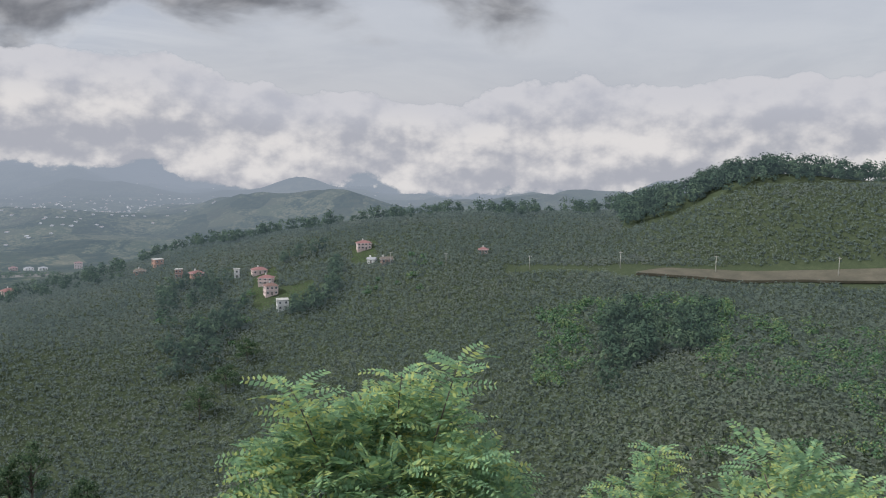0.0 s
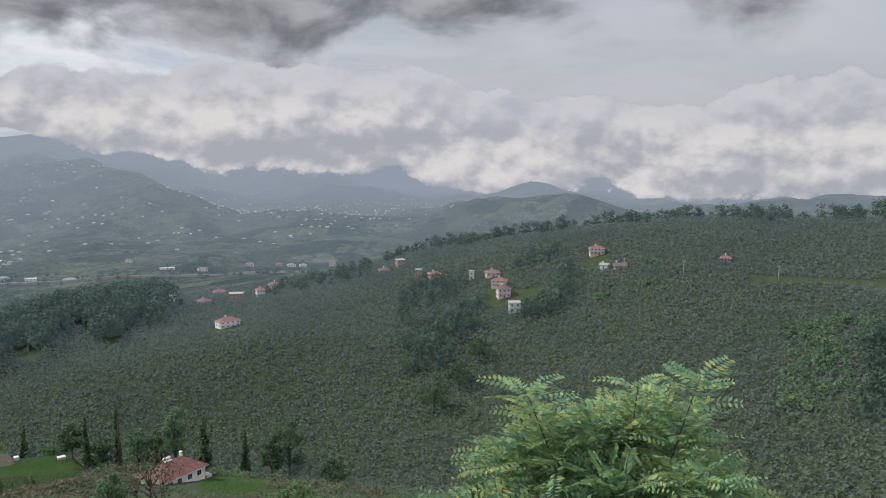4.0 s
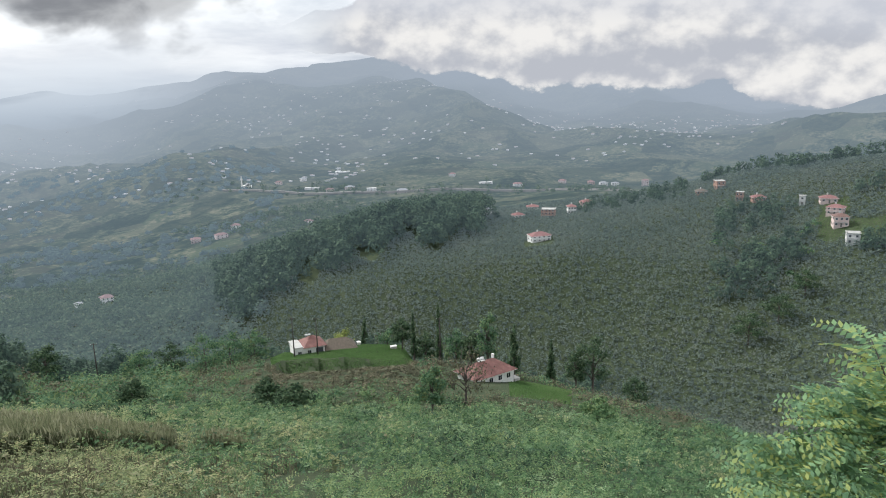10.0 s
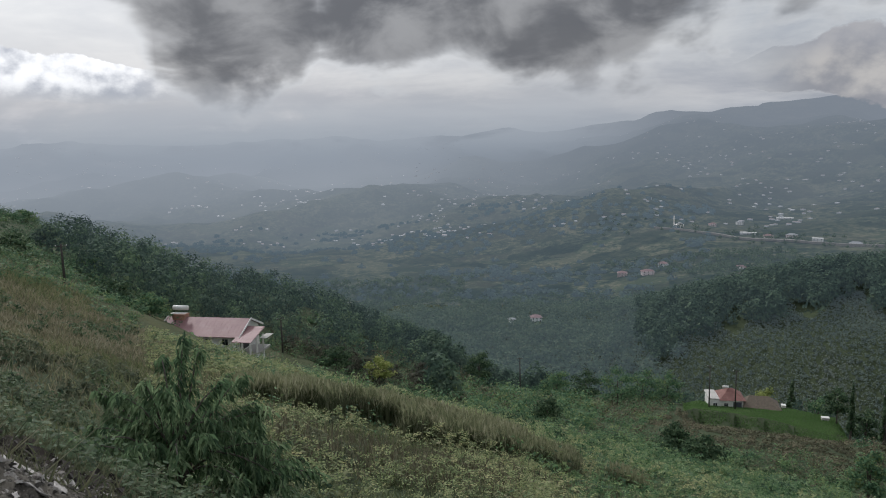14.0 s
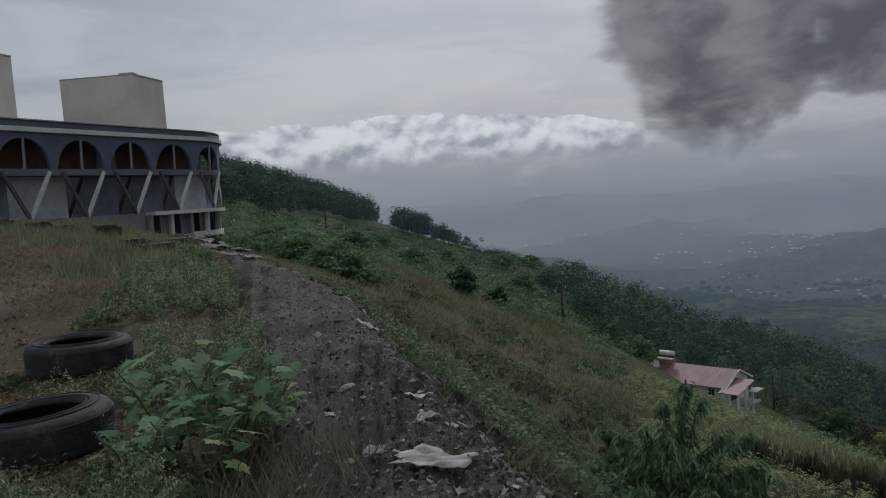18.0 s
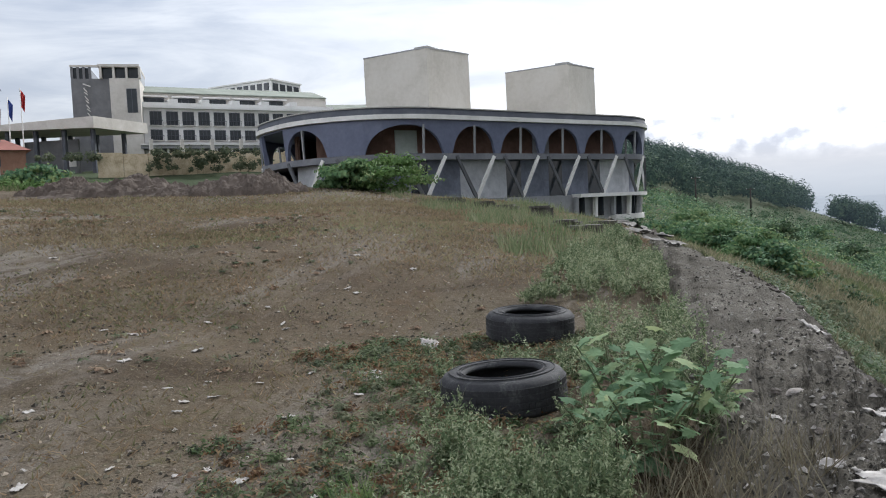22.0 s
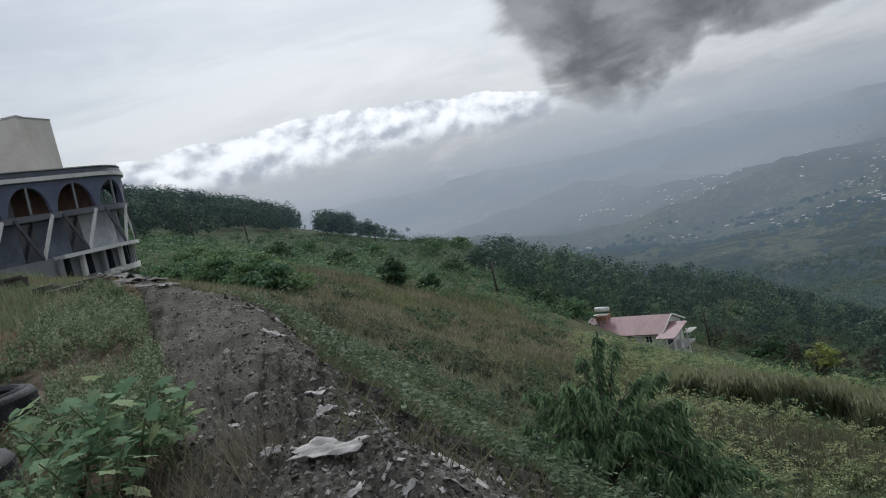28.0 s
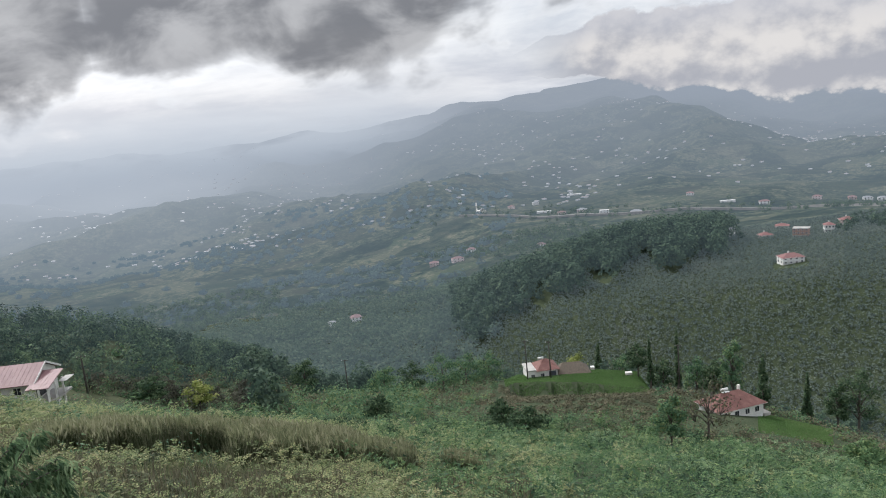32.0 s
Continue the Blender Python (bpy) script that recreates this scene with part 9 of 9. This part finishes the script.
PAPER = material("dirty_white_sheet", ((0.22, 0.205, 0.185), (0.38, 0.36, 0.335), (0.55, 0.53, 0.505)), 4.0, 0.8, 0.3, 30.0)
SACK = material("grey_sacking", ((0.09, 0.085, 0.075), (0.17, 0.16, 0.145), (0.34, 0.325, 0.30)), 5.0, 0.9, 0.4, 20.0)


def scrap(az, r, w, l, crumple, label, name="scrap", mat=PAPER, flat=0.35, turn=None, lift=0.012):
    """A torn sheet that drapes over the uneven ground."""
    n = 9
    sd = RNG.uniform(0, 50)
    g = np.linspace(-0.5, 0.5, n)
    u, v = [q.ravel() for q in np.meshgrid(g, g, indexing="ij")]
    rip = np.array([1.0 + 0.5 * noise.noise(Vector((x * 6, y * 6, sd))) for x, y in zip(u, v)])
    fold = np.array([noise.noise(Vector((x * 3.5, y * 3.5, sd + 9))) + 0.5 * noise.noise(Vector((x * 9, y * 9, sd))) for x, y in zip(u, v)])
    an = radians(RNG.uniform(0, 360) if turn is None else turn)
    p = spot(az, r)
    lx, ly = u * w * rip, v * l * rip
    x, y = lx * math.cos(an) - ly * math.sin(an), lx * math.sin(an) + ly * math.cos(an)
    bear, dist = np.degrees(np.arctan2(-(p.x + x), p.y + y)), np.hypot(p.x + x, p.y + y)
    base = surface_z(p.x, p.y)
    top = surface_zs(bear, dist) - base
    fit = np.linalg.lstsq(np.stack([x, y, np.ones(len(x))], -1), top, rcond=None)[0]
    z = np.maximum(fit[0] * x + fit[1] * y + fit[2] + lift + crumple * (fold + flat), np.minimum(top + 0.006, fit[0] * x + fit[1] * y + fit[2] + 0.06))
    s = Shape()
    s.v = list(zip(x.tolist(), y.tolist(), z.tolist()))
    s.f = [(i * n + k, (i + 1) * n + k, (i + 1) * n + k + 1, i * n + k + 1) for i in range(n - 1) for k in range(n - 1)]
    o = tagged(new(name, s.mesh(name, mat, True)), label, "litter", "scraps of litter")
    so = o.modifiers.new("thick", "SOLIDIFY")
    so.thickness = 0.003
    o.matrix_world = Matrix.Translation((p.x, p.y, base))


scrap(16.3, 4.6, 0.42, 0.17, 0.045, "torn white plastic sheet on the rubble", "plastic_sheet", turn=-7, lift=0.045)
scrap(20.6, 4.75, 0.13, 0.06, 0.03, "torn white plastic scrap on the rubble", turn=20, lift=0.03)
scrap(18.9, 4.85, 0.10, 0.05, 0.03, "torn white plastic scrap on the rubble", lift=0.03)
scrap(16.9, 5.5, 0.15, 0.06, 0.03, "torn white plastic scrap on the rubble", turn=30, lift=0.03)
scrap(14.0, 5.3, 0.2, 0.09, 0.04, "torn white plastic scrap on the rubble")
scrap(21.1, 14.2, 0.5, 0.32, 0.1, "crumpled white bag on the rubble", "plastic_bag")
scrap(20.6, 12.6, 0.5, 0.2, 0.06, "flattened white bag on the rubble", "plastic_bag")
scrap(22.7, 12.4, 0.36, 0.2, 0.1, "crumpled pale paper on the rubble")
scrap(21.5, 8.8, 0.24, 0.09, 0.05, "torn white strip on the rubble")
scrap(17.5, 6.0, 0.2, 0.12, 0.04, "torn white plastic scrap on the rubble")
scrap(15.3, 10.4, 0.22, 0.14, 0.04, "pale scrap of plastic below the rubble")
scrap(8.2, 5.2, 0.28, 0.2, 0.06, "pale torn cardboard on the rubble")
scrap(5.5, 5.4, 0.2, 0.12, 0.12, "crushed pale bottle wrapper on the rubble")
scrap(48.6, 8.9, 0.2, 0.17, 0.12, "crumpled white paper on the dirt")
scrap(77.0, 5.4, 0.1, 0.06, 0.01, "flat white paper sheet on the dirt")
scrap(53.0, 7.3, 0.2, 0.05, 0.03, "white paper strip on the dirt")
a, r = on_rubble(150)
for i in range(150):
    sz = (0.025 + 0.075 * RNG.random() ** 2) * (1 + 0.03 * r[i])
    scrap(a[i], r[i], sz, sz * RNG.uniform(0.25, 0.7), sz * 0.16, "small pale scrap of litter on the rubble")
a, r = RNG.uniform(42, 88, 110), 3.8 + 24 * RNG.random(110) ** 1.5
for i in range(len(a)):
    if r[i] < edge_r(a[i]) * 0.9:
        sz = RNG.uniform(0.03, 0.11) * (1 + 0.03 * r[i])
        scrap(a[i], r[i], sz, sz * RNG.uniform(0.3, 0.8), sz * 0.15, "small pale scrap of litter on the dirt")

# broken slabs and beams by the edge below the building
SLAB = material("dark_old_slab", ((0.03, 0.028, 0.024), (0.065, 0.06, 0.052), (0.12, 0.11, 0.10)), 2.5, 0.9, 0.4)
for az, r, w, h, tn in ((46.5, 42, 1.5, 0.2, 5), (44.0, 41, 0.9, 0.22, 30), (42.2, 40, 1.0, 0.25, -10), (39.8, 36, 0.9, 0.5, 12), (37.8, 30, 0.9, 0.3, -8), (36.4, 27, 1.1, 0.25, 15), (35.2, 33, 1.3, 0.3, 0)):
    o = thing("concrete_slab", "dark broken concrete slab lying at the lot edge", "slab", on_ground(az, r, tn, 0.05), "broken slabs")
    part("block", Shape().box(-w / 2, -0.45, 0, w / 2, 0.45, h, 0.06), SLAB, o)
    part("upper_layer", Shape().box(-w / 2 - 0.1, -0.55, h, w / 2 - 0.2, 0.4, h + 0.1, 0.03), SLAB, o)
for az, r, w, l, h in ((34.0, 44, 1.6, 0.9, 0.5), (33.2, 40, 2.0, 0.8, 0.45), (32.2, 33, 1.6, 0.7, 0.35), (31.2, 27, 1.3, 0.5, 0.3), (34.6, 50, 1.4, 0.8, 0.6), (30.4, 23, 0.8, 0.4, 0.2)):
    scrap(az, r, w, l, h * 0.5, "grey heap of torn sacking at the edge", "sacking", SACK, 0.6)

# heaps of dug earth
SOIL = material("dug_soil", ((0.05, 0.038, 0.03), (0.092, 0.072, 0.058), (0.15, 0.122, 0.1)), 1.2, 0.95, 0.8, 10.0)


def heap(az, r, w, d, h, turn):
    s = Shape()
    n = 64
    for i in range(n + 1):
        for j in range(n + 1):
            x, y = 2 * i / n - 1, 2 * j / n - 1
            f = max(0.0, 1 - x * x) * max(0.0, 1 - y * y)
            q = Vector((x * w, y * d, az))
            z = h * f**0.8 * (0.7 + 0.6 * noise.noise(q * 0.5)) + 0.34 * noise.noise(q * 1.3) + 0.3 * abs(noise.noise(q * 2.9)) + 0.2 * abs(noise.noise(q * 6.0)) + 0.1 * noise.noise(q * 13.0) - 0.1
            s.v.append((x * w, y * d, max(z, 0) * min(1, f * 8) - 0.25))
    s.f = [(i * (n + 1) + j, (i + 1) * (n + 1) + j, (i + 1) * (n + 1) + j + 1, i * (n + 1) + j + 1) for i in range(n) for j in range(n)]
    o = tagged(new("dirt_mound", s.mesh("dirt_mound", SOIL, False)), "dark dug earth mound at the back of the lot", "mound", "mounds of earth")
    o.matrix_world = on_ground(az, r, turn)


heap(69.8, 46.5, 4.4, 2.2, 1.35, 0)
heap(65.0, 45.5, 3.8, 2.0, 1.2, 5)
heap(60.8, 45.5, 3.2, 2.0, 1.6, 0)
heap(73.4, 47, 2.6, 1.5, 1.2, 0)

# tilled strip along the far field
TILLED = material("tilled_earth", ((0.048, 0.046, 0.03), (0.075, 0.068, 0.046), (0.105, 0.094, 0.066)), 0.15, 0.95, 0.6, 3.0)
f = Shape()
bear = np.linspace(-124, -105.2, 40)
for b in bear:
    w = min(1.0, (-105.0 - b) / 2.5 + 0.1)
    for rr in (306, 306 + 10 * w):
        p = spot(b, rr)
        f.v.append((p.x, p.y, ground_z(p.x, p.y) + 0.35))
f.f = [(2 * i + 2, 2 * i + 3, 2 * i + 1, 2 * i) for i in range(39)]
fo = tagged(new("field", f.mesh("field", TILLED)), "bare brown tilled strip on the opposite hill", "field", kind="structure")
so = fo.modifiers.new("thick", "SOLIDIFY")
so.thickness, so.offset = 1.0, -1.0
# far road along the ridge
FAR_ROAD = hazed(material("pale_road", ((0.12, 0.115, 0.10), (0.19, 0.18, 0.16), (0.27, 0.26, 0.24)), 0.05, 0.9, 0.1), 0.3)
f = Shape()
bear = np.linspace(-71, -34, 80)
for b in bear:
    r0 = np.interp(b, (-71, -66, -58, -50, -47, -40, -34), (560, 760, 900, 930, 930, 1000, 1150))
    for rr in (r0, r0 + 5):
        p = spot(b, rr)
        f.v.append((p.x, p.y, ground_z(p.x, p.y) + 0.7))
f.f = [(2 * i + 2, 2 * i + 3, 2 * i + 1, 2 * i) for i in range(79)]
fo = tagged(new("road_ridge", f.mesh("road_ridge", FAR_ROAD)), "pale road along the far ridge", "road", kind="structure")
so = fo.modifiers.new("thick", "SOLIDIFY")
so.thickness, so.offset = 2.5, -1.0
